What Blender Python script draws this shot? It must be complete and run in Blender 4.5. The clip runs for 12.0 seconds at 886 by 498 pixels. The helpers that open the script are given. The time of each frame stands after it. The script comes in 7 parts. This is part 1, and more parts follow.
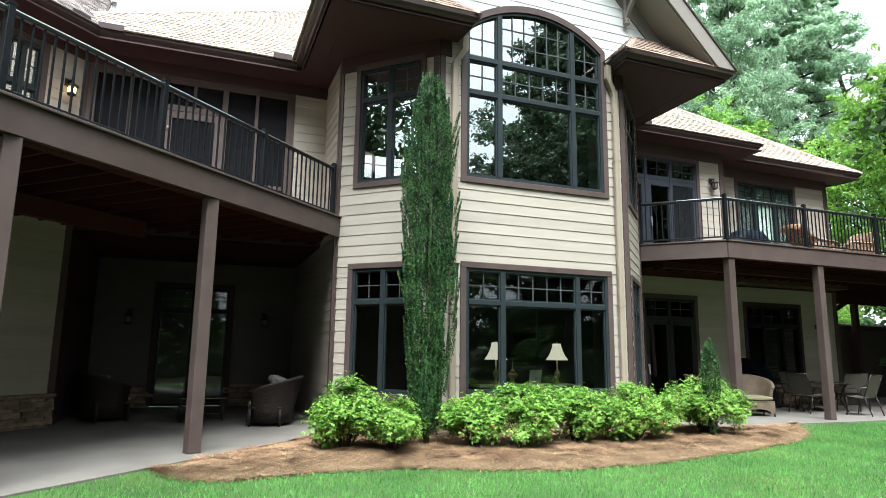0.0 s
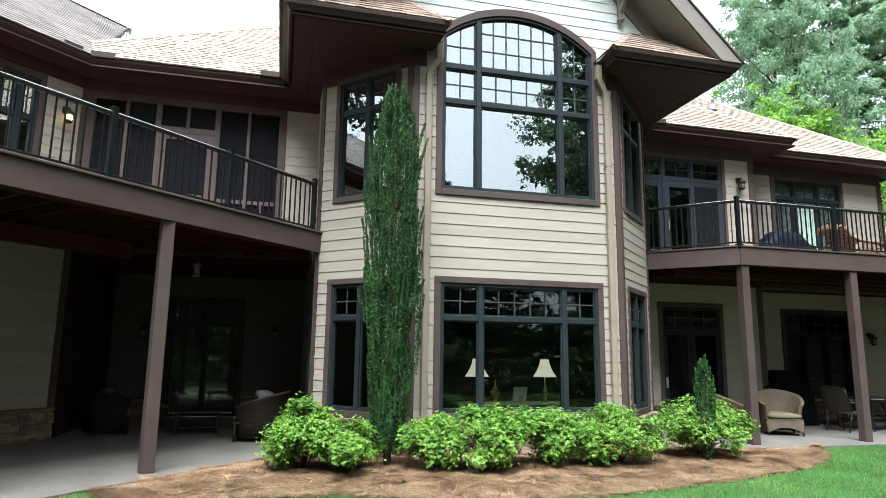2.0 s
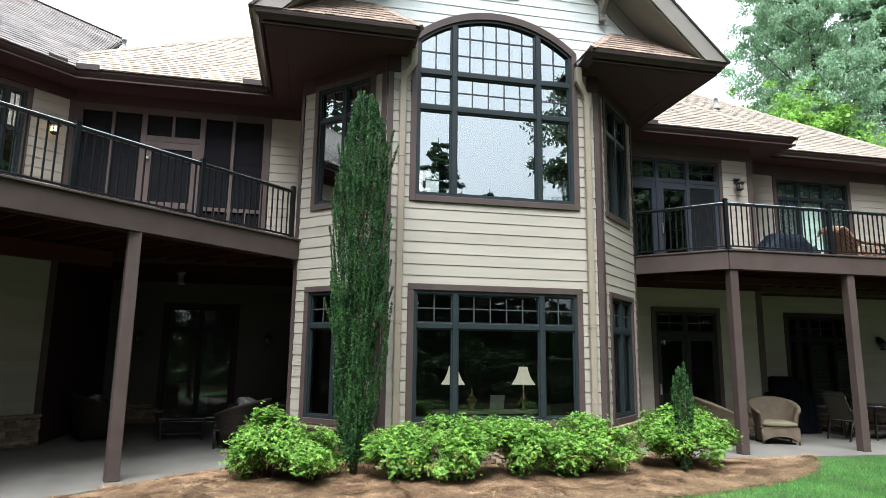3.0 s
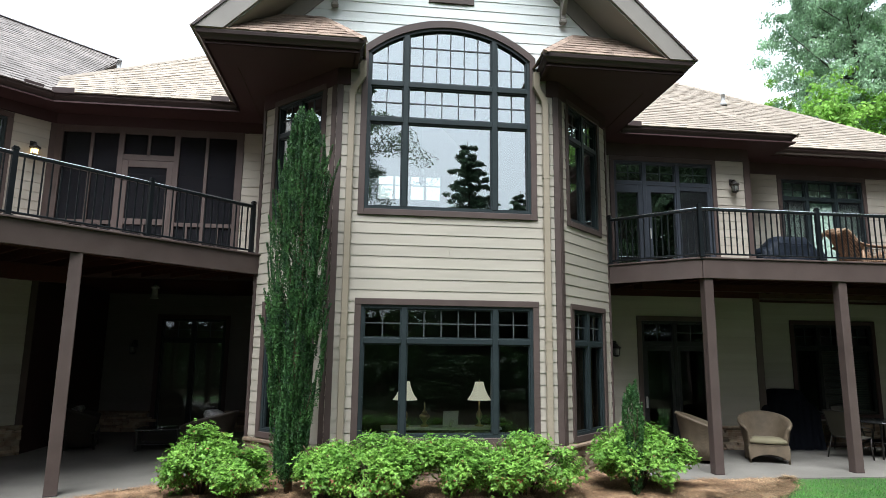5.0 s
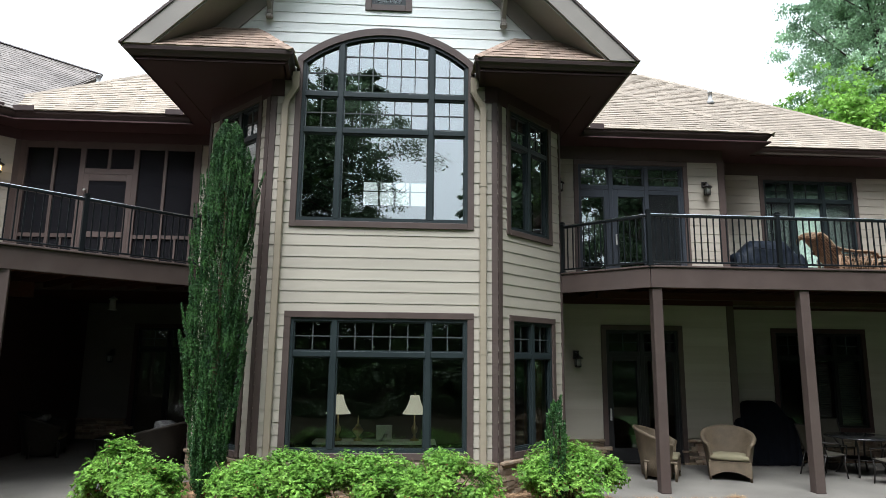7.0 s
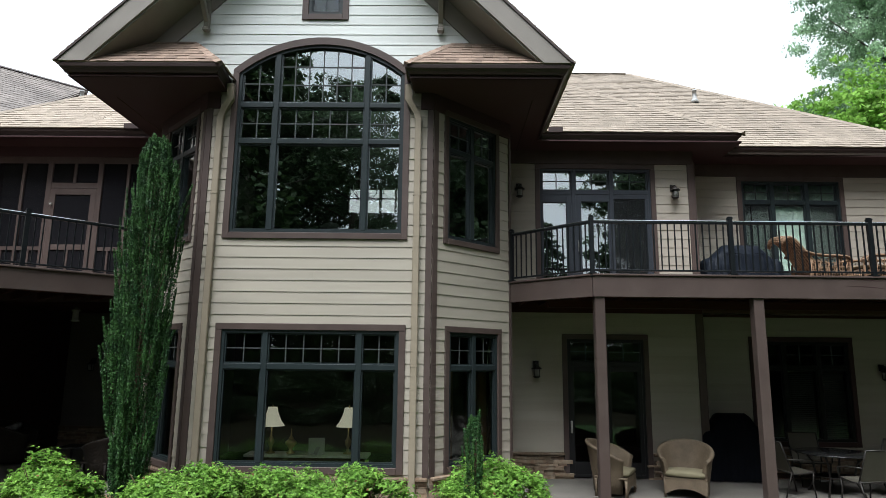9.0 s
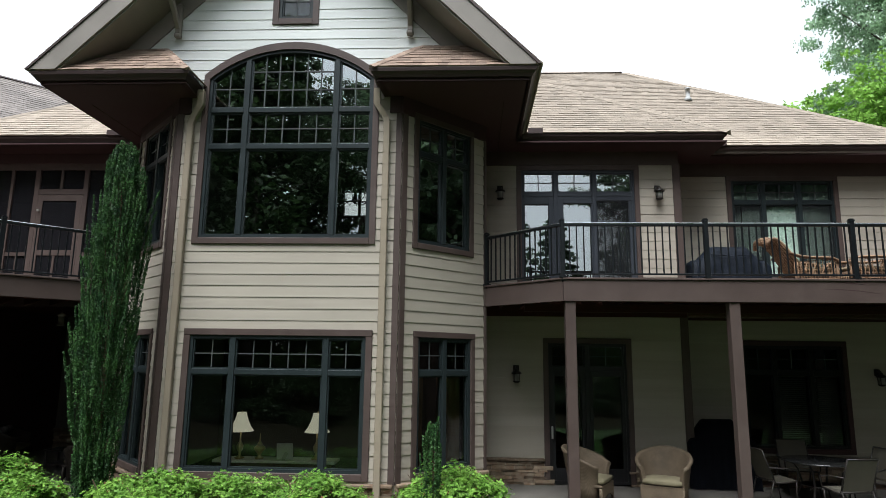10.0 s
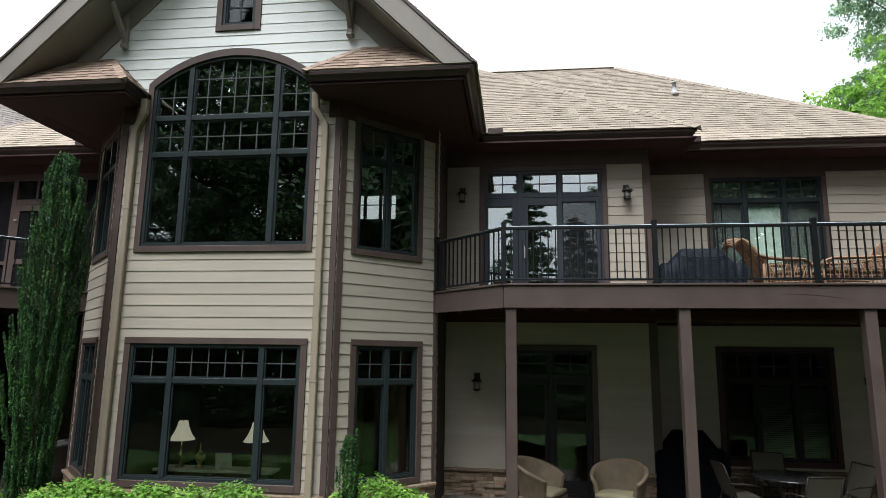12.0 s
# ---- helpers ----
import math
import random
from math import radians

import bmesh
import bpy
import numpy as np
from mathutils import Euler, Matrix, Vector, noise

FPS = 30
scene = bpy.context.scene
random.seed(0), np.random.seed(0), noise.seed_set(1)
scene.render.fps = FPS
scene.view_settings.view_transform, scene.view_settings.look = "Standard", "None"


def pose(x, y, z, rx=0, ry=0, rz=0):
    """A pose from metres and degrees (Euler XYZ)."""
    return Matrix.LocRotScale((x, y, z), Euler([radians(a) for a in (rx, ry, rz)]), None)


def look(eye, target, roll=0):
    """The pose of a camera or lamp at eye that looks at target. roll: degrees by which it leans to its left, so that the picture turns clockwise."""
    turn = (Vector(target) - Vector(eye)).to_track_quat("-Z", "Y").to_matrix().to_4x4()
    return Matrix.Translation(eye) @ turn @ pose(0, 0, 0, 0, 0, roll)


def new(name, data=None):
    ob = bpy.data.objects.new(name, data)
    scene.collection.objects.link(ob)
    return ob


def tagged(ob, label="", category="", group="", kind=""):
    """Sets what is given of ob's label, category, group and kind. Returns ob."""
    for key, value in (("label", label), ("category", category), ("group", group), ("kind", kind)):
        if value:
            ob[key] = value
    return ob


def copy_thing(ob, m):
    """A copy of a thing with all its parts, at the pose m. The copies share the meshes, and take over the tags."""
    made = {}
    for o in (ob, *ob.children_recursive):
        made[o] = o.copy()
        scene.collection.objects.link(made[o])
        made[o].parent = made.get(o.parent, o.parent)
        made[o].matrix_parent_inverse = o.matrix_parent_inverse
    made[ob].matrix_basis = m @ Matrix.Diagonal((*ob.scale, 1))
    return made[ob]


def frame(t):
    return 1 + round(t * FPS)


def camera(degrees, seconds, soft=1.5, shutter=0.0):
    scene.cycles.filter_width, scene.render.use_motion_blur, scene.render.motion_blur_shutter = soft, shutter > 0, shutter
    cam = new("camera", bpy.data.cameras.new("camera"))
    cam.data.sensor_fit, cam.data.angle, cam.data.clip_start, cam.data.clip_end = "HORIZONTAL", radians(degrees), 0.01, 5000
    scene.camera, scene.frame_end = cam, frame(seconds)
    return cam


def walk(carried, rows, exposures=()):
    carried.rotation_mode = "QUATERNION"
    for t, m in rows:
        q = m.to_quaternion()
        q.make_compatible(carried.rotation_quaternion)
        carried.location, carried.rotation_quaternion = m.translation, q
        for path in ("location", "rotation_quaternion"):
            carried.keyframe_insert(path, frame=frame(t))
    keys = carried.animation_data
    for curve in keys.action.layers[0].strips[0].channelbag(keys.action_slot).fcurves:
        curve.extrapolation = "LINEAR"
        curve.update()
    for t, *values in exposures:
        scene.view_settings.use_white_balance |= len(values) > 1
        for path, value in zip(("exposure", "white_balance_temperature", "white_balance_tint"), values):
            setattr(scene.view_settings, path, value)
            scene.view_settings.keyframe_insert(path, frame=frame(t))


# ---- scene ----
cam = camera(70.9, 12.0, 0.6)
METRES, EYE, TILT, LEAN, TURN = 10.6, 1.305, 0.0, 0.0, -21.2
ROWS = [
    (0.0, 0.0, 0.0, 0.0, -0.12, 9.56, -0.73),
    (0.5, 0.0376, 0.0073, 0.0072, 1.73, 9.53, -0.75),
    (1.0, 0.0761, 0.015, 0.0137, 3.7, 9.56, -0.72),
    (1.5, 0.115, 0.0227, 0.0208, 5.49, 9.54, -0.75),
    (2.0, 0.1548, 0.0304, 0.0273, 6.67, 9.55, -0.74),
    (2.5, 0.1948, 0.0391, 0.033, 7.86, 9.59, -0.72),
    (3.0, 0.2358, 0.0481, 0.0386, 9.14, 9.62, -0.7),
    (5.0, 0.3955, 0.094, 0.0627, 14.25, 9.62, -0.65),
    (5.5, 0.4345, 0.1073, 0.0683, 15.24, 9.63, -0.64),
    (6.0, 0.4736, 0.1219, 0.0745, 16.28, 9.6, -0.66),
    (6.5, 0.5133, 0.1381, 0.0793, 17.25, 9.61, -0.65),
    (7.0, 0.5532, 0.1552, 0.0834, 17.99, 9.65, -0.67),
    (9.0, 0.706, 0.2278, 0.0984, 21.81, 9.91, -0.66),
    (9.5, 0.744, 0.2478, 0.1026, 22.9, 9.94, -0.66),
    (10.0, 0.7802, 0.2682, 0.1066, 23.89, 9.94, -0.68),
    (10.5, 0.8142, 0.2893, 0.1112, 24.89, 9.9, -0.7),
    (11.0, 0.8486, 0.3123, 0.1154, 25.93, 9.87, -0.7),
    (11.5, 0.8823, 0.3364, 0.1181, 26.96, 9.9, -0.69),
    (12.0, 0.9137, 0.3604, 0.1212, 27.91, 9.92, -0.7),
]
walk(cam, [(t, pose(0, 0, EYE, TILT, LEAN, TURN) @ pose(METRES * x, METRES * y, METRES * z, 90 + pitch, roll, yaw)) for t, x, y, z, yaw, pitch, roll in ROWS],
     exposures=[(0.0, 0.44, 6000, 6.5), (2.5, 0.14, 5920, 8.0), (5.5, -0.18, 5940, 7.8), (7.0, -0.30, 5950, 8.0), (9.5, -0.60, 6080, 8.4), (12.0, -0.62, 6150, 9.0)])

# ---- sky and daylight: a bright overcast afternoon ----
world = bpy.data.worlds.new("overcast_sky")
scene.world = world
world.use_nodes = True
wn, wl = world.node_tree.nodes, world.node_tree.links
wn.clear()
sky = wn.new("ShaderNodeTexSky")
sky.sky_type, sky.sun_disc = "NISHITA", False
sky.sun_elevation, sky.sun_rotation = radians(61), radians(200)
sky.air_density, sky.dust_density = 1.0, 3.0
sky_gain = wn.new("ShaderNodeMixRGB")
sky_gain.blend_type = "MULTIPLY"
sky_gain.inputs[0].default_value = 1.0
sky_gain.inputs[2].default_value = (0.10, 0.10, 0.10, 1)
cloud_coord = wn.new("ShaderNodeTexCoord")
cloud_map = wn.new("ShaderNodeMapping")
cloud_map.inputs["Scale"].default_value = (1.0, 1.0, 2.6)
cloud = wn.new("ShaderNodeTexNoise")
cloud.inputs["Scale"].default_value, cloud.inputs["Detail"].default_value = 2.2, 6.0
cloud_ramp = wn.new("ShaderNodeValToRGB")
cloud_ramp.color_ramp.elements[0].position, cloud_ramp.color_ramp.elements[0].color = 0.3, (0.855, 0.88, 0.90, 1)
cloud_ramp.color_ramp.elements[1].position, cloud_ramp.color_ramp.elements[1].color = 0.7, (0.965, 0.98, 0.98, 1)
cover = wn.new("ShaderNodeMixRGB")
cover.inputs[0].default_value = 0.86
background = wn.new("ShaderNodeBackground")
background.inputs["Strength"].default_value = 2.9
wout = wn.new("ShaderNodeOutputWorld")
wl.new(sky.outputs[0], sky_gain.inputs[1])
wl.new(cloud_coord.outputs["Generated"], cloud_map.inputs[0])
wl.new(cloud_map.outputs[0], cloud.inputs["Vector"])
wl.new(cloud.outputs["Fac"], cloud_ramp.inputs[0])
wl.new(sky_gain.outputs[0], cover.inputs[1])
wl.new(cloud_ramp.outputs[0], cover.inputs[2])
overcast = wn.new("ShaderNodeMapRange")  # an overcast sky is somewhat brighter overhead than at the horizon
overcast.inputs["From Min"].default_value, overcast.inputs["From Max"].default_value = 0.0, 1.0
overcast.inputs["To Min"].default_value, overcast.inputs["To Max"].default_value = 0.50, 1.30
split = wn.new("ShaderNodeSeparateXYZ")
wl.new(cloud_coord.outputs["Generated"], split.inputs[0])
wl.new(split.outputs["Z"], overcast.inputs["Value"])
graded = wn.new("ShaderNodeVectorMath")
graded.operation = "SCALE"
wl.new(cover.outputs[0], graded.inputs[0])
wl.new(overcast.outputs[0], graded.inputs["Scale"])
wl.new(graded.outputs[0], background.inputs[0])
wl.new(background.outputs[0], wout.inputs[0])

sun_data = bpy.data.lights.new("sun", "SUN")
sun_data.energy, sun_data.angle, sun_data.color = 10.0, radians(38), (0.99, 0.99, 0.985)
sun = new("sun", sun_data)
sun.matrix_world = look((-4, -15, 48.5), (5, 9, 2))

# ---- helpers for meshes ----


def part(name, bm, material, parent=None, label=""):
    """Link a bmesh as one mesh object, under a thing or a part."""
    me = bpy.data.meshes.new(name)
    bm.to_mesh(me)
    bm.free()
    me.materials.append(material)
    ob = new(name, me)
    ob.parent = parent
    if label:
        ob["label"] = label
    return ob


def share(name, me, parent, m):
    ob = new(name, me)
    ob.parent = parent
    ob.matrix_basis = m
    return ob


def thing(name, label, category="", group="", kind="", m=None):
    ob = new(name)
    ob.empty_display_size = 0.1
    if m is not None:
        ob.matrix_basis = m
    return tagged(ob, label, category, group, kind)


def box(bm, x0, x1, y0, y1, z0, z1, m=None, bevel=0.0):
    vs = [bm.verts.new(p) for p in ((x0, y0, z0), (x1, y0, z0), (x1, y1, z0), (x0, y1, z0),
                                    (x0, y0, z1), (x1, y0, z1), (x1, y1, z1), (x0, y1, z1))]
    fs = [bm.faces.new([vs[i] for i in q]) for q in ((3, 2, 1, 0), (4, 5, 6, 7), (0, 1, 5, 4), (1, 2, 6, 5), (2, 3, 7, 6), (3, 0, 4, 7))]
    if bevel:
        edges = list({e for f in fs for e in f.edges})
        made = bmesh.ops.bevel(bm, geom=edges, offset=bevel, segments=1, affect="EDGES", profile=0.5)
        vs = list({v for f in made["faces"] for v in f.verts} | {v for v in vs if v.is_valid})
    if m is not None:
        for v in vs:
            v.co = m @ v.co
    return vs


def boxed(x0, x1, y0, y1, z0, z1, m=None, bevel=0.0):
    bm = bmesh.new()
    box(bm, x0, x1, y0, y1, z0, z1, m, bevel)
    return bm


def prism(bm, pts, depth, m=None):
    """A slab: pts (x, z) in a plane y = 0, pushed back to y = depth."""
    a = [bm.verts.new((x, 0, z)) for x, z in pts]
    b = [bm.verts.new((x, depth, z)) for x, z in pts]
    n = len(pts)
    bm.faces.new(a)
    bm.faces.new(b[::-1])
    for i in range(n):
        bm.faces.new((a[i], b[i], b[(i + 1) % n], a[(i + 1) % n]))
    if m is not None:
        for v in a + b:
            v.co = m @ v.co


def slab(bm, pts, z0, z1):
    """A slab over a plan of points (x, y)."""
    a = [bm.verts.new((x, y, z1)) for x, y in pts]
    b = [bm.verts.new((x, y, z0)) for x, y in pts]
    n = len(pts)
    bm.faces.new(a)
    bm.faces.new(b[::-1])
    for i in range(n):
        bm.faces.new((a[i], b[i], b[(i + 1) % n], a[(i + 1) % n]))
    bmesh.ops.recalc_face_normals(bm, faces=bm.faces)


def tube(bm, pts, radii, sides=8):
    """A round limb through pts."""
    rings = []
    for i, p in enumerate(pts):
        p = Vector(p)
        d = (Vector(pts[min(i + 1, len(pts) - 1)]) - Vector(pts[max(i - 1, 0)])).normalized()
        u = d.cross(Vector((0.31, 0.87, 0.37))).normalized()
        w = d.cross(u)
        r = radii[i] if hasattr(radii, "__len__") else radii
        rings.append([bm.verts.new(p + (u * math.cos(2 * math.pi * k / sides) + w * math.sin(2 * math.pi * k / sides)) * r) for k in range(sides)])
    for a, b in zip(rings, rings[1:]):
        for k in range(sides):
            bm.faces.new((a[k], a[(k + 1) % sides], b[(k + 1) % sides], b[k])).smooth = True
    bm.faces.new(rings[0][::-1])
    bm.faces.new(rings[-1])


def lathe(bm, profile, sides=20, m=None):
    """A turned form: profile of (radius, z)."""
    rings = [[bm.verts.new((r * math.cos(2 * math.pi * k / sides), r * math.sin(2 * math.pi * k / sides), z)) for k in range(sides)] for r, z in profile]
    for a, b in zip(rings, rings[1:]):
        for k in range(sides):
            bm.faces.new((a[k], a[(k + 1) % sides], b[(k + 1) % sides], b[k])).smooth = True
    bm.faces.new(rings[0][::-1])
    bm.faces.new(rings[-1])
    if m is not None:
        for ring in rings:
            for v in ring:
                v.co = m @ v.co


def from_arrays(name, verts, faces, material, parent=None, smooth=False):
    me = bpy.data.meshes.new(name)
    me.from_pydata(verts.tolist() if hasattr(verts, "tolist") else verts, [], faces.tolist() if hasattr(faces, "tolist") else faces)
    me.materials.append(material)
    if smooth:
        me.polygons.foreach_set("use_smooth", [True] * len(me.polygons))
    me.update()
    ob = new(name, me)
    ob.parent = parent
    return ob


# ---- materials ----


def surf(name, col, rough=0.6, var=0.12, scale=3.0, bump=0.15, bscale=60.0, metal=0.0, island=0.0, rand=0.0, stretch=(1, 1, 1),
         stain=None, stain_amount=0.3, stain_scale=1.2, spec=0.2, tint=None, leaf=0.0, dist=0.01):
    """A painted, stony or leafy surface: broad and fine mottling, a relief, stains, and variation from piece to piece."""
    mt = bpy.data.materials.new(name)
    mt.use_nodes = True
    n, l = mt.node_tree.nodes, mt.node_tree.links
    n.clear()
    out, bs = n.new("ShaderNodeOutputMaterial"), n.new("ShaderNodeBsdfPrincipled")
    co, mp = n.new("ShaderNodeTexCoord"), n.new("ShaderNodeMapping")
    mp.inputs["Scale"].default_value = stretch
    l.new(co.outputs["Object"], mp.inputs[0])
    big, fine = n.new("ShaderNodeTexNoise"), n.new("ShaderNodeTexNoise")
    big.inputs["Scale"].default_value, big.inputs["Detail"].default_value = scale, 5.0
    fine.inputs["Scale"].default_value, fine.inputs["Detail"].default_value = bscale, 3.0
    l.new(mp.outputs[0], big.inputs["Vector"])
    l.new(mp.outputs[0], fine.inputs["Vector"])
    second = tint or [c * (1 + var) for c in col]
    ramp = n.new("ShaderNodeValToRGB")
    ramp.color_ramp.elements[0].position, ramp.color_ramp.elements[1].position = 0.32, 0.68
    ramp.color_ramp.elements[0].color = (*[max(0, c * (1 - var)) for c in col], 1)
    ramp.color_ramp.elements[1].color = (*second, 1)
    l.new(big.outputs["Fac"], ramp.inputs[0])
    colour = ramp.outputs[0]

    def scaled(value_socket, low, high):
        rng = n.new("ShaderNodeMapRange")
        rng.inputs["To Min"].default_value, rng.inputs["To Max"].default_value = low, high
        l.new(value_socket, rng.inputs["Value"])
        return rng.outputs[0]

    def times(c, factor):
        vm = n.new("ShaderNodeVectorMath")
        vm.operation = "SCALE"
        l.new(c, vm.inputs[0])
        l.new(factor, vm.inputs["Scale"])
        return vm.outputs[0]

    colour = times(colour, scaled(fine.outputs["Fac"], 1 - var * 0.7, 1 + var * 0.7))
    if stain:
        st = n.new("ShaderNodeTexNoise")
        st.inputs["Scale"].default_value, st.inputs["Detail"].default_value, st.inputs["Roughness"].default_value = stain_scale, 8.0, 0.7
        l.new(co.outputs["Object"], st.inputs["Vector"])
        sr = n.new("ShaderNodeMapRange")
        sr.inputs["From Min"].default_value, sr.inputs["From Max"].default_value = 0.5, 0.75
        sr.inputs["To Max"].default_value = stain_amount
        l.new(st.outputs["Fac"], sr.inputs["Value"])
        mx = n.new("ShaderNodeMixRGB")
        l.new(sr.outputs[0], mx.inputs[0])
        l.new(colour, mx.inputs[1])
        mx.inputs[2].default_value = (*stain, 1)
        colour = mx.outputs[0]
    if island:
        geo = n.new("ShaderNodeNewGeometry")
        colour = times(colour, scaled(geo.outputs["Random Per Island"], 1 - island, 1 + island))
    if rand:
        info = n.new("ShaderNodeObjectInfo")
        colour = times(colour, scaled(info.outputs["Random"], 1 - rand, 1 + rand))
    l.new(colour, bs.inputs["Base Color"])
    bs.inputs["Metallic"].default_value = metal
    bs.inputs["Specular IOR Level"].default_value = spec
    l.new(scaled(big.outputs["Fac"], max(0.02, rough - 0.1), min(1, rough + 0.1)), bs.inputs["Roughness"])
    if bump:
        bp = n.new("ShaderNodeBump")
        bp.inputs["Strength"].default_value, bp.inputs["Distance"].default_value = bump, dist
        l.new(fine.outputs["Fac"], bp.inputs["Height"])
        l.new(bp.outputs[0], bs.inputs["Normal"])
    if leaf:
        tr, mixer = n.new("ShaderNodeBsdfTranslucent"), n.new("ShaderNodeMixShader")
        l.new(colour, tr.inputs[0])
        mixer.inputs[0].default_value = leaf
        l.new(bs.outputs[0], mixer.inputs[1])
        l.new(tr.outputs[0], mixer.inputs[2])
        l.new(mixer.outputs[0], out.inputs[0])
    else:
        l.new(bs.outputs[0], out.inputs[0])
    return mt


def glazing(name, tintc, ior, wave):
    mt = bpy.data.materials.new(name)
    mt.use_nodes = True
    n, l = mt.node_tree.nodes, mt.node_tree.links
    n.clear()
    out, mixer = n.new("ShaderNodeOutputMaterial"), n.new("ShaderNodeMixShader")
    fr, tr, gl = n.new("ShaderNodeFresnel"), n.new("ShaderNodeBsdfTransparent"), n.new("ShaderNodeBsdfGlossy")
    fr.inputs[0].default_value = ior
    tr.inputs[0].default_value = (*tintc, 1)
    gl.inputs["Roughness"].default_value = 0.004
    gl.inputs["Color"].default_value = (0.94, 1.0, 1.0, 1)
    co, ns, bp = n.new("ShaderNodeTexCoord"), n.new("ShaderNodeTexNoise"), n.new("ShaderNodeBump")
    ns.inputs["Scale"].default_value, ns.inputs["Detail"].default_value = 1.7, 1.0
    bp.inputs["Strength"].default_value, bp.inputs["Distance"].default_value = 1.0, wave
    l.new(co.outputs["Object"], ns.inputs["Vector"])
    l.new(ns.outputs["Fac"], bp.inputs["Height"])
    l.new(bp.outputs[0], gl.inputs["Normal"])
    l.new(fr.outputs[0], mixer.inputs[0])
    l.new(tr.outputs[0], mixer.inputs[1])
    l.new(gl.outputs[0], mixer.inputs[2])
    l.new(mixer.outputs[0], out.inputs[0])
    return mt


SIDING = surf("beige_siding_paint", (0.301, 0.268, 0.219), 0.55, 0.05, 1.2, 0.25, 45, rand=0.05, stretch=(0.5, 6, 6), stain=(0.211, 0.198, 0.154), stain_amount=0.16, dist=0.004)
SIDING_PALE = surf("pale_gable_siding", (0.575, 0.59, 0.56), 0.6, 0.05, 1.2, 0.25, 45, rand=0.04, stretch=(0.5, 6, 6), stain=(0.36, 0.39, 0.36), stain_amount=0.3, dist=0.004)
BROWN = surf("brown_trim_paint", (0.063, 0.045, 0.039), 0.5, 0.10, 2.5, 0.15, 70, rand=0.06, stain=(0.109, 0.09, 0.083), stain_amount=0.25)
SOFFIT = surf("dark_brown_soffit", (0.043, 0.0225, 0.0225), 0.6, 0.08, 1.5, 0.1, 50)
GUTTER = surf("brown_metal_gutter", (0.040, 0.026, 0.024), 0.5, 0.06, 2.0, 0.05, 40, spec=0.25)
TAUPE = surf("taupe_rake_paint", (0.198, 0.178, 0.155), 0.55, 0.07, 2.0, 0.15, 60, stain=(0.115, 0.102, 0.083), stain_amount=0.25)
DOWN = surf("beige_metal_downspout", (0.237, 0.198, 0.147), 0.4, 0.05, 1.5, 0.05, 40, stain=(0.16, 0.134, 0.096), stain_amount=0.25)
SASH = surf("slate_window_frame", (0.0175, 0.0235, 0.0245), 0.38, 0.08, 3.0, 0.06, 60)
MUNTIN = surf("grey_muntin", (0.050, 0.055, 0.055), 0.4, 0.06, 3.0, 0.05, 60)
GLASS = glazing("window_glass", (0.86, 0.88, 0.87), 4.3, 0.0004)
GLASS_LOW = glazing("lower_window_glass", (0.88, 0.90, 0.87), 1.78, 0.0018)
GLASS_DARK = glazing("patio_door_glass", (0.76, 0.78, 0.76), 1.5, 0.0018)
RAIL = surf("dark_aluminium_rail", (0.0055, 0.007, 0.008), 0.42, 0.08, 4.0, 0.05, 60, spec=0.2)
# pale metal that stands in for the sky highlight on the rails
RAILTOP = surf("pale_metal_rail_highlight", (0.50, 0.52, 0.54), 0.22, 0.05, 4.0, 0.03, 60, spec=0.8, metal=0.85)
DOORFRAME = surf("slate_door_frame", (0.030, 0.034, 0.041), 0.4, 0.07, 3.0, 0.06, 60)
BRONZE = surf("dark_bronze_door_frame", (0.017, 0.0165, 0.017), 0.42, 0.08, 3.0, 0.06, 60)
BLACKSASH = surf("near_black_window_frame", (0.006, 0.006, 0.0065), 0.4, 0.08, 3.0, 0.06, 60)
JOIST = surf("red_stained_joist", (0.042, 0.010, 0.0065), 0.7, 0.2, 4.0, 0.3, 40, rand=0.15, stretch=(1, 8, 8))
BOARD = surf("deck_board", (0.17, 0.125, 0.105), 0.65, 0.15, 3.0, 0.3, 40, rand=0.12)
CONCRETE = surf("patio_concrete", (0.132, 0.121, 0.104), 0.75, 0.16, 1.3, 0.25, 70, stain=(0.095, 0.088, 0.075), stain_amount=0.55, stain_scale=1.1)
STONE = surf("stacked_fieldstone", (0.20, 0.130, 0.083), 0.85, 0.22, 9.0, 0.6, 60, rand=0.38, tint=(0.225, 0.180, 0.13))
SHINGLE = surf("weathered_tan_shingle", (0.272, 0.229, 0.183), 0.9, 0.10, 2.0, 0.5, 220, island=0.13, rand=0.13, stain=(0.125, 0.10, 0.083), stain_amount=0.3, stain_scale=0.5)
SHINGLE_RED = surf("russet_shingle", (0.20, 0.146, 0.112), 0.9, 0.10, 2.0, 0.5, 220, island=0.3, rand=0.28, stain=(0.102, 0.09, 0.077), stain_amount=0.2, stain_scale=0.8)
SHINGLE_GREY = surf("grey_tan_shingle", (0.205, 0.182, 0.166), 0.9, 0.10, 2.0, 0.5, 220, island=0.12, rand=0.12, stain=(0.058, 0.054, 0.054), stain_amount=0.75, stain_scale=0.6)
# the rooms' dimness is put into this dark plaster colour
INSIDE = surf("room_dimness_plaster", (0.045, 0.035, 0.026), 0.8, 0.08, 1.0, 0.1, 30)
# near-black floor colour stands in for the lower room's dimness
DIMFLOOR = surf("near_black_room_floor", (0.010, 0.008, 0.007), 1.0, 0.3, 2.0, 0.3, 120, spec=0.02)
# shade of the covered recess is put into this darker siding colour
RECESSWALL = surf("recess_shade_siding", (0.105, 0.092, 0.080), 0.6, 0.07, 2.0, 0.15, 60, stain=(0.065, 0.056, 0.048), stain_amount=0.25)
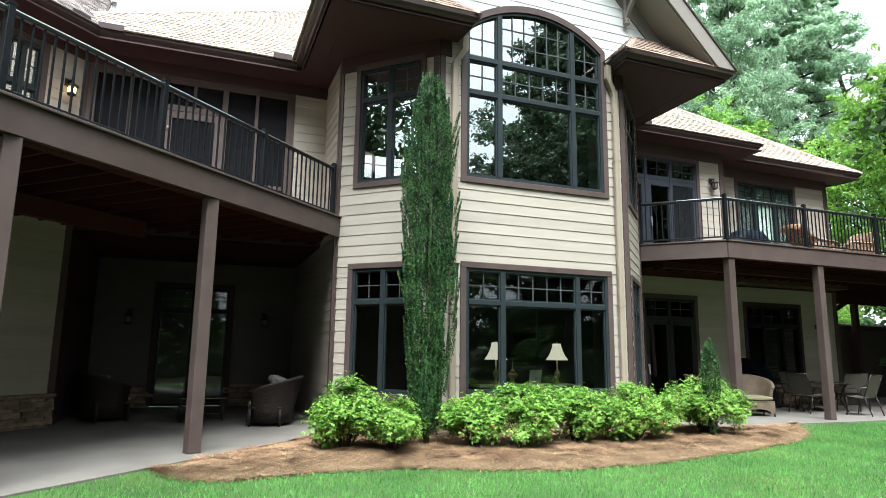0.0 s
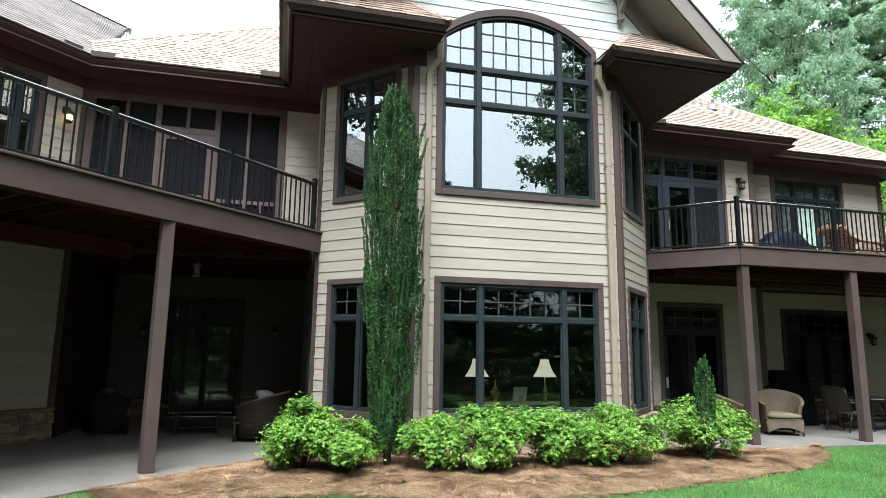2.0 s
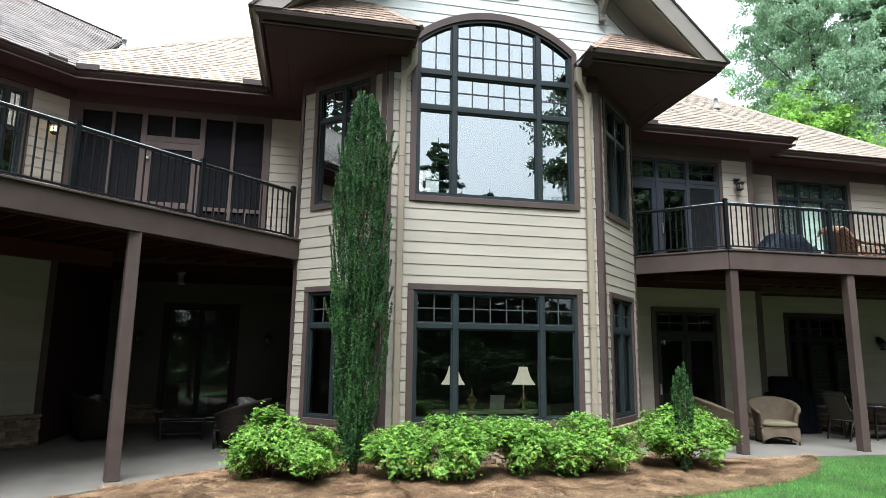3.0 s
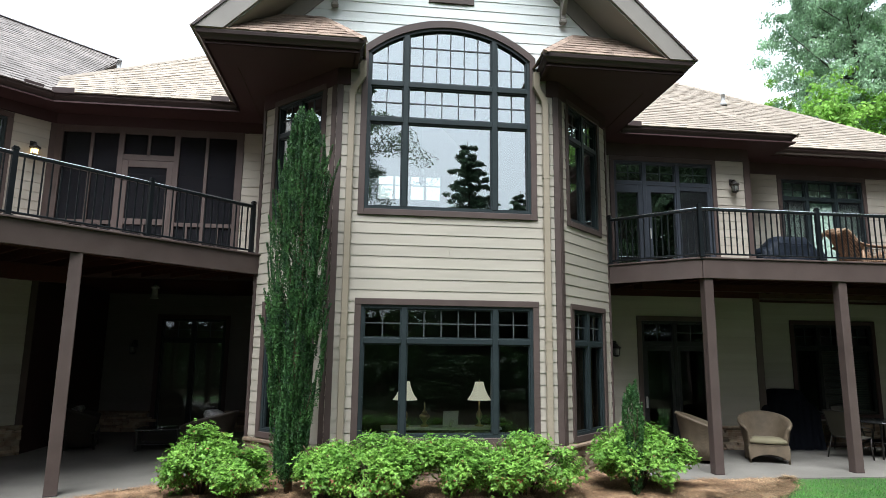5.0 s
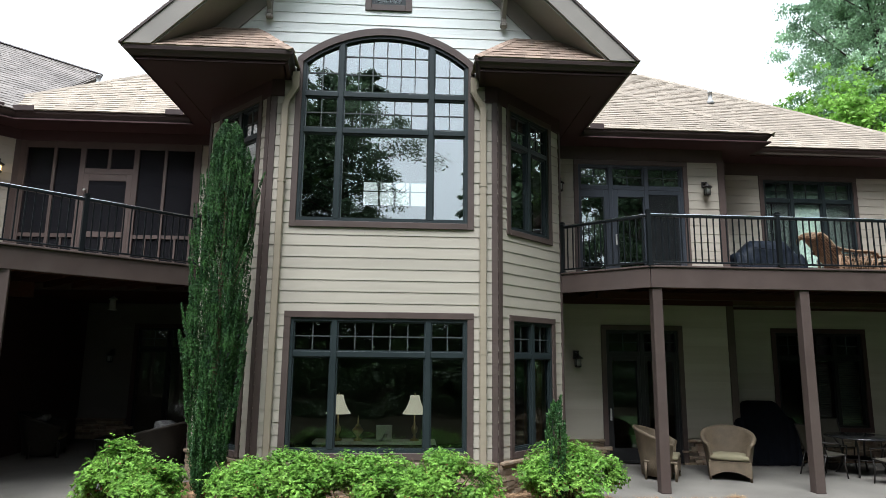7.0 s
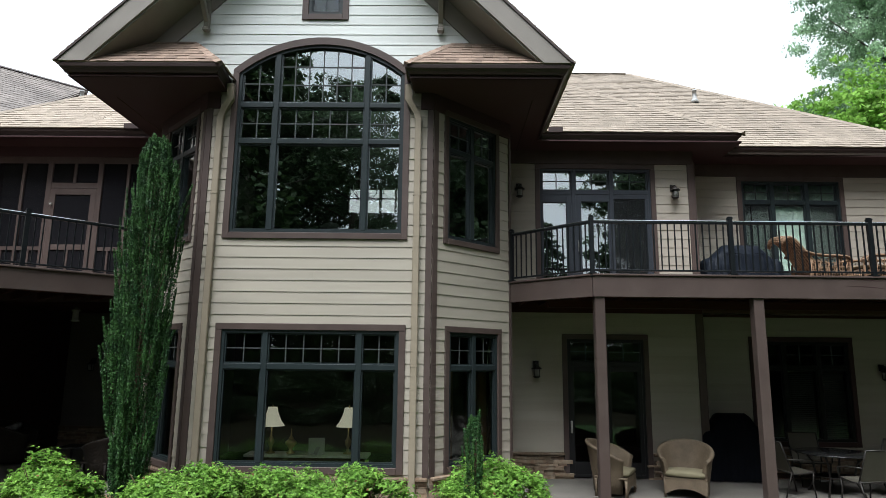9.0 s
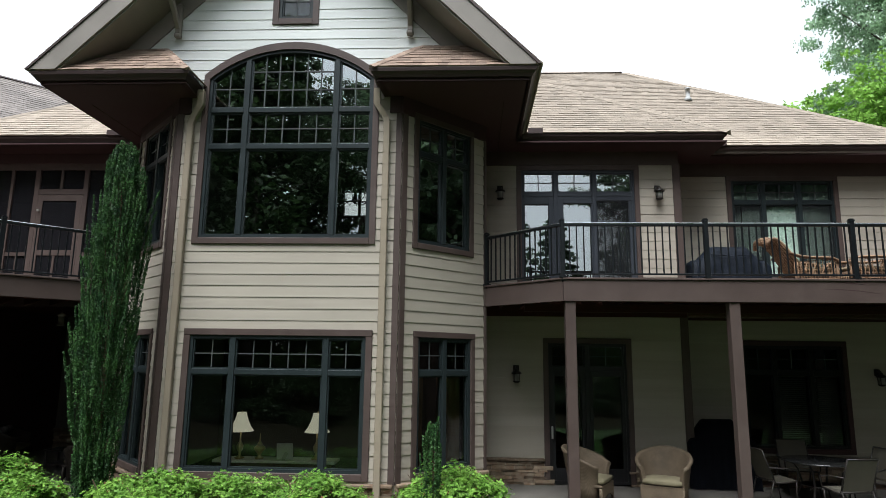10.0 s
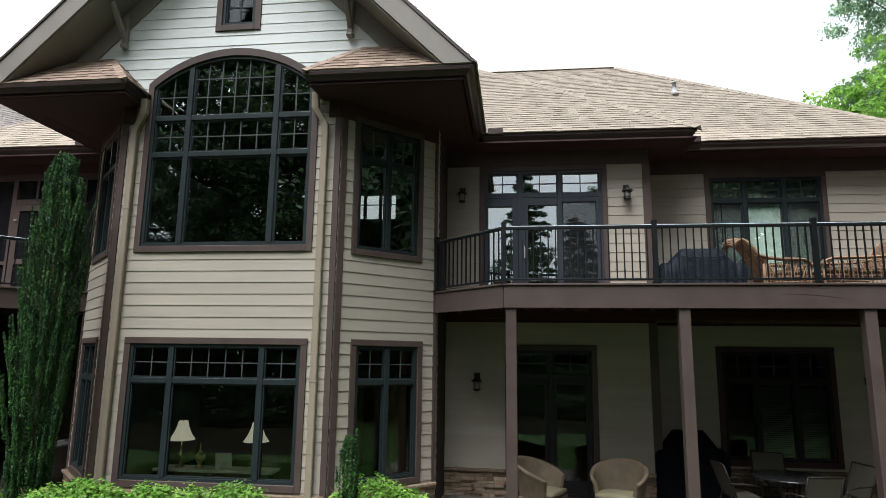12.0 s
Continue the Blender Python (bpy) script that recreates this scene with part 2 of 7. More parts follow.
FLOORING = surf("dark_wood_floor", (0.064, 0.038, 0.022), 0.4, 0.2, 3.0, 0.1, 40, stretch=(1, 8, 1))
LAWN = surf("lawn_soil_and_turf", (0.038, 0.078, 0.020), 0.9, 0.25, 0.8, 0.8, 120, stain=(0.102, 0.141, 0.032), stain_amount=0.5, stain_scale=0.6)
GRASS = surf("grass_blades", (0.078, 0.25, 0.050), 0.6, 0.3, 0.7, 0.0, 30, island=0.4, tint=(0.145, 0.35, 0.08), leaf=0.35, stain=(0.23, 0.33, 0.085), stain_amount=0.6, stain_scale=0.9)
MULCH = surf("pine_straw_bed", (0.060, 0.036, 0.023), 0.95, 0.45, 7.0, 1.0, 40, tint=(0.150, 0.092, 0.056), dist=0.05)
STRAW = surf("pine_needles", (0.150, 0.084, 0.045), 0.8, 0.3, 2.2, 0.0, 30, island=0.65, tint=(0.31, 0.195, 0.112))
LEAF = surf("bright_nandina_leaf", (0.108, 0.262, 0.034), 0.5, 0.25, 3.0, 0.0, 30, island=0.5, tint=(0.22, 0.385, 0.070), leaf=0.4, spec=0.2)
HOLLY = surf("dark_holly_leaf", (0.017, 0.053, 0.018), 0.5, 0.25, 5.0, 0.0, 30, island=0.5, tint=(0.052, 0.12, 0.032), leaf=0.28, spec=0.2)
STEM = surf("shrub_stem", (0.064, 0.042, 0.026), 0.85, 0.2, 8.0, 0.4, 60)
BARK = surf("tree_bark", (0.07, 0.061, 0.051), 0.95, 0.3, 3.0, 0.8, 25, stretch=(1, 1, 0.3), dist=0.04)

# ---- plan ----
LAP = 0.189                      # siding exposure
Z0S = 0.359                      # foot of the lowest course
BX0, BX1, BY = 3.66, 7.52, 9.66  # bay front
MID = 5.59
CX0, CX1, CY = 2.215, 8.965, 11.105  # back corners of the bay's slanted faces
WA = 12.62                       # wall behind both decks
WB = 13.48                       # stepped-back wall
STEP = 13.08
END = 18.2
WINGC = (-2.25, 12.62)           # where the slanted wing begins
DECK = 3.72
S2 = math.sqrt(0.5)
SLANT = math.hypot(BX1 - CX1, BY - CY)

M_FRONT = pose(BX0, BY, 0)
M_RIGHT = pose(BX1, BY, 0, 0, 0, math.degrees(math.atan2(CY - BY, CX1 - BX1)))
M_LEFT = pose(CX0, CY, 0, 0, 0, math.degrees(math.atan2(BY - CY, BX0 - CX0)))
M_A = pose(CX1, WA, 0)
M_B = pose(STEP, WB, 0)
M_PORCH = pose(WINGC[0], WA, 0)
# the wing runs on unseen, its added length keeping light off the left patio
WING = 16.0
M_WING = pose(WINGC[0] - WING * S2, WINGC[1] - WING * S2, 0, 0, 0, 45)
M_RECESS = pose(-2.25, 16.15, 0)


def arch_half(z, half, spring, apex):
    """Half the width of a segmental arch at height z."""
    if z <= spring:
        return half
    if z >= apex:
        return None
    rise = apex - spring
    r = (half * half + rise * rise) / (2 * rise)
    d = z - (apex - r)
    return math.sqrt(max(0.0, r * r - d * d))


def blocked(hole, z):
    x0, x1, z0, z1 = hole[:4]
    if z <= z0 or z >= z1:
        return None
    if len(hole) > 4:
        h = arch_half(z, (x1 - x0) / 2, hole[4], z1)
        c = (x0 + x1) / 2
        return (c - h, c + h)
    return (x0, x1)


def siding(wall, span, z0, z1, holes, seed, limit=None, paint=None):
    """Lapped planks, each its own piece, cut round the openings. span: x from, to; limit(z): the gable's slopes."""
    rng = random.Random(seed)
    marks = sorted({z0, z1, *[v for h in holes for v in h[2:4] if z0 < v < z1]})
    rows = []
    k = 0
    while z0 + k * LAP < z1 - 0.01:
        a, b = z0 + k * LAP, min(z1, z0 + (k + 1) * LAP)
        cuts = [a, *[v for v in marks if a + 0.015 < v < b - 0.015], b]
        rows += [(a, p, q) for p, q in zip(cuts, cuts[1:])]
        k += 1
    e = 0.002
    for base, a, b in rows:
        lo, hi = (limit(a), limit(b)) if limit else (span, span)
        if lo[1] - lo[0] < 0.08:
            continue
        free = [[lo[0], hi[0], lo[1], hi[1]]]
        for h in sorted(holes):
            p, q = blocked(h, a + e), blocked(h, b - e)
            if not p and not q:
                continue
            c = (h[0] + h[1]) / 2
            p, q = p or (c, c), q or (c, c)
            f = free.pop()
            free += [[f[0], f[1], p[0], q[0]], [p[1], q[1], f[2], f[3]]]
        for xl, xlt, xr, xrt in free:
            if max(xr - xl, xrt - xlt) < 0.02:
                continue
            cuts = [0.0]
            if xr - xl > 3.0 and rng.random() < 0.4:
                cuts.append(rng.uniform(0.3, 0.7))
            cuts.append(1.0)
            for s, t in zip(cuts, cuts[1:]):
                bm = bmesh.new()
                bl, br = xl + (xr - xl) * s + 0.0007, xl + (xr - xl) * t - 0.0007
                tl, tr = xlt + (xrt - xlt) * s + 0.0007, xlt + (xrt - xlt) * t - 0.0007
                if tr < tl:
                    tl = tr = (tl + tr) / 2
                yb, yt = -0.019 + 0.011 * (a - base) / LAP, -0.019 + 0.011 * (b - base) / LAP
                bl, br = min(bl, br), max(bl, br)
                v = [bm.verts.new(p) for p in ((bl, yb, a), (br, yb, a), (tr, yt, b - 0.001), (tl, yt, b - 0.001),
                                               (bl, 0.012, a), (br, 0.012, a), (tr, 0.012, b - 0.001), (tl, 0.012, b - 0.001))]
                for q in ((0, 1, 2, 3), (0, 4, 5, 1), (1, 5, 6, 2), (3, 2, 6, 7), (0, 3, 7, 4)):
                    bm.faces.new([v[i] for i in q])
                part("plank", bm, paint or SIDING, wall)


def wall_body(name, m, span, z0, z1, holes, label, thick=0.22, material=None, front=0.012):
    """A wall with real openings, cut into courses round them."""
    bm = bmesh.new()
    zs = sorted({z0, z1, *[min(max(v, z0), z1) for h in holes for v in h[2:4]]})
    for a, b in zip(zs, zs[1:]):
        x = span[0]
        for h in sorted(holes):
            if h[2] < (a + b) / 2 < h[3]:
                if h[0] > x:
                    box(bm, x, h[0], front, thick, a, b)
                x = h[1]
        if x < span[1]:
            box(bm, x, span[1], front, thick, a, b)
    ob = part(name, bm, material or SIDING)
    ob.matrix_basis = m
    return tagged(ob, label, "wall", kind="structure")


def stones(wall, span, z1, seed, gaps=(), y=-0.06, deep=0.05):
    """Stacked ledgestone with a cap, each stone a piece."""
    rng = random.Random(seed)
    z = 0.0
    count = 0
    while z < z1 - 0.03:
        h = min(rng.choice((0.045, 0.06, 0.075, 0.10)), z1 - z)
        x = span[0]
        while x < span[1] - 0.02:
            w = min(rng.uniform(0.12, 0.48), span[1] - x)
            if not any(g0 < x + w / 2 < g1 for g0, g1 in gaps):
                bm = bmesh.new()
                yy = y + rng.uniform(-0.022, 0.02)
                vs = box(bm, x + 0.004, x + w - 0.004, yy, 0.01, z + 0.003, z + h - 0.003)
                for v in vs:
                    if v.co.y < 0:
                        v.co += Vector((rng.uniform(-0.008, 0.008), rng.uniform(-0.012, 0.012), rng.uniform(-0.006, 0.006)))
                part("stone", bm, STONE, wall)
                count += 1
            x += w
        z += h
    spans = []
    x = span[0]
    for g0, g1 in sorted(gaps):
        spans.append((x, g0))
        x = g1
    spans.append((x, span[1]))
    for a, b in spans:
        if b - a > 0.1:
            part("stone_cap", boxed(a, b, y - 0.05, 0.01, z1, z1 + 0.055, bevel=0.012), STONE, wall, "stone ledge cap")


def board(wall, x0, x1, z0, z1, proud=0.036, material=None, name="trim_board", back=0.012):
    return part(name, boxed(x0, x1, -proud, back, z0, z1, bevel=0.004), material or BROWN, wall, "brown painted trim board")


def window(name, m, rect, label, cols=(), rows=(), grid=None, casing=0.105, arch=None, glass=None, kind="window", sill=True, frame_mat=None, depth=0.10, case_mat=None):
    """A window or glazed door: casing, frame, bars, muntins and panes. rect: the casing's outer x0, x1, z0, z1."""
    glass, fm, cm = glass or GLASS, frame_mat or SASH, case_mat or BROWN
    x0, x1, z0, z1 = rect
    root = thing(name, label, kind, kind="structure", m=m)
    ix0, ix1, iz0, iz1 = x0 + casing, x1 - casing, z0 + casing, z1 - casing
    if kind == "door":
        iz0 = z0
    c = (x0 + x1) / 2
    half, ihalf = (x1 - x0) / 2, (ix1 - ix0) / 2
    # casing
    top = arch if arch else z1
    for a, b in ((x0, ix0), (ix1, x1)):
        part("casing", boxed(a, b, -0.040, 0.02, z0, (top if arch else z1 - casing), bevel=0.005), cm, root)
    if kind != "door":
        part("sill", boxed(ix0, ix1, -0.050, 0.02, z0, iz0, bevel=0.006), cm, root)
    if not arch:
        part("head_casing", boxed(x0, x1, -0.044, 0.02, iz1, z1, bevel=0.005), cm, root)

    def curve(h, spring, apex, n=28):
        rise = apex - spring
        r = (h * h + rise * rise) / (2 * rise)
        a0 = math.asin(h / r)
        return [(c + r * math.sin(a0 * (2 * k / n - 1)), apex - r + r * math.cos(a0 * (2 * k / n - 1))) for k in range(n + 1)]

    def arc_band(nm, h1, s1, p1, h2, s2, p2, y0, y1, mat_):
        o, i = curve(h1, s1, p1), curve(h2, s2, p2)
        bm = bmesh.new()
        va = [[bm.verts.new((x, y, z)) for x, z in line] for y in (y0, y1) for line in (o, i)]
        for k in range(len(o) - 1):
            for p, q in ((0, 1), (1, 3), (3, 2), (2, 0)):
                bm.faces.new((va[p][k], va[p][k + 1], va[q][k + 1], va[q][k]))
        for k in (0, -1):
            bm.faces.new((va[0][k], va[1][k], va[3][k], va[2][k]))
        bmesh.ops.recalc_face_normals(bm, faces=bm.faces)
        return part(nm, bm, mat_, root)

    fw = 0.05
    ispring = arch - 0.06 if arch else iz1
    if arch:
        arc_band("arched_casing", half, arch, z1, ihalf, ispring, z1 - casing * 1.25, -0.044, 0.02, cm)
        iz1 = z1 - casing * 1.25
        arc_band("arched_frame", ihalf, ispring, iz1, ihalf - fw, ispring - 0.02, iz1 - fw, -0.012, depth, fm)
    # outer frame
    part("frame", boxed(ix0, ix0 + fw, -0.012, depth, iz0, ispring), fm, root)
    part("frame", boxed(ix1 - fw, ix1, -0.012, depth, iz0, ispring), fm, root)
    part("frame", boxed(ix0 + fw, ix1 - fw, -0.012, depth, iz0, iz0 + fw), fm, root)
    if not arch:
        part("frame", boxed(ix0 + fw, ix1 - fw, -0.012, depth, iz1 - fw, iz1), fm, root)
    xs = [ix0 + fw, *cols, ix1 - fw]
    zs = [iz0 + fw, *rows, iz1 - fw]
    bw = 0.045

    def arc_top(x):
        if not arch:
            return iz1 - fw
        h, rise = ihalf - fw, (iz1 - fw) - (ispring - 0.02)
        r = (h * h + rise * rise) / (2 * rise)
        return (iz1 - fw - r) + math.sqrt(max(0.0, r * r - (x - c) ** 2))

    for x in cols:
        part("mullion", boxed(x - bw, x + bw, -0.018, depth, iz0 + fw, arc_top(x) + 0.015, bevel=0.006), fm, root)
    for z in rows:
        edges = [ix0 + fw, *[v for x in cols for v in (x - bw, x + bw)], ix1 - fw]
        for a, b in zip(edges[::2], edges[1::2]):
            part("transom_bar", boxed(a, b, -0.014, depth, z - bw, z + bw, bevel=0.006), fm, root)
    for i in range(len(xs) - 1):
        for j in range(len(zs) - 1):
            a = xs[i] + (bw if i else 0)
            b = xs[i + 1] - (bw if i < len(xs) - 2 else 0)
            lo = zs[j] + (bw if j else 0)
            hi = zs[j + 1] - (bw if j < len(zs) - 2 else 0)
            curved = arch and j == len(zs) - 2
            bm = bmesh.new()
            n = 10 if curved else 1
            pts = [(a, lo), (b, lo)] + [(b + (a - b) * k / n, (arc_top(b + (a - b) * k / n) if curved else hi)) for k in range(n + 1)]
            f = bm.faces.new([bm.verts.new((x, 0.052, z)) for x, z in pts])
            pane = part("pane", bm, glass, root)
            # narrow sash bead round the pane
            bead = bmesh.new()
            e = 0.022
            box(bead, a, a + e, 0.012, 0.07, lo, arc_top(a) if curved else hi)
            box(bead, b - e, b, 0.012, 0.07, lo, arc_top(b) if curved else hi)
            box(bead, a + e, b - e, 0.012, 0.07, lo, lo + e)
            if not curved:
                box(bead, a + e, b - e, 0.012, 0.07, hi - e, hi)
            part("sash", bead, fm, root)
            g = (grid or {}).get((i, j))
            if g:
                nx, nz = g[0], g[1]
                high = max(arc_top(a), arc_top(b)) if curved else hi
                zt = arc_top((a + b) / 2) if curved else hi
                for k in range(1, nx):
                    x = a + (b - a) * k / nx
                    part("muntin", boxed(x - 0.009, x + 0.009, 0.036, 0.05, lo, arc_top(x) if curved else hi), MUNTIN, pane)
                for k in range(1, nz):
                    z = lo + (zt - lo) * k / nz
                    xa, xb = a, b
                    if curved:
                        h, rise = ihalf - fw, (iz1 - fw) - (ispring - 0.02)
                        r = (h * h + rise * rise) / (2 * rise)
                        d = z - (iz1 - fw - r)
                        w = math.sqrt(max(0, r * r - d * d)) if z > ispring - 0.02 else h
                        xa, xb = max(a, c - w), min(b, c + w)
                    part("muntin", boxed(xa, xb, 0.037, 0.049, z - 0.009, z + 0.009), MUNTIN, pane)
    return root


def inset(rect, e=0.05):
    return (rect[0] + e, rect[1] - e, rect[2] + e, rect[3] - e)


# ---- bay: front wall with its gable ----
PITCH = 1.0
EAVE_X, EAVE_Z, EAVE_Y = 9.72, 7.02, 8.95
HALF, RAKE_Y = 9.78 - MID, 8.90
RIDGE_Z = EAVE_Z + HALF * PITCH
LOWER_F = (4.06 - BX0, 7.135 - BX0, 0.545, 2.865)
UPPER_F = (4.05 - BX0, 7.13 - BX0, 4.26, 7.85)
SPRING = 7.24
GABLE_W = (5.185 - BX0, 6.01 - BX0, 8.19, 9.15)
front_holes = [inset(LOWER_F), (*inset(UPPER_F), SPRING - 0.03), inset(GABLE_W)]
LF = BX1 - BX0


def rake(z):
    """x limits of the gable wall under the roof slopes, in the front wall's own x."""
    h = min(3.4, (RIDGE_Z - 0.62 - z) / PITCH)
    if z < 7.02:
        h = BX1 - MID
    return (MID - h - BX0, MID + h - BX0)


wall_front = wall_body("wall_front", M_FRONT, (0, LF), 0, 7.24, [h[:4] for h in front_holes[:2]],
                       "beige lapped siding wall of the bay, brown corner boards")
bm = bmesh.new()  # gable above the arch, with the arch cut out of its foot
pts = [(rake(7.24)[0], 7.24)]
a0, a1 = UPPER_F[0] + 0.05, UPPER_F[1] - 0.05
for k in range(25):
    x = a0 + (a1 - a0) * k / 24
    hh, rise = (a1 - a0) / 2, 7.80 - 7.21
    r = (hh * hh + rise * rise) / (2 * rise)
    pts.append((x, max(7.24, 7.80 - r + math.sqrt(max(0, r * r - (x - (a0 + a1) / 2) ** 2)))))
slope = lambda z: (rake(8.0)[1] + BX0 - MID) * (RIDGE_Z - 0.5 - z) / (RIDGE_Z - 8.5)
gx0, gx1, gz0, gz1 = inset(GABLE_W)
gm = MID - BX0
arc = pts[1:26]
for (xa, za), (xb, zb) in zip(arc, arc[1:]):
    prism(bm, [(xa, za), (xb, zb), (xb, gz0), (xa, gz0)], 0.2, pose(0, 0.012, 0))
for s in (1, -1):
    side = [(gm + s * slope(7.24), 7.24), (gm + s * (a1 - a0) / 2, 7.24), (gm + s * (a1 - a0) / 2, gz0), (gm + s * slope(gz0), gz0)]
    prism(bm, side, 0.2, pose(0, 0.012, 0))
prism(bm, [(gm - slope(gz0), gz0), (gx0, gz0), (gx0, gz1), (gm - slope(gz1), gz1)], 0.2, pose(0, 0.012, 0))
prism(bm, [(gx1, gz0), (gm + slope(gz0), gz0), (gm + slope(gz1), gz1), (gx1, gz1)], 0.2, pose(0, 0.012, 0))
prism(bm, [(gm - slope(gz1), gz1), (gm + slope(gz1), gz1), (gm, RIDGE_Z - 0.5)], 0.2, pose(0, 0.012, 0))
bmesh.ops.triangulate(bm, faces=[f for f in bm.faces if len(f.verts) > 4])
bmesh.ops.recalc_face_normals(bm, faces=bm.faces)
part("gable_wall", bm, SIDING, wall_front)
siding(wall_front, (0, LF), Z0S, Z0S + 34.99 * LAP, front_holes, 11, rake)
# upper gable planks, paler and bluer than the siding below
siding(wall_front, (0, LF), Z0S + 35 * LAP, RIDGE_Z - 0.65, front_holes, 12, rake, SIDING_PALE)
window("window_1", M_FRONT, LOWER_F, "wide lower bay window, slate frame, brown casing", cols=(4.87 - BX0, 6.39 - BX0), rows=(2.18,),
       grid={(0, 1): (2, 2), (1, 1): (5, 2), (2, 1): (2, 2)}, glass=GLASS_LOW)
window("window_2", M_FRONT, UPPER_F, "tall arched bay window with small upper panes", cols=(4.82 - BX0, 6.385 - BX0), rows=(5.955, 6.61),
       grid={(0, 1): (2, 2), (1, 1): (5, 2), (2, 1): (2, 2), (0, 2): (2, 2), (1, 2): (6, 3), (2, 2): (2, 2)}, arch=SPRING)
window("window_3", M_FRONT, GABLE_W, "small square gable window in brown casing", grid={(0, 0): (2, 2)}, casing=0.11, glass=GLASS_LOW)
board(wall_front, -0.015, 0.085, 0.50, 6.53)
board(wall_front, LF - 0.085, LF + 0.015, 0.50, 6.53)
for a, b in ((-0.015, 0.20), (LF - 0.20, LF + 0.015)):
    board(wall_front, a, b, 6.532, 6.86, 0.04, SOFFIT, "frieze")
stones(wall_front, (0, LF), 0.46, 3)

# slanted faces
UP_S, LOW_S = (0.27, 1.71, 4.24, 6.62), (0.33, 1.75, 0.53, 2.866)
SG = {(0, 1): (2, 2), (1, 1): (2, 2)}
for nm, m, flip, k in (("wall_right_slant", M_RIGHT, False, 4), ("wall_left_slant", M_LEFT, True, 6)):
    up, low = UP_S, LOW_S
    if flip:
        up = (SLANT - up[1], SLANT - up[0], *up[2:])
        low = (SLANT - low[1], SLANT - low[0], *low[2:])
    w = wall_body(nm, m, (0, SLANT), 0, 6.9, [inset(up), inset(low)], "slanted bay wall with beige lapped siding")
    siding(w, (0, SLANT), Z0S, 6.53, [inset(up), inset(low)], 20 + k)
    for a, b in ((0.0, up[0] + 0.004), (up[1] - 0.004, SLANT)):
        board(w, a, b, 6.532, 6.86, 0.036, SOFFIT, "frieze")
    board(w, up[0], up[1], 6.616, 6.86, 0.036, SOFFIT, "frieze")
    window("window_%d" % k, m, up, "two-light bay window in brown casing", cols=((up[0] + up[1]) / 2,), rows=(5.92,), grid=SG, casing=0.10)
    window("window_%d" % (k + 1), m, low, "two-light lower bay window in brown casing", cols=((low[0] + low[1]) / 2,), rows=(2.18,), grid=SG, casing=0.10, glass=GLASS_LOW)
    if flip:
        board(w, SLANT - 0.125, SLANT - 0.016, 0.5, 6.53)
        board(w, 0.0, 0.06, 0.5, 6.53)
    else:
        board(w, 0.016, 0.125, 0.5, 6.53)
        board(w, SLANT - 0.06, SLANT, 0.5, 6.53)
    stones(w, (0.03, SLANT), 0.46, 30 + k)

# returns of the bay to the walls behind the decks
for nm, x, m in (("wall_bay_return_right", CX1, pose(CX1, CY, 0, 0, 0, 90)), ("wall_bay_return_left", CX0, pose(CX0, WA + 3.5, 0, 0, 0, -90))):
    ln = WA - CY if x == CX1 else WA + 3.5 - CY
    w = wall_body(nm, m, (0, ln), 0, 6.9, [], "beige siding return wall of the bay")
    siding(w, (0, ln), Z0S, 6.9, [], 77)
    if x == CX0:
        board(w, ln - 0.1, ln + 0.02, 0, 6.9)

# ---- wall behind the right deck ----
UDOOR = (9.66 - CX1, 12.25 - CX1, DECK + 0.03, 6.53)
LDOOR = (10.17 - CX1, 11.95 - CX1, 0.03, 2.865)
LA = STEP - CX1
holes = [inset(UDOOR), inset(LDOOR)]
holes = [(h[0], h[1], h[2] - 0.09, h[3]) for h in holes]
wall_a = wall_body("wall_deck_right", M_A, (0, LA), 0, 6.6, holes, "beige lapped siding wall behind the right deck and patio")
siding(wall_a, (0, LA), Z0S, 6.55, holes, 41)
stones(wall_a, (0, LA), 0.45, 42, gaps=[(LDOOR[0], LDOOR[1])])
window("door_1", M_A, UDOOR, "slate framed sliding glass door with transom lights", cols=(10.49 - CX1, 11.30 - CX1), rows=(5.90,), grid={(i, 1): (2, 2) for i in range(3)}, kind="door", frame_mat=DOORFRAME)
window("door_2", M_A, LDOOR, "dark patio door with two leaves and transom lights", cols=(11.05 - CX1,), rows=(2.25,), grid={(i, 1): (2, 2) for i in range(2)}, kind="door", glass=GLASS_LOW, frame_mat=BRONZE)
board(wall_a, LA - 0.13, LA + 0.03, 0.5, 6.6)
board(wall_a, 0, LA, 6.535, 6.86, 0.04, BROWN, "frieze")
w = wall_body("wall_step", pose(STEP, WA, 0, 0, 0, 90), (0.0, WB - WA), 0, 6.86, [], "short side wall of the step, beige siding")
siding(w, (0.03, WB - WA), Z0S, 6.86, [], 45)

UWIN = (14.40 - STEP, 16.84 - STEP, 4.15, 6.535)
LWIN = (14.42 - STEP, 16.68 - STEP, 0.56, 2.885)
LB = END - STEP
holes = [inset(UWIN), inset(LWIN)]
wall_b = wall_body("wall_far_right", M_B, (0, LB), 0, 6.6, holes, "beige lapped siding wall of the stepped-back rooms")
siding(wall_b, (0, LB), Z0S, 6.55, holes, 51)
stones(wall_b, (0, LB), 0.45, 52)
window("window_8", M_B, UWIN, "three-light window with pale curtains inside", cols=(15.20 - STEP, 15.99 - STEP), rows=(5.93,), grid={(i, 1): (2, 2) for i in range(3)})
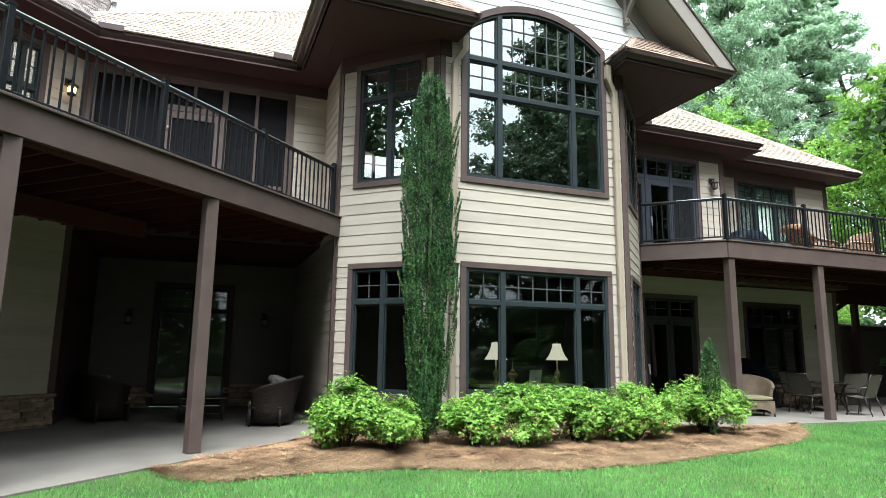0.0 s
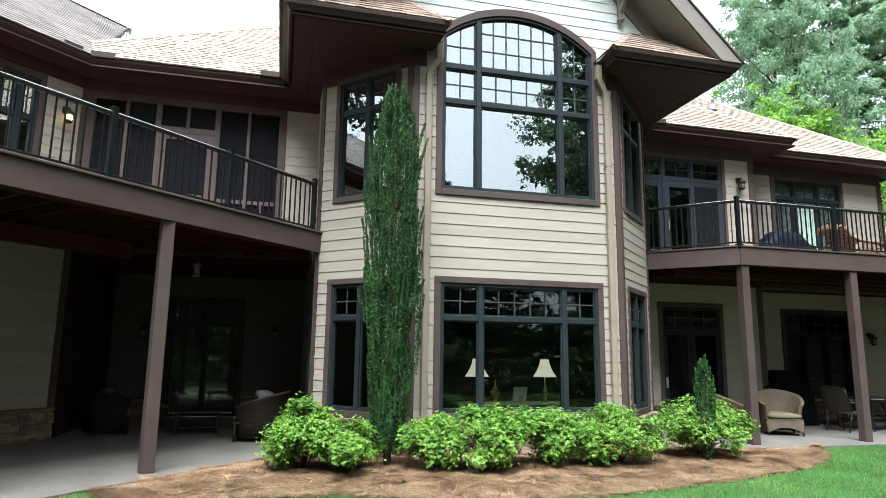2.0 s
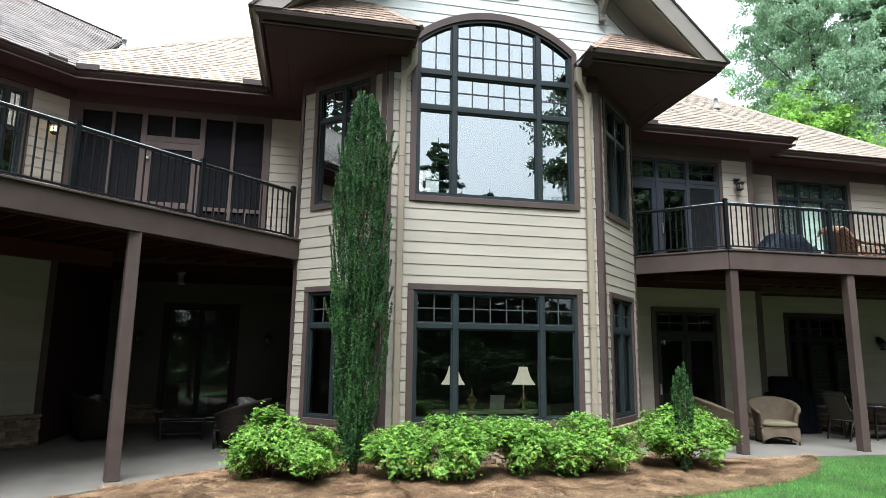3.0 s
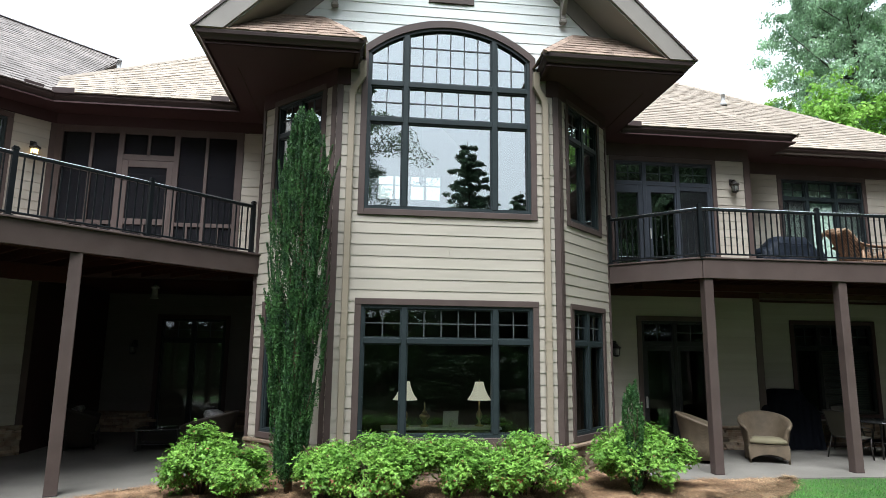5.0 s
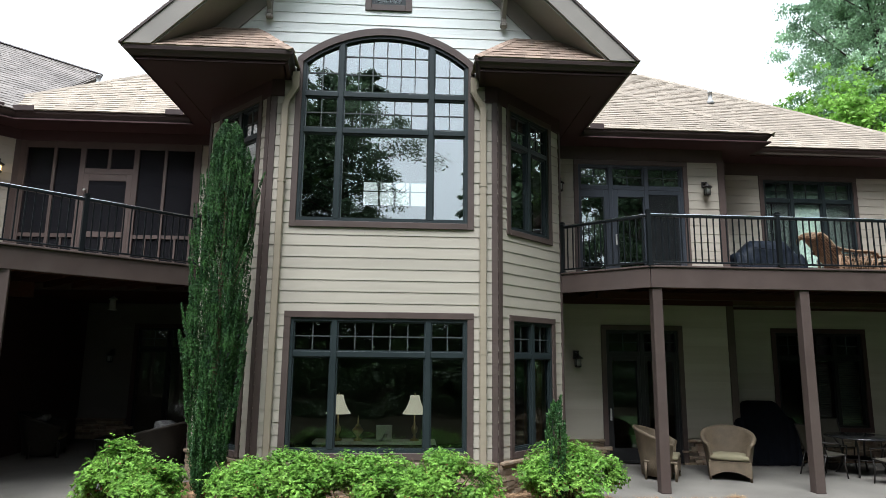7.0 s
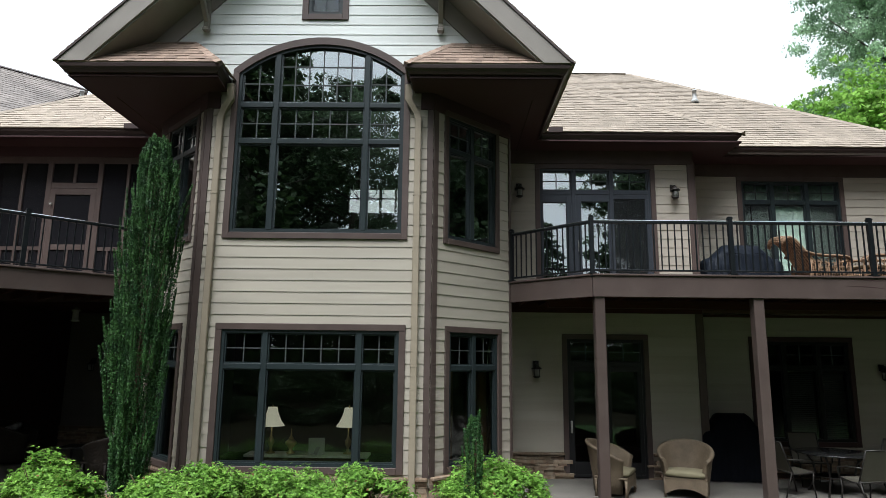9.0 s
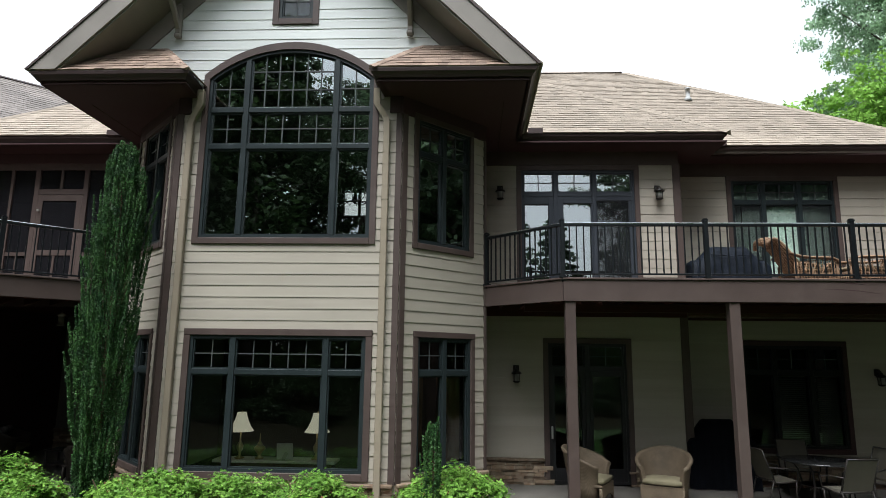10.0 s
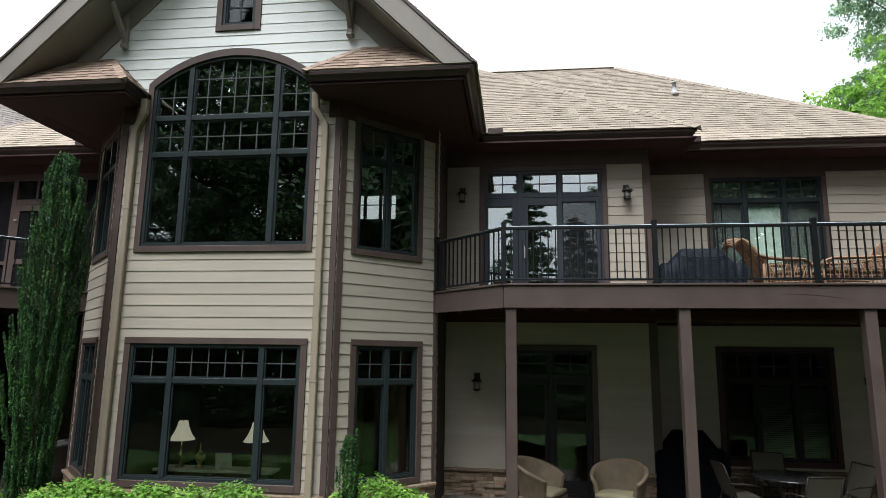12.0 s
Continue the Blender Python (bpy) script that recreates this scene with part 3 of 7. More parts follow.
window("window_9", M_B, LWIN, "dark three-light window with half closed blinds", cols=(15.17 - STEP, 15.92 - STEP), rows=(2.22,), grid={(0, 1): (2, 2), (1, 1): (2, 2), (2, 1): (2, 2)}, glass=GLASS_DARK, frame_mat=BLACKSASH, case_mat=SOFFIT)
board(wall_b, LB - 0.14, LB + 0.02, 0.5, 6.6)
board(wall_b, 0.03, LB, 6.535, 6.86, 0.04, BROWN, "frieze")
wall_body("wall_end_right", pose(END, WB, 0, 0, 0, 90), (0, 10.5), 0, 6.86, [], "beige gable end wall of the house")

# ---- left: screened porch over the patio, slanted wing ----
PORCH = (0.12, 1.42 - WINGC[0], DECK + 0.03, 6.60)
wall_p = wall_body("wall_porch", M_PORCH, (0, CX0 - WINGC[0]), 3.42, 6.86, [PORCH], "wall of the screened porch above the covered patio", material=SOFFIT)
siding(wall_p, (PORCH[1] + 0.12, CX0 - WINGC[0]), DECK, 6.6, [], 61)
board(wall_p, PORCH[1], PORCH[1] + 0.12, DECK, 6.6)
board(wall_p, 0.0, 0.12, DECK, 6.6)
board(wall_p, 0, CX0 - WINGC[0], 6.6, 6.86, 0.05, SOFFIT, "frieze")
wall_r = wall_body("wall_recess", M_RECESS, (-0.3, 4.45), -0.2, 3.424, [(1.30, 2.95, 0.0, 2.85)], "back wall of the covered patio, siding coloured for deep shade", material=RECESSWALL)
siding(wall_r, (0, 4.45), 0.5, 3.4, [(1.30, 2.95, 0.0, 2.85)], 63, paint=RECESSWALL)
stones(wall_r, (0, 4.45), 0.45, 64, gaps=[(1.22, 3.03)])
window("door_3", M_RECESS, (1.22, 3.02, 0.03, 2.90), "dark patio door with two leaves under the porch", cols=(2.12,), rows=(2.25,), grid={(i, 1): (2, 2) for i in range(2)}, kind="door", glass=GLASS_LOW, frame_mat=BLACKSASH, case_mat=SOFFIT)
# the side wall takes the soffit brown to carry the recess shade
w = wall_body("wall_recess_side", pose(-2.25, WA, 0, 0, 0, 90), (-0.05, 3.6), -0.2, 3.424, [], "side wall of the covered patio, coloured for deep shade", front=0.006, thick=0.12, material=SOFFIT)

WWIN = (WING - 1.62, WING - 0.78, 4.3, 6.58)
WLOW = (WING - 2.9, WING - 1.25, 0.6, 2.85)
holes = [inset(WWIN), inset(WLOW)]
wall_w = wall_body("wall_wing", M_WING, (0, WING), 0, 6.86, holes, "slanted wing wall with beige siding above stacked stone")
siding(wall_w, (WING - 5, WING), 0.56, 6.6, holes, 71)
stones(wall_w, (WING - 4.4, WING), 0.50, 72)
board(wall_w, WING - 0.12, WING, 0, 6.6)
board(wall_w, 0.0, WING, 6.6, 6.86, 0.04, SOFFIT, "frieze")
window("window_10", M_WING, WWIN, "slate framed wing window with upper panes", cols=((WWIN[0] + WWIN[1]) / 2,), rows=(5.7,), grid={(0, 1): (2, 2), (1, 1): (2, 2)})
window("window_11", M_WING, WLOW, "dark lower wing window in brown casing", cols=((WLOW[0] + WLOW[1]) / 2,), rows=(2.2,), grid={(0, 1): (2, 2), (1, 1): (2, 2)}, glass=GLASS_DARK)

# ---- inside: floors, partitions, ceilings ----
bm = bmesh.new()
slab(bm, [(BX0 + 0.2, BY + 0.22), (BX1 - 0.2, BY + 0.22), (CX1 - 0.2, CY + 0.25), (CX1 - 0.2, 19.3), (CX0 + 0.2, 19.3), (CX0 + 0.2, CY + 0.25)], 3.35, 3.72)
tagged(part("floor_upper", bm, FLOORING), "dark wood upper floor inside the bay", "floor", kind="structure")
tagged(part("floor_right_upper", boxed(CX1, END - 0.2, WA + 0.24, 19.0, 3.35, 3.72), FLOORING), "dark wood upper floor of the right rooms", "floor", kind="structure")
bm = bmesh.new()
slab(bm, [(BX0 + 0.2, BY + 0.22), (BX1 - 0.2, BY + 0.22), (CX1 - 0.2, CY + 0.25), (CX1 - 0.2, 15.4), (CX0 + 0.2, 15.4), (CX0 + 0.2, CY + 0.25)], -0.2, 0.02)
tagged(part("floor_lower", bm, DIMFLOOR), "lower floor inside the bay, room dimness in its near-black colour", "floor", kind="structure")
tagged(part("floor_right_lower", boxed(CX1 + 0.1, END - 0.2, WA + 0.24, 17.2, -0.2, 0.025), FLOORING), "dark wood floor of the rooms behind the patio", "floor", kind="structure")
tagged(part("floor_porch", boxed(-2.45, CX0 - 0.03, WA + 0.02, 19.0, 3.42, 3.69), JOIST), "porch floor boards", "floor", kind="structure")
bm = bmesh.new()
box(bm, CX1 - 0.15, CX1 + 0.02, CY + 0.3, 19.3, 0.02, 7.3)
box(bm, STEP - 0.12, STEP, WB + 0.3, 19.0, 0.02, 6.9)
box(bm, CX0 - 0.02, CX0 + 0.15, 16.4, 19.3, 0.02, 7.3)
box(bm, CX0 + 0.02, CX0 + 0.15, CY + 0.3, 16.4, 3.72, 7.3)
box(bm, CX1, END - 0.2, 17.2, 17.4, 0.02, 6.9)
box(bm, CX0 + 0.15, CX1 - 0.15, 15.4, 15.55, 0.02, 3.35)
box(bm, -6.0, CX0, 17.2, 17.4, 0.02, 6.9)
tagged(part("wall_partition", bm, INSIDE), "plastered partition walls inside, room dimness in the colour", "wall", kind="structure")
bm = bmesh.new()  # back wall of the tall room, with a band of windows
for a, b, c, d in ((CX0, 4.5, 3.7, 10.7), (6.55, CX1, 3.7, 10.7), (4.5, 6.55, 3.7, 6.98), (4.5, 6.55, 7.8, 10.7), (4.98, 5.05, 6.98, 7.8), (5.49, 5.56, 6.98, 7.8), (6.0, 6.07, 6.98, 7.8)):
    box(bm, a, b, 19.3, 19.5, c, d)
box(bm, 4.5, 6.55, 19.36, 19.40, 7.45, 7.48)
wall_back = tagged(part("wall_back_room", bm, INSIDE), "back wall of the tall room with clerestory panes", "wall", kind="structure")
for a, b in ((4.5, 4.98), (5.05, 5.49), (5.56, 6.0), (6.07, 6.55)):
    part("pane", boxed(a, b, 19.42, 19.424, 6.98, 7.8), GLASS_LOW, wall_back)
bm = bmesh.new()
box(bm, CX1, END, WA + 0.2, 19.3, 6.86, 6.95)
box(bm, -6.0, CX0, WA + 0.2, 19.3, 6.86, 6.95)
slab(bm, [(BX1 - 0.1, BY + 0.24), (CX1, CY + 0.2), (CX1, CY + 1.6), (BX1 - 0.9, CY + 1.6), (BX1 - 0.9, BY + 0.24)], 6.87, 6.93)
slab(bm, [(BX0 + 0.1, BY + 0.24), (BX0 + 0.9, BY + 0.24), (BX0 + 0.9, CY + 1.6), (CX0, CY + 1.6), (CX0, CY + 0.2)], 6.87, 6.93)
prism(bm, [(CX0 - 0.3, 6.82), (MID, RIDGE_Z - 0.75), (CX1 + 0.3, 6.82), (CX1 + 0.3, 6.96), (MID, RIDGE_Z - 0.62), (CX0 - 0.3, 6.96)], 19.3 - BY - 0.22, pose(0, BY + 0.22, 0))
bmesh.ops.recalc_face_normals(bm, faces=bm.faces)
tagged(part("ceiling", bm, INSIDE), "plaster ceilings, room dimness in the colour", "ceiling", kind="structure")

# ---- soffits, gutters, roofs ----
SOF = 6.86
bm = bmesh.new()
# over the bay: two corner soffits in plan, round the slanted faces
RIN = 7.10
for s in (1, -1):
    px = lambda x: MID + s * (x - MID)
    slab(bm, [(px(RIN + 0.06), EAVE_Y + 0.09), (px(EAVE_X - 0.09), EAVE_Y + 0.09), (px(EAVE_X - 0.09), 12.0), (px(CX1 - 0.05), 12.0), (px(CX1 - 0.05), CY + 0.05), (px(BX1 - 0.05), BY + 0.05), (px(RIN + 0.12), BY + 0.05)], SOF - 0.03, SOF)
tagged(part("soffit_bay", bm, SOFFIT), "dark brown painted soffit over the bay corners", "soffit", kind="structure")
bm = bmesh.new()
slab(bm, [(CX1, 11.97), (13.88, 11.97), (13.88, 12.9), (END + 0.7, 12.79), (END + 0.7, 13.6), (STEP, 13.6), (STEP, 12.7), (CX1, 12.7)], SOF - 0.03, SOF)
tagged(part("soffit_right", bm, SOFFIT), "dark brown soffit over the right deck", "soffit", kind="structure")
EL = (-2.05, 11.95)
bm = bmesh.new()
slab(bm, [(CX0, 11.95), EL, (EL[0] - 14 * S2, EL[1] - 14 * S2), (WINGC[0] - 14.2 * S2, WINGC[1] - 14.2 * S2), (WINGC[0], 12.7), (CX0, 12.7)], SOF - 0.03, SOF)
tagged(part("soffit_left", bm, SOFFIT), "dark brown soffit over the left deck", "soffit", kind="structure")


def gutter(name, pts, z=EAVE_Z, outward=-1):
    """A K-profile gutter along pts (x, y), its back on that line."""
    prof = ((-0.10, -0.135), (-0.05, -0.14), (-0.025, -0.10), (0.015, -0.06), (0.025, -0.012), (0.025, 0.0), (-0.10, 0.0))
    bm = bmesh.new()
    rings = []
    P = [Vector((x, y)) for x, y in pts]
    for i, p in enumerate(P):
        d0 = (p - P[i - 1]).normalized() if i else (P[1] - p).normalized()
        d1 = (P[i + 1] - p).normalized() if i < len(P) - 1 else d0
        n0, n1 = Vector((d0.y, -d0.x)), Vector((d1.y, -d1.x))
        nn = (n0 + n1)
        nn = nn / max(0.3, nn.dot(n0))
        rings.append([bm.verts.new((p.x + nn.x * o, p.y + nn.y * o, z + h)) for o, h in prof])
    k = len(prof)
    for a, b in zip(rings, rings[1:]):
        for j in range(k):
            bm.faces.new((a[j], b[j], b[(j + 1) % k], a[(j + 1) % k]))
    bm.faces.new(rings[0])
    bm.faces.new(rings[-1][::-1])
    bmesh.ops.recalc_face_normals(bm, faces=bm.faces)
    return tagged(part(name, bm, GUTTER), "dark brown metal gutter along the eave", "gutter", kind="structure")


def fascia_run(pts, z0=SOF - 0.03, z1=EAVE_Z, name="trim_fascia"):
    bm = bmesh.new()
    for (xa, ya), (xb, yb) in zip(pts, pts[1:]):
        ln = math.hypot(xb - xa, yb - ya)
        box(bm, 0.1, ln - 0.1, 0.102, 0.13, z0, z1, pose(xa, ya, 0, 0, 0, math.degrees(math.atan2(yb - ya, xb - xa))))
    return tagged(part(name, bm, SOFFIT), "dark brown fascia board under the eave", "trim", kind="structure")


EAVES = {
    "right": [(EAVE_X + 0.02, 11.97), (13.86, 11.97), (13.86, 12.79), (END + 0.72, 12.79), (END + 0.72, 24.0)],
    "left": [(EL[0] - 14 * S2, EL[1] - 14 * S2), EL, (2 * MID - EAVE_X, 11.95)],
    "bay_right": [(RIN + 0.08, BY - 0.03), (RIN, EAVE_Y), (EAVE_X, EAVE_Y), (EAVE_X, 11.95)],
    "bay_left": [(2 * MID - EAVE_X, 11.9), (2 * MID - EAVE_X, EAVE_Y), (2 * MID - RIN, EAVE_Y), (2 * MID - RIN - 0.08, BY - 0.03)],
}
for key, pts in EAVES.items():
    gutter("gutter_" + key, pts)
    fascia_run(pts, name="trim_fascia_" + key)


def shingles(roof, o, u, v, poly, material, seed, pieces=0, course=0.15, zoff=0.0):
    """Courses of overlapping shingles on a slope. o: origin; u, v: unit vectors along the eave and up the slope; poly: convex outline in (u, v)."""
    rng = random.Random(seed)
    u, v, o = Vector(u).normalized(), Vector(v).normalized(), Vector(o)
    nrm = u.cross(v).normalized()
    if nrm.z < 0:
        nrm = -nrm

    def limits(q):
        xs = []
        for (a, b), (c, d) in zip(poly, poly[1:] + poly[:1]):
            if (b - q) * (d - q) <= 0 and abs(d - b) > 1e-9:
                xs.append(a + (c - a) * (q - b) / (d - b))
        return (min(xs), max(xs)) if len(xs) > 1 else None

    verts, faces = [], []
    vmin, vmax = min(p[1] for p in poly), max(p[1] for p in poly)
    q, made = vmin, 0
    base = bmesh.new()
    base.faces.new([base.verts.new(o + u * a + v * b - nrm * 0.012) for a, b in poly])
    part("underlay", base, material, roof)
    while q < vmax - 0.02:
        lo, hi = limits(q + 1e-4), limits(min(q + course, vmax) - 1e-4)
        if lo and hi:
            x = lo[0] - rng.uniform(0, 0.2)
            while x < lo[1] - 0.005:
                w = rng.choice((0.12, 0.16, 0.2, 0.26))
                x2 = min(x + w, lo[1])
                a = max(x, lo[0])
                ta, tb = min(max(a, hi[0]), hi[1]), min(max(x2, hi[0]), hi[1])
                if x2 - a > 0.01:
                    th = rng.choice((0.010, 0.013, 0.017))
                    p = [o + u * a + v * q + nrm * th, o + u * (x2 - 0.003) + v * q + nrm * th,
                         o + u * max(tb - 0.003, ta) + v * (q + course) + nrm * 0.004, o + u * ta + v * (q + course) + nrm * 0.004,
                         o + u * a + v * q - nrm * 0.01, o + u * (x2 - 0.003) + v * q - nrm * 0.01]
                    if made < pieces:
                        me = bpy.data.meshes.new("shingle")
                        me.from_pydata(p, [], [(0, 1, 2, 3), (4, 5, 1, 0), (0, 3, 4), (1, 5, 2)])
                        me.materials.append(material)
                        share("shingle", me, roof, Matrix())
                        made += 1
                    else:
                        k = len(verts)
                        verts += p
                        faces += [(k, k + 1, k + 2, k + 3), (k + 4, k + 5, k + 1, k), (k, k + 3, k + 4), (k + 1, k + 5, k + 2)]
                x += w
        q += course
    if faces:
        ob = from_arrays("shingle_courses", verts, faces, material, roof)
        ob["kind"] = "stuff"


def caps(roof, a, b, material, w=0.13, step=0.18):
    """Ridge or hip caps from a to b."""
    a, b = Vector(a), Vector(b)
    d = (b - a)
    n = max(1, int(d.length / step))
    d.normalize()
    side = d.cross(Vector((0, 0, 1))).normalized()
    up = side.cross(d)
    verts, faces = [], []
    for k in range(n):
        p, q = a + d * step * k, a + d * step * (k + 1.25)
        i = len(verts)
        for e, h in ((p, 0.022), (q, 0.012)):
            verts += [e - side * w - up * (w * 0.5), e + up * h, e + side * w - up * (w * 0.5)]
        faces += [(i, i + 1, i + 4, i + 3), (i + 1, i + 2, i + 5, i + 4), (i, i + 2, i + 1)]
    ob = from_arrays("ridge_caps", verts, faces, material, roof)
    ob["kind"] = "stuff"


# gable roof over the bay
roof_bay = thing("roof_bay", "steep gable roof over the bay, tan shingles, taupe rake boards", "roof", kind="structure")
BACK = 17.0
sl = HALF * math.hypot(1, PITCH)
for s in (1, -1):
    shingles(roof_bay, (MID + s * (HALF + 0.05), RAKE_Y, EAVE_Z + 0.02), (0, 1, 0), (-s, 0, PITCH), [(0, 0), (BACK - RAKE_Y, 0), (BACK - RAKE_Y, sl), (0, sl)], SHINGLE, 81 + s, 0)
    # deck of the slope and the soffit of its front overhang
    m = Matrix.Translation((MID, 0, 0)) @ Matrix.Diagonal((s, 1, 1, 1))
    bm = bmesh.new()
    prism(bm, [(0, RIDGE_Z), (HALF, EAVE_Z), (HALF, EAVE_Z - 0.02), (HALF - 0.48, EAVE_Z), (0, RIDGE_Z - 0.48)], BACK - RAKE_Y - 0.04, m @ pose(0, RAKE_Y + 0.04, 0))
    bmesh.ops.recalc_face_normals(bm, faces=bm.faces)
    part("rake_soffit", bm, TAUPE, roof_bay, "taupe painted underside of the gable overhang")
    bm = bmesh.new()
    prism(bm, [(0, RIDGE_Z + 0.0), (HALF - 0.02, EAVE_Z + 0.02), (HALF - 0.46, EAVE_Z + 0.02), (0, RIDGE_Z - 0.44)], 0.04, m @ pose(0, RAKE_Y, 0))
    bmesh.ops.recalc_face_normals(bm, faces=bm.faces)
    part("rake_board", bm, TAUPE, roof_bay, "taupe rake board")
    bm = bmesh.new()
    prism(bm, [(0, RIDGE_Z + 0.05), (HALF + 0.03, EAVE_Z + 0.02), (HALF - 0.02, EAVE_Z + 0.02), (0, RIDGE_Z)], 0.05, m @ pose(0, RAKE_Y - 0.02, 0))
    bmesh.ops.recalc_face_normals(bm, faces=bm.faces)
    part("drip_edge", bm, GUTTER, roof_bay, "dark metal drip edge")
    bm = bmesh.new()  # frieze along the slope on the wall
    prism(bm, [(0, RIDGE_Z - 0.46), (HALF - 0.90, EAVE_Z + 0.44), (HALF - 1.32, EAVE_Z + 0.44), (0, RIDGE_Z - 0.88)], 0.05, m @ pose(0, BY - 0.045, 0))
    bmesh.ops.recalc_face_normals(bm, faces=bm.faces)
    part("frieze_board", bm, TAUPE, roof_bay, "taupe frieze board under the gable slope")
    # return roof
    ret = thing("roof_return", "small hipped return roof of russet shingles at the gable foot", "roof", group="gable return roofs", kind="structure")
    top_z, hin = 7.74, 7.86
    o = Vector((MID + s * (RIN - 0.02 - MID), EAVE_Y - 0.03, EAVE_Z + 0.01))
    up = Vector((0, BY - EAVE_Y, top_z - EAVE_Z))
    ln = up.length
    shingles(ret, o, (s, 0, 0), up, [(0, 0), (EAVE_X - RIN - 0.05, 0), (EAVE_X - RIN - 0.72, ln), (hin - RIN, ln)], SHINGLE_RED, 90 + s, 150, 0.13)
    inner = Vector((s * (hin - RIN), 0, top_z - EAVE_Z))
    shingles(ret, o, (0, 1, 0), inner, [(0, 0), (BY - EAVE_Y, 0), (BY - EAVE_Y, inner.length)], SHINGLE_RED, 95 + s, 80, 0.13)
    caps(ret, o + Vector((0, 0, 0.01)), o + Vector((s * (hin - RIN), BY - EAVE_Y, top_z - EAVE_Z + 0.01)), SHINGLE_RED, 0.09, 0.16)

for s in (1, -1):  # gable brackets
    br = thing("gable_bracket", "taupe timber bracket under the gable overhang", "bracket", group="gable brackets", m=pose(MID + s * 2.05, BY - 0.045, 8.0))
    part("upright", boxed(-0.045, 0.045, -0.09, 0.0, 0.0, 0.55, bevel=0.01), TAUPE, br)
    part("strut", boxed(-0.04, 0.04, -0.045, 0.045, 0.0, 0.62, pose(0, -0.06, 0.10, 42), bevel=0.01), TAUPE, br)
    part("foot", boxed(-0.06, 0.06, -0.11, 0.0, -0.08, 0.0, bevel=0.02), TAUPE, br)

# right roofs
roof_r = thing("roof_right", "hipped roof of tan shingles over the right rooms", "roof", kind="structure")
RP = 0.785
RIDGE_Y, RZ = 18.35, 0.0
RZ = EAVE_Z + RP * (RIDGE_Y - 12.79)
up = Vector((0, 1, RP)).normalized()
lv = math.hypot(1, RP)
xr = END + 0.75
rb = RIDGE_Y - 12.79
hip_x = xr - rb
shingles(roof_r, (0, 12.74, EAVE_Z), (1, 0, 0), up, [(9.0, 0), (xr, 0), (hip_x, rb * lv), (9.0, rb * lv)], SHINGLE, 101, 250)
shingles(roof_r, (xr, 12.74, EAVE_Z), (0, 1, 0), (-1, 0, RP), [(0, 0), (2 * rb, 0), (rb, rb * lv)], SHINGLE, 102)
caps(roof_r, (xr, 12.74, EAVE_Z + 0.02), (hip_x, 12.74 + rb, EAVE_Z + RP * rb + 0.02), SHINGLE)
caps(roof_r, (hip_x, 12.74 + rb, EAVE_Z + RP * rb + 0.02), (9.0, 12.74 + rb, EAVE_Z + RP * rb + 0.02), SHINGLE)
ra = 6.2
shingles(roof_r, (0, 11.92, EAVE_Z), (1, 0, 0), up, [(9.0, 0), (13.93, 0), (13.93 - ra * 0.8, ra * 0.8 * lv), (9.0, ra * 0.8 * lv)], SHINGLE, 103, 40)
dd = 12.74 - 11.92
shingles(roof_r, (13.93, 11.92, EAVE_Z), (0, 1, 0), (-1, 0, RP), [(0, 0), (dd, 0), (dd + ra * 0.8, ra * 0.8 * lv), (ra * 0.8, ra * 0.8 * lv)], SHINGLE, 104)
caps(roof_r, (13.93, 11.92, EAVE_Z + 0.02), (13.93 - ra * 0.8, 11.92 + ra * 0.8, EAVE_Z + RP * ra * 0.8 + 0.02), SHINGLE)
slope_back = bmesh.new()
slope_back.faces.new([slope_back.verts.new(p) for p in ((8, RIDGE_Y - 0.05, RZ - 0.03), (hip_x, RIDGE_Y - 0.05, RZ - 0.03), (hip_x, 24.5, EAVE_Z), (8, 24.5, EAVE_Z))])
part("back_slope", slope_back, SHINGLE, roof_r)
vent = thing("roof_vent", "pale grey plumbing vent on the tan roof", "vent", m=pose(14.45, 15.6, EAVE_Z + RP * (15.6 - 12.74)))
bm = bmesh.new()
lathe(bm, [(0.11, -0.02), (0.08, 0.08), (0.055, 0.10), (0.055, 0.32), (0.062, 0.32), (0.062, 0.36)], 14)
part("pipe", bm, surf("vent_pvc", (0.352, 0.352, 0.346), 0.5, 0.05), vent)

# left roofs
roof_l = thing("roof_left", "tan shingle roof over the screened porch", "roof", kind="structure")
LPZ = RP
up = Vector((0, 1, LPZ))
lvl = math.hypot(1, LPZ)
HX = -3.12  # where the hip's line would meet the eave
shingles(roof_l, (0, 11.90, EAVE_Z), (1, 0, 0), up, [(EL[0], 0), (3.2, 0), (3.2, 6.32 * lvl), (-2.40, 0.72 * lvl)], SHINGLE, 111, 120)
shingles(roof_l, (HX, 11.90, EAVE_Z), (0, 1, 0), (1, 0, LPZ), [(0.6, 0.6 * lvl), (6.3, 6.3 * lvl), (9.0, 6.3 * lvl), (9.0, 0.6 * lvl)], SHINGLE_GREY, 113)
caps(roof_l, (HX + 0.75, 12.65, EAVE_Z + 0.75 * LPZ + 0.02), (3.2, 18.22, EAVE_Z + 6.32 * LPZ + 0.02), SHINGLE, 0.10)
roof_w = thing("roof_wing", "weathered grey shingle roof of the slanted wing", "roof", kind="structure")
uw = Vector((S2, S2, 0))
WP = 0.80
vw = Vector((-S2, S2, WP))
lw = math.hypot(1, WP)
ow = Vector((EL[0], EL[1], EAVE_Z)) - Vector((-S2, S2, 0)) * 0.05
hw = 3.42
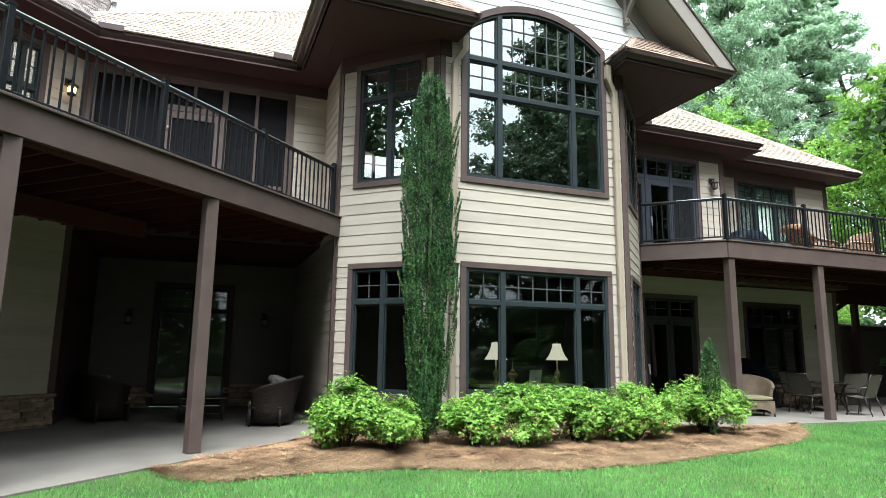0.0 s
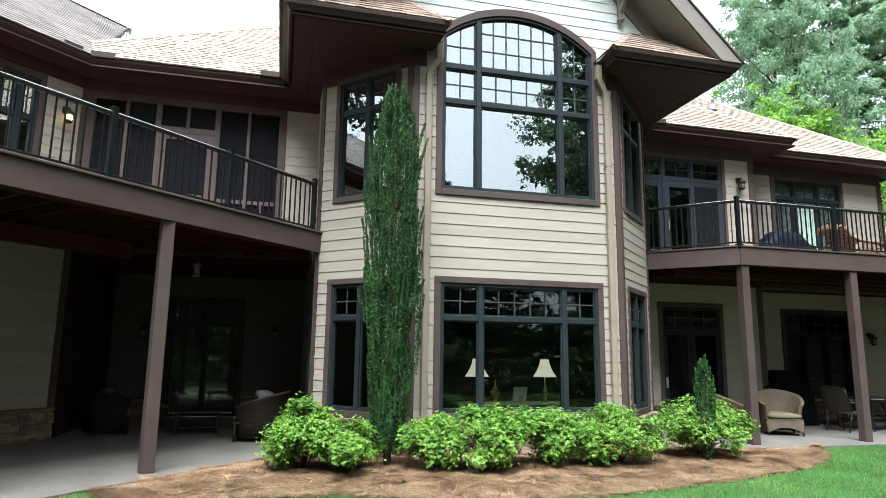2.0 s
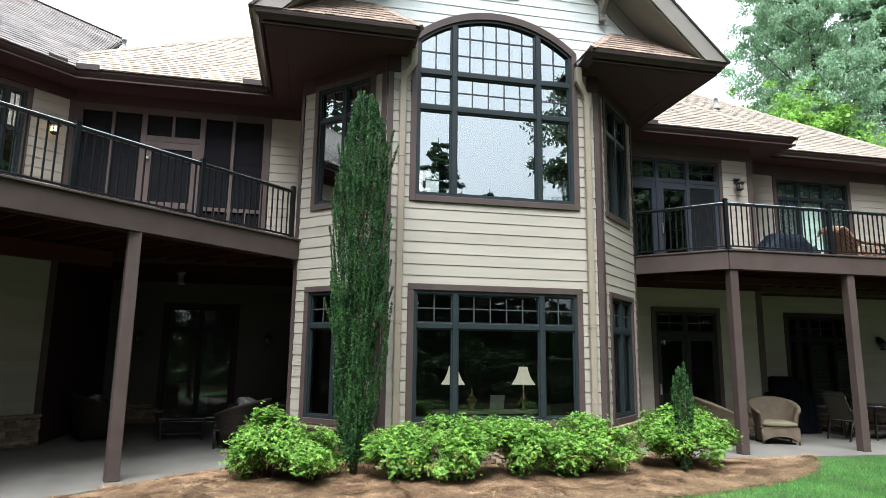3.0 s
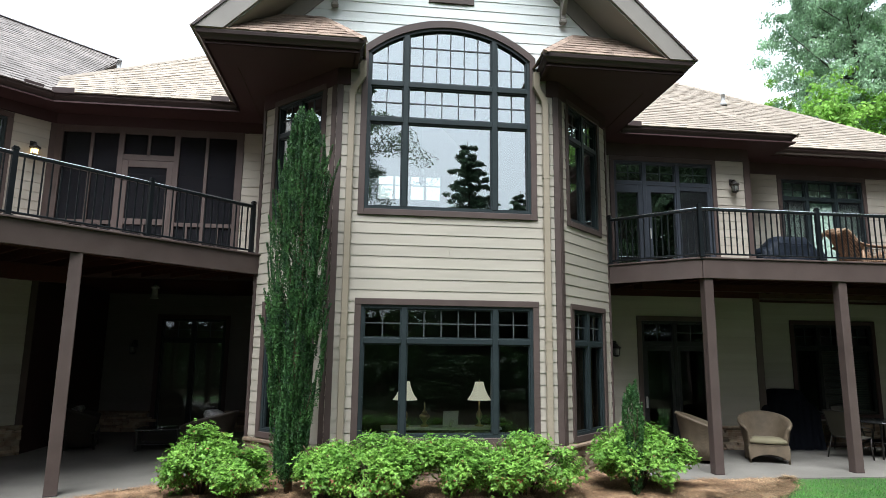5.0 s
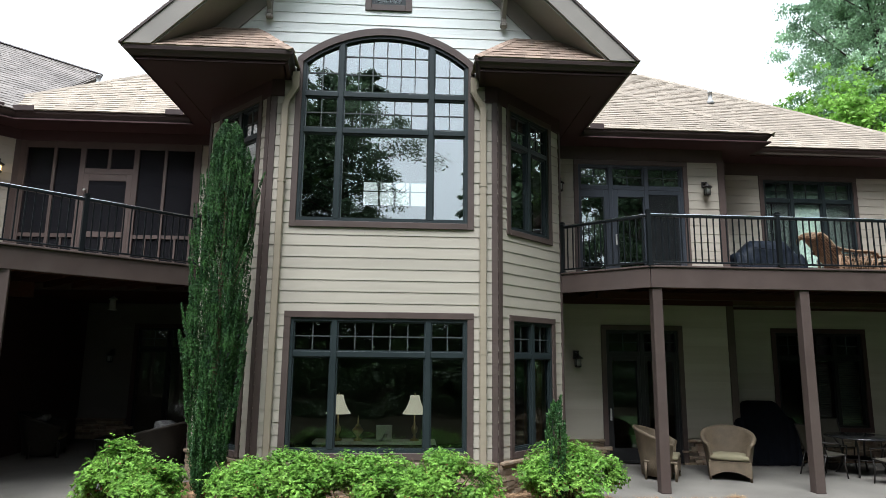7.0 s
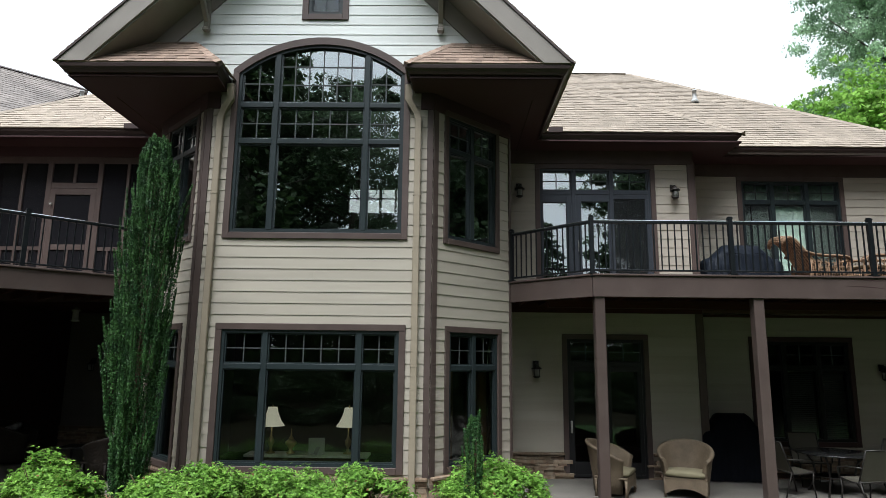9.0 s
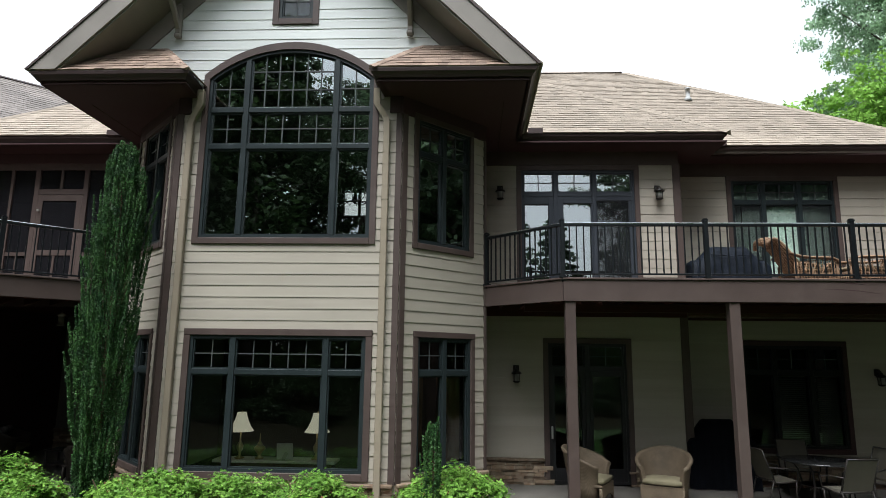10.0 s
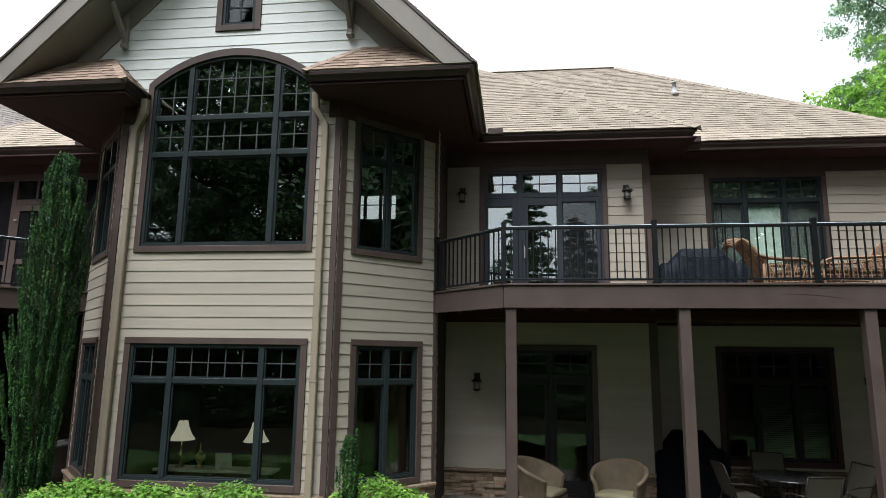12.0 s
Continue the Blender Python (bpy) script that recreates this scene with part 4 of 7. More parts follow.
shingles(roof_w, ow, uw, vw, [(-14.0, 0), (0, 0), (2.65, hw * lw), (-14.0, hw * lw)], SHINGLE_GREY, 112, 120)
top = ow + Vector((-S2 * hw, S2 * hw, WP * hw + 0.02))
caps(roof_w, top - uw * 14.0, top + uw * 2.65, GUTTER, 0.10)
bm = bmesh.new()
e = [top - uw * 14, top + uw * 2.65, top + uw * 2.65 + Vector((-4, 4, -3.0)), top - uw * 14 + Vector((-4, 4, -3.0))]
bm.faces.new([bm.verts.new(p) for p in e])
part("back_slope", bm, SHINGLE_GREY, roof_w)
for nm, x0, y0, turn, ln in (("left", EL[0] - 0.02, EL[1] - 0.06, 0, 0.42), ("left", EL[0] - 0.36, EL[1] - 0.40, 45, 0.34), ("left", 0.98, 11.86, 0, 0.36), ("right", 9.86, 11.90, 0, 0.30), ("right", 13.95, 12.70, 0, 0.22)):
    fl = thing("splash_guard", "small brown metal splash guard on the gutter", "splash guard", group="gutter splash guards", m=pose(x0, y0, EAVE_Z - 0.01, 0, 0, turn))
    part("plate", boxed(0, ln, -0.004, 0.004, 0.0, 0.10, bevel=0.002), GUTTER, fl)
    part("foot", boxed(0, ln, -0.004, 0.05, -0.012, 0.0), GUTTER, fl)
vent2 = copy_thing(vent, pose(-2.45, 15.75, EAVE_Z + WP * 2.72))
tagged(vent2, "pale grey plumbing vent on the wing roof")

# ---- ground, patios, bed ----
bm = bmesh.new()  # turf built up against the left slab's edge
rows_ = []
for k in range(41):
    s = 2.6 + 12.0 * k / 40
    e = Vector((2.42 - S2 * s, 10.84 - S2 * s, 0))
    n_ = Vector((S2, -S2, 0))
    rows_.append([bm.verts.new(e + n_ * d + Vector((0, 0, z + 0.008 * noise.noise((s * 3, d * 3, 1))))) for d, z in ((0.004, -0.022), (0.12, -0.035), (0.3, -0.065), (0.62, -0.103))])
for a, b in zip(rows_, rows_[1:]):
    for j in range(3):
        bm.faces.new((a[j], a[j + 1], b[j + 1], b[j])).smooth = True
bmesh.ops.recalc_face_normals(bm, faces=bm.faces)
rows_ = [[bm.verts.new((11.0 + 12.0 * k / 40, 9.516 - d, z + 0.008 * noise.noise((k * 0.9, d * 3, 1)))) for d, z in ((0.0, -0.022), (0.12, -0.035), (0.3, -0.065), (0.62, -0.103))] for k in range(41)]
for a, b in zip(rows_, rows_[1:]):
    for j in range(3):
        bm.faces.new((a[j], a[j + 1], b[j + 1], b[j])).smooth = True
bmesh.ops.recalc_face_normals(bm, faces=bm.faces)
tagged(part("ground_bank", bm, LAWN), "turf banked up against the concrete slabs", "ground", kind="structure")
bm = bmesh.new()
bmesh.ops.create_grid(bm, x_segments=80, y_segments=80, size=1.0)
for v in bm.verts:
    x, y = [math.copysign(abs(c) ** 2.4, c) * 700 for c in v.co[:2]]
    far = max(0.0, math.hypot(x - 5, y - 5) - 26)
    v.co = (x + 5, y + 5, -0.10 + 0.02 * noise.noise((x * 0.3, y * 0.3, 0)) * min(1, far) + (2.2 * noise.noise((x * 0.012, y * 0.012, 3)) + 0.02 * far) * min(1, far / 30))
tagged(part("ground", bm, LAWN), "green lawn running out to wooded ground", "ground", kind="structure")
bm = bmesh.new()
slab(bm, [(2.42, 10.84), (-13.5, -5.08), (-17.0, -1.5), (-9.0, 6.5), (-2.42, 12.8), (-2.42, 16.3), (2.3, 16.3)], -0.25, 0.0)
tagged(part("patio_left", bm, CONCRETE), "pale concrete patio slab under the left deck", "patio", kind="structure")
bm = bmesh.new()
slab(bm, [(8.3, 10.4), (9.35, 9.52), (24.5, 9.52), (24.5, 16.0), (8.3, 16.0)], -0.25, 0.0)
tagged(part("patio_right", bm, CONCRETE), "pale concrete patio slab under the right deck", "patio", kind="structure")


def bed_front(x):
    xs = (-0.4, 0.4, 1.44, 2.43, 3.41, 4.35, 5.74, 7.68, 9.5, 10.6, 11.5)
    ys = (7.95, 7.55, 7.75, 7.70, 7.28, 7.0, 7.07, 7.5, 8.10, 8.75, 9.60)
    return float(np.interp(x, xs, ys))


def bed_back(x):
    if x < 2.42:
        return x + 8.44
    if x < BX0:
        return CX0 + CY - x - 0.02
    if x < BX1:
        return BY - 0.03
    if x < 8.3:
        return x + BY - BX1 - 0.02
    return max(9.51, 18.7 - x * 0.98) if x < 9.38 else 9.51


def bed_height(x, y):
    f, b = bed_front(x), bed_back(x)
    s = min(1.0, max(0.0, (y - f) / max(0.05, b - f)))
    return -0.105 + 0.075 * min(1, s * 4) * (1 if x > 0 else 0.7) + (0.035 * noise.noise((x * 2.2, y * 2.2, 0.5)) + 0.03 * noise.noise((x * 6, y * 6, 2.5))) * min(1, s * 6)


bm = bmesh.new()
NX, NY = 190, 36
grid = []
for i in range(NX + 1):
    x = -0.42 + 11.9 * i / NX
    f, b = bed_front(x) + 0.05 * noise.noise((x * 3, 1, 1)), bed_back(x)
    b = max(b, f + 0.02)
    grid.append([bm.verts.new((x, f + (b - f) * j / NY, bed_height(x, f + (b - f) * j / NY))) for j in range(NY + 1)])
for i in range(NX):
    for j in range(NY):
        bm.faces.new((grid[i][j], grid[i + 1][j], grid[i + 1][j + 1], grid[i][j + 1])).smooth = True
planting_bed = tagged(part("planting_bed", bm, MULCH), "brown pine straw bed along the bay", "garden bed", kind="structure")


def quads(name, c, d, w, material, parent=None, kind=None):
    """Many small rhombic leaves: centres c, half-length vectors d, half-width vectors w."""
    n = len(c)
    v = np.empty((n, 4, 3))
    v[:, 0], v[:, 1], v[:, 2], v[:, 3] = c - d, c + w, c + d, c - w
    faces = np.arange(4 * n).reshape(n, 4)
    ob = from_arrays(name, v.reshape(-1, 3), faces, material, parent)
    if kind:
        ob["kind"] = kind
    return ob


def unit(a):
    return a / np.maximum(1e-9, np.linalg.norm(a, axis=1, keepdims=True))


def leaf_frame(rs, normals, length, width, droop=0.3):
    """Half vectors of leaves that lie across the given normals."""
    n = len(normals)
    r = unit(rs.normal(size=(n, 3)))
    d = unit(np.cross(normals, r) + normals * rs.uniform(-0.2, 0.5, (n, 1)) + np.array([0, 0, -droop]))
    w = unit(np.cross(d, normals + 0.4 * r))
    s = rs.uniform(0.65, 1.25, (n, 1))
    return d * length * 0.5 * s, w * width * 0.5 * s


# ---- decks ----
def rail_run(railing, a, b, spacing, posts=(True, True), mesh_cache={}):
    """One straight run of railing with posts, rails and balusters from a to b."""
    a, b = Vector((*a, 0)), Vector((*b, 0))
    ln = (b - a).length
    m = pose(a.x, a.y, 0, 0, 0, math.degrees(math.atan2(b.y - a.y, b.x - a.x)))
    if not mesh_cache:
        o = part("baluster", boxed(-0.0095, 0.0095, -0.0095, 0.0095, 3.815, 4.615), RAIL)
        mesh_cache["bal"] = o.data
        bpy.data.objects.remove(o)
        bm = boxed(-0.036, 0.036, -0.036, 0.036, 3.70, 4.70, bevel=0.004)
        box(bm, -0.041, 0.041, -0.041, 0.041, 4.70, 4.722)
        box(bm, -0.030, 0.030, -0.030, 0.030, 4.722, 4.74)
        box(bm, -0.055, 0.055, -0.055, 0.055, 3.755, 3.78)
        o = part("rail_post", bm, RAIL)
        mesh_cache["post"] = o.data
        bpy.data.objects.remove(o)
    n = max(1, round(ln / spacing))
    marks = [ln * k / n for k in range(n + 1)]
    for k, x in enumerate(marks):
        if (k == 0 and not posts[0]) or (k == n and not posts[1]):
            continue
        share("rail_post", mesh_cache["post"], railing, m @ pose(x, 0, 0))
    for x0, x1 in zip(marks, marks[1:]):
        rail = part("top_rail", boxed(x0 + 0.03, x1 - 0.03, -0.030, 0.030, 4.610, 4.648, m, bevel=0.006), RAIL, railing)
        # a separate pale strip carries the sky's highlight along the top rail
        part("rail_cap", boxed(x0 + 0.03, x1 - 0.03, -0.031, 0.031, 4.649, 4.668, m, bevel=0.010), RAILTOP, rail, "pale metal strip for the sky's highlight on the rail")
        part("bottom_rail", boxed(x0 + 0.03, x1 - 0.03, -0.018, 0.018, 3.80, 3.83, m, bevel=0.004), RAIL, railing)
        cnt = max(2, round((x1 - x0) / 0.118))
        for k in range(1, cnt):
            share("baluster", mesh_cache["bal"], railing, m @ pose(x0 + (x1 - x0) * k / cnt, 0, 0))


def deck_post(deck, x, y, turn=0.0):
    part("post", boxed(-0.085, 0.085, -0.085, 0.085, 0.0, 3.37, pose(x, y, 0, 0, 0, turn), bevel=0.008), BROWN, deck, "square brown painted post")
    part("post_base", boxed(-0.0865, 0.0865, -0.0865, 0.0865, 0.0, 0.02, pose(x, y, 0, 0, 0, turn), bevel=0.004), GUTTER, deck, "dark metal post base")


def fascia(deck, a, b, inner=1):
    ln = math.hypot(b[0] - a[0], b[1] - a[1])
    m = pose(a[0], a[1], 0, 0, 0, math.degrees(math.atan2(b[1] - a[1], b[0] - a[0])))
    part("fascia", boxed(0, ln, -0.025, 0.025, 3.37, 3.715, m, bevel=0.004), BROWN, deck, "brown painted fascia board")
    part("edge_board", boxed(-0.01, ln + 0.01, -0.05, 0.06, 3.718, 3.752, m, bevel=0.006), BROWN, deck)


DL = (2.13, 11.06)
at = lambda s, w=0.0: (DL[0] - S2 * s - S2 * w, DL[1] - S2 * s + S2 * w)
deck_left = thing("deck_left", "raised slanting deck with brown fascia and red-stained joists", "deck")
# the unseen far run of this deck is added to darken the patio
fascia(deck_left, at(-0.10, -0.085), at(16.0, -0.085))
for s in (2.97, 5.65, 8.33, 11.01, 13.69):
    deck_post(deck_left, *at(s, 0.0), 25)
m = pose(DL[0], DL[1], 0, 0, 0, 225)  # x along the edge, y outward
for k in range(39):
    s = 0.25 + 0.4 * k
    ymax = min(4.1, s + 2.1)
    part("joist", boxed(s - 0.02, s + 0.02, -ymax, -0.03, 3.44, 3.69, m), JOIST, deck_left)
for s in (-0.9, -0.55, -0.15):
    part("joist", boxed(s - 0.02, s + 0.02, -s - 2.1, s - 0.05, 3.44, 3.69, m), JOIST, deck_left)
part("beam", boxed(0.4, 16.0, -0.18, -0.04, 3.375, 3.438, m), JOIST, deck_left)
part("beam", boxed(1.9, 16.0, -2.6, -2.45, 3.16, 3.436, m), JOIST, deck_left)
for k in range(29):
    w = 0.06 + 0.145 * k
    part("deck_board", boxed(max(-0.10 - w, w - 2.15), 16.0, -w - 0.1435, -w, 3.692, 3.717, m), BOARD, deck_left)
railing_l = thing("deck_railing", "dark aluminium deck railing with thin balusters", "railing", group="deck railings")
rail_run(railing_l, at(0.03), at(15.47), 1.93, (True, True))

deck_right = thing("deck_right", "raised long deck with brown fascia and square posts", "deck")
# far end out of view, lengthened to shade the retaining wall
DR = [(8.98, 11.06), (10.21, 9.83), (24.0, 9.83)]
fascia(deck_right, DR[0], DR[1])
fascia(deck_right, DR[1], DR[2])
for x in (10.32, 12.93, 15.55, 18.2, 20.7):
    deck_post(deck_right, x, 9.92)
for k in range(27):
    x = 9.3 + 0.42 * k
    y0 = max(9.87, 11.06 - (x - 8.98) + 0.05)
    part("joist", boxed(x - 0.02, x + 0.02, y0, (WA if x < STEP else WB) - 0.03, 3.44, 3.69), JOIST, deck_right)
part("beam", boxed(10.3, 24.0, 9.87, 10.0, 3.375, 3.438), JOIST, deck_right)
part("ledger", boxed(CX1 + 0.03, STEP, WA - 0.075, WA - 0.03, 3.30, 3.69), JOIST, deck_right)
part("ledger", boxed(STEP + 0.03, END, WB - 0.075, WB - 0.03, 3.30, 3.69), JOIST, deck_right)
part("beam", boxed(9.7, 24.0, 11.2, 11.36, 3.30, 3.436), JOIST, deck_right)
for k in range(25):
    y = 9.88 + 0.145 * k
    x0 = max(8.99, 8.98 + 11.06 - y + 0.06) if y < 11.06 else 8.99
    x0 = x0 if y < WA - 0.14 else STEP + 0.02
    part("deck_board", boxed(x0, 24.0, y, y + 0.1435, 3.692, 3.717), BOARD, deck_right)
# the deck turns round the end of the house: joists, boards, a rear beam on a post, and a knee brace
for k in range(13):
    x = END + 0.35 + 0.42 * k
    part("joist", boxed(x - 0.02, x + 0.02, 9.87 if x > 20.3 else WB, 14.95, 3.44, 3.69), JOIST, deck_right)
for k in range(10):
    y = 13.51 + 0.145 * k
    part("deck_board", boxed(END + 0.08, 24.0, y, y + 0.1435, 3.692, 3.717), BOARD, deck_right)
part("beam", boxed(END + 0.02, 24.0, 14.82, 14.98, 3.16, 3.436), JOIST, deck_right)
part("rim_board", boxed(END + 0.02, 24.0, 14.985, 15.025, 3.30, 3.72), SOFFIT, deck_right)
part("post", boxed(20.94, 21.12, 14.81, 14.99, 0.0, 3.158, bevel=0.008), SOFFIT, deck_right, "dark brown rear post")
bm = bmesh.new()
tube(bm, [(19.50, 15.30, 2.44), (20.72, 14.92, 3.25)], 0.10, 4)
part("knee_brace", bm, SOFFIT, deck_right, "dark brown diagonal brace")
railing_r = thing("deck_railing", "dark aluminium deck railing with thin balusters", "railing", group="deck railings")
rail_run(railing_r, (8.99, 11.05), DR[1], 3.0, (True, False))
rail_run(railing_r, DR[1], (10.21 + 2.325 * 4, 9.83), 2.325)

# ---- downspouts on the bay ----
for s in (1, -1):
    ds = thing("downspout", "beige metal downspout on the bay wall", "downspout", group="bay downspouts")
    x = MID + s * 1.69
    pipe = part("pipe", boxed(x - 0.055, x + 0.055, BY - 0.125, BY - 0.04, 0.30, 6.35, bevel=0.012), DOWN, ds)
    path = [Vector((x, BY - 0.08, 6.33)), Vector((x - s * 0.02, BY - 0.08, 6.42)), Vector((x - s * 0.17, BY - 0.12, 6.66)), Vector((x - s * 0.17, BY - 0.14, 6.92))]
    bm = bmesh.new()
    rings = [[bm.verts.new(p + Vector((a * 0.055, b * 0.043, 0))) for a, b in ((-1, -1), (1, -1), (1, 1), (-1, 1))] for p in path]
    for a, b in zip(rings, rings[1:]):
        for k in range(4):
            bm.faces.new((a[k], a[(k + 1) % 4], b[(k + 1) % 4], b[k]))
    bm.faces.new(rings[0][::-1])
    bm.faces.new(rings[-1])
    part("elbow", bm, DOWN, ds)
    part("shoe", boxed(x - 0.055, x + 0.055, -0.26, 0.0, -0.05, 0.05, Matrix.Translation((0, BY - 0.05, 0.28)) @ pose(0, 0, 0, 35), bevel=0.012), DOWN, ds)
    for z in (2.2, 5.0):
        part("strap", boxed(x - 0.062, x + 0.062, BY - 0.130, BY - 0.03, z, z + 0.022), DOWN, pipe)


# ---- shrubs ----
RUSTLEAF = surf("reddish_old_leaf", (0.17, 0.065, 0.03), 0.5, 0.2, 1.5, 0.0, 30, island=0.4, leaf=0.3)


def nandina(name_label, x, y, rx, ry, h, seed, n=11000, z=-0.04):
    """A low mounded shrub: bare stems, and leaf sprays on an uneven dome."""
    rs = np.random.RandomState(seed)
    root = thing("shrub", name_label, "shrub", group="bed shrubs", m=pose(x, y, z))
    for k in range(14):
        bm = bmesh.new()
        a, r = rs.uniform(0, 6.28), rs.uniform(0.3, 0.9)
        ex, ey, ez = rx * r * math.cos(a), ry * r * math.sin(a), h * rs.uniform(0.5, 0.85)
        tube(bm, [(ex * 0.12, ey * 0.12, -0.02), (ex * 0.5, ey * 0.5, ez * 0.55), (ex, ey, ez)], [0.013, 0.010, 0.005], 5)
        part("stem", bm, STEM, root)
    # several lobes, each clothed in drooping sprays of three leaflets
    lobes = 7
    lc = np.array([[rx * 0.62 * math.cos(6.28 * k / (lobes - 1) + seed) * rs.uniform(0.7, 1.1), ry * 0.62 * math.sin(6.28 * k / (lobes - 1) + seed) * rs.uniform(0.7, 1.1), h * rs.uniform(0.34, 0.60)] for k in range(lobes - 1)] + [[0, 0, h * 0.66]])
    lr = np.array([rs.uniform(0.36, 0.60) for k in range(lobes)]) * np.array([(rx + ry) * 0.5])
    m = n // 5
    pick = rs.randint(0, lobes, m)
    u = unit(rs.normal(size=(m, 3)))
    cen = lc[pick] + u * (lr[pick] * rs.uniform(0.60, 1.22, m))[:, None] * np.array([1, 1, 0.80 * h / max(rx, ry) * 0.62])
    phi = np.arctan2(cen[:, 1], cen[:, 0])
    skirt = 0.06 + h * (0.20 + 0.17 * np.sin(3 * phi + seed) + 0.08 * np.sin(7 * phi + 2 * seed))
    hollow = np.array([noise.noise(((x + p[0]) * 2.6, (y + p[1]) * 2.6, p[2] * 2.6 + seed)) for p in cen])
    stay = (cen[:, 2] > skirt) & (hollow > -0.26 + 0.26 * (1 - cen[:, 2] / h))
    cen, u, pick = cen[stay], u[stay], pick[stay]
    cen[:, 2] = np.minimum(cen[:, 2], h * 1.06)
    m = len(cen)
    inside = np.zeros(m, bool)
    for k in range(lobes):
        inside |= (np.linalg.norm((cen - lc[k]) / np.array([1, 1, 0.7]), axis=1) < lr[k] * 0.62) & (pick != k)
    cen, u = cen[~inside], u[~inside]
    m = len(cen)
    per = 4
    cen, u = np.repeat(cen, per, 0), np.repeat(u, per, 0)
    k = len(cen)
    cen = cen + rs.normal(size=(k, 3)) * np.array([0.052, 0.052, 0.036])
    nr = unit(u * 0.55 + np.array([0, 0, 0.75]) + rs.normal(size=(k, 3)) * 0.35)
    d0 = unit(np.cross(nr, rs.normal(size=(k, 3))) + u * 0.7 + np.array([0, 0, -0.45]))
    side = unit(np.cross(nr, d0))
    L = rs.uniform(0.016, 0.030, (k, 1))
    cs, ds, ws = [], [], []
    for ang in (-0.95, 0.0, 0.95):
        d = d0 * math.cos(ang) + side * math.sin(ang)
        d = unit(d + nr * rs.uniform(-0.15, 0.15, (k, 1)))
        w = unit(np.cross(nr, d))
        cs.append(cen + d * L * 1.15)
        ds.append(d * L)
        ws.append(w * L * 0.52)
    cs, ds, ws = np.concatenate(cs), np.concatenate(ds), np.concatenate(ws)
    red = (rs.uniform(0, 1, len(cs)) < 0.012) | ((cs[:, 2] < h * 0.42) & (rs.uniform(0, 1, len(cs)) < 0.06))
    quads("leaves", cs[~red], ds[~red], ws[~red], LEAF, root)
    quads("old_leaves", cs[red], ds[red], ws[red], RUSTLEAF, root)["label"] = "a few reddish old leaves"
    return root


nandina("mounded bright green leafy shrub in the pine straw", 2.02, 8.85, 0.50, 0.45, 1.06, 1, 14000)
nandina("mounded bright green leafy shrub in the pine straw", 2.62, 8.50, 0.42, 0.42, 0.80, 2, 12000)
nandina("mounded bright green leafy shrub below the bay window", 3.86, 8.55, 0.50, 0.42, 0.92, 3, 14000)
nandina("mounded bright green leafy shrub below the bay window", 4.55, 8.35, 0.55, 0.48, 1.04, 4, 15000)
nandina("mounded bright green leafy shrub below the bay window", 5.55, 8.55, 0.62, 0.44, 0.98, 5, 14000)
nandina("mounded bright green leafy shrub below the bay window", 6.60, 8.50, 0.74, 0.50, 1.02, 6, 17000)
nandina("mounded bright green leafy shrub at the patio corner", 8.42, 8.86, 0.84, 0.55, 1.08, 7, 20000)


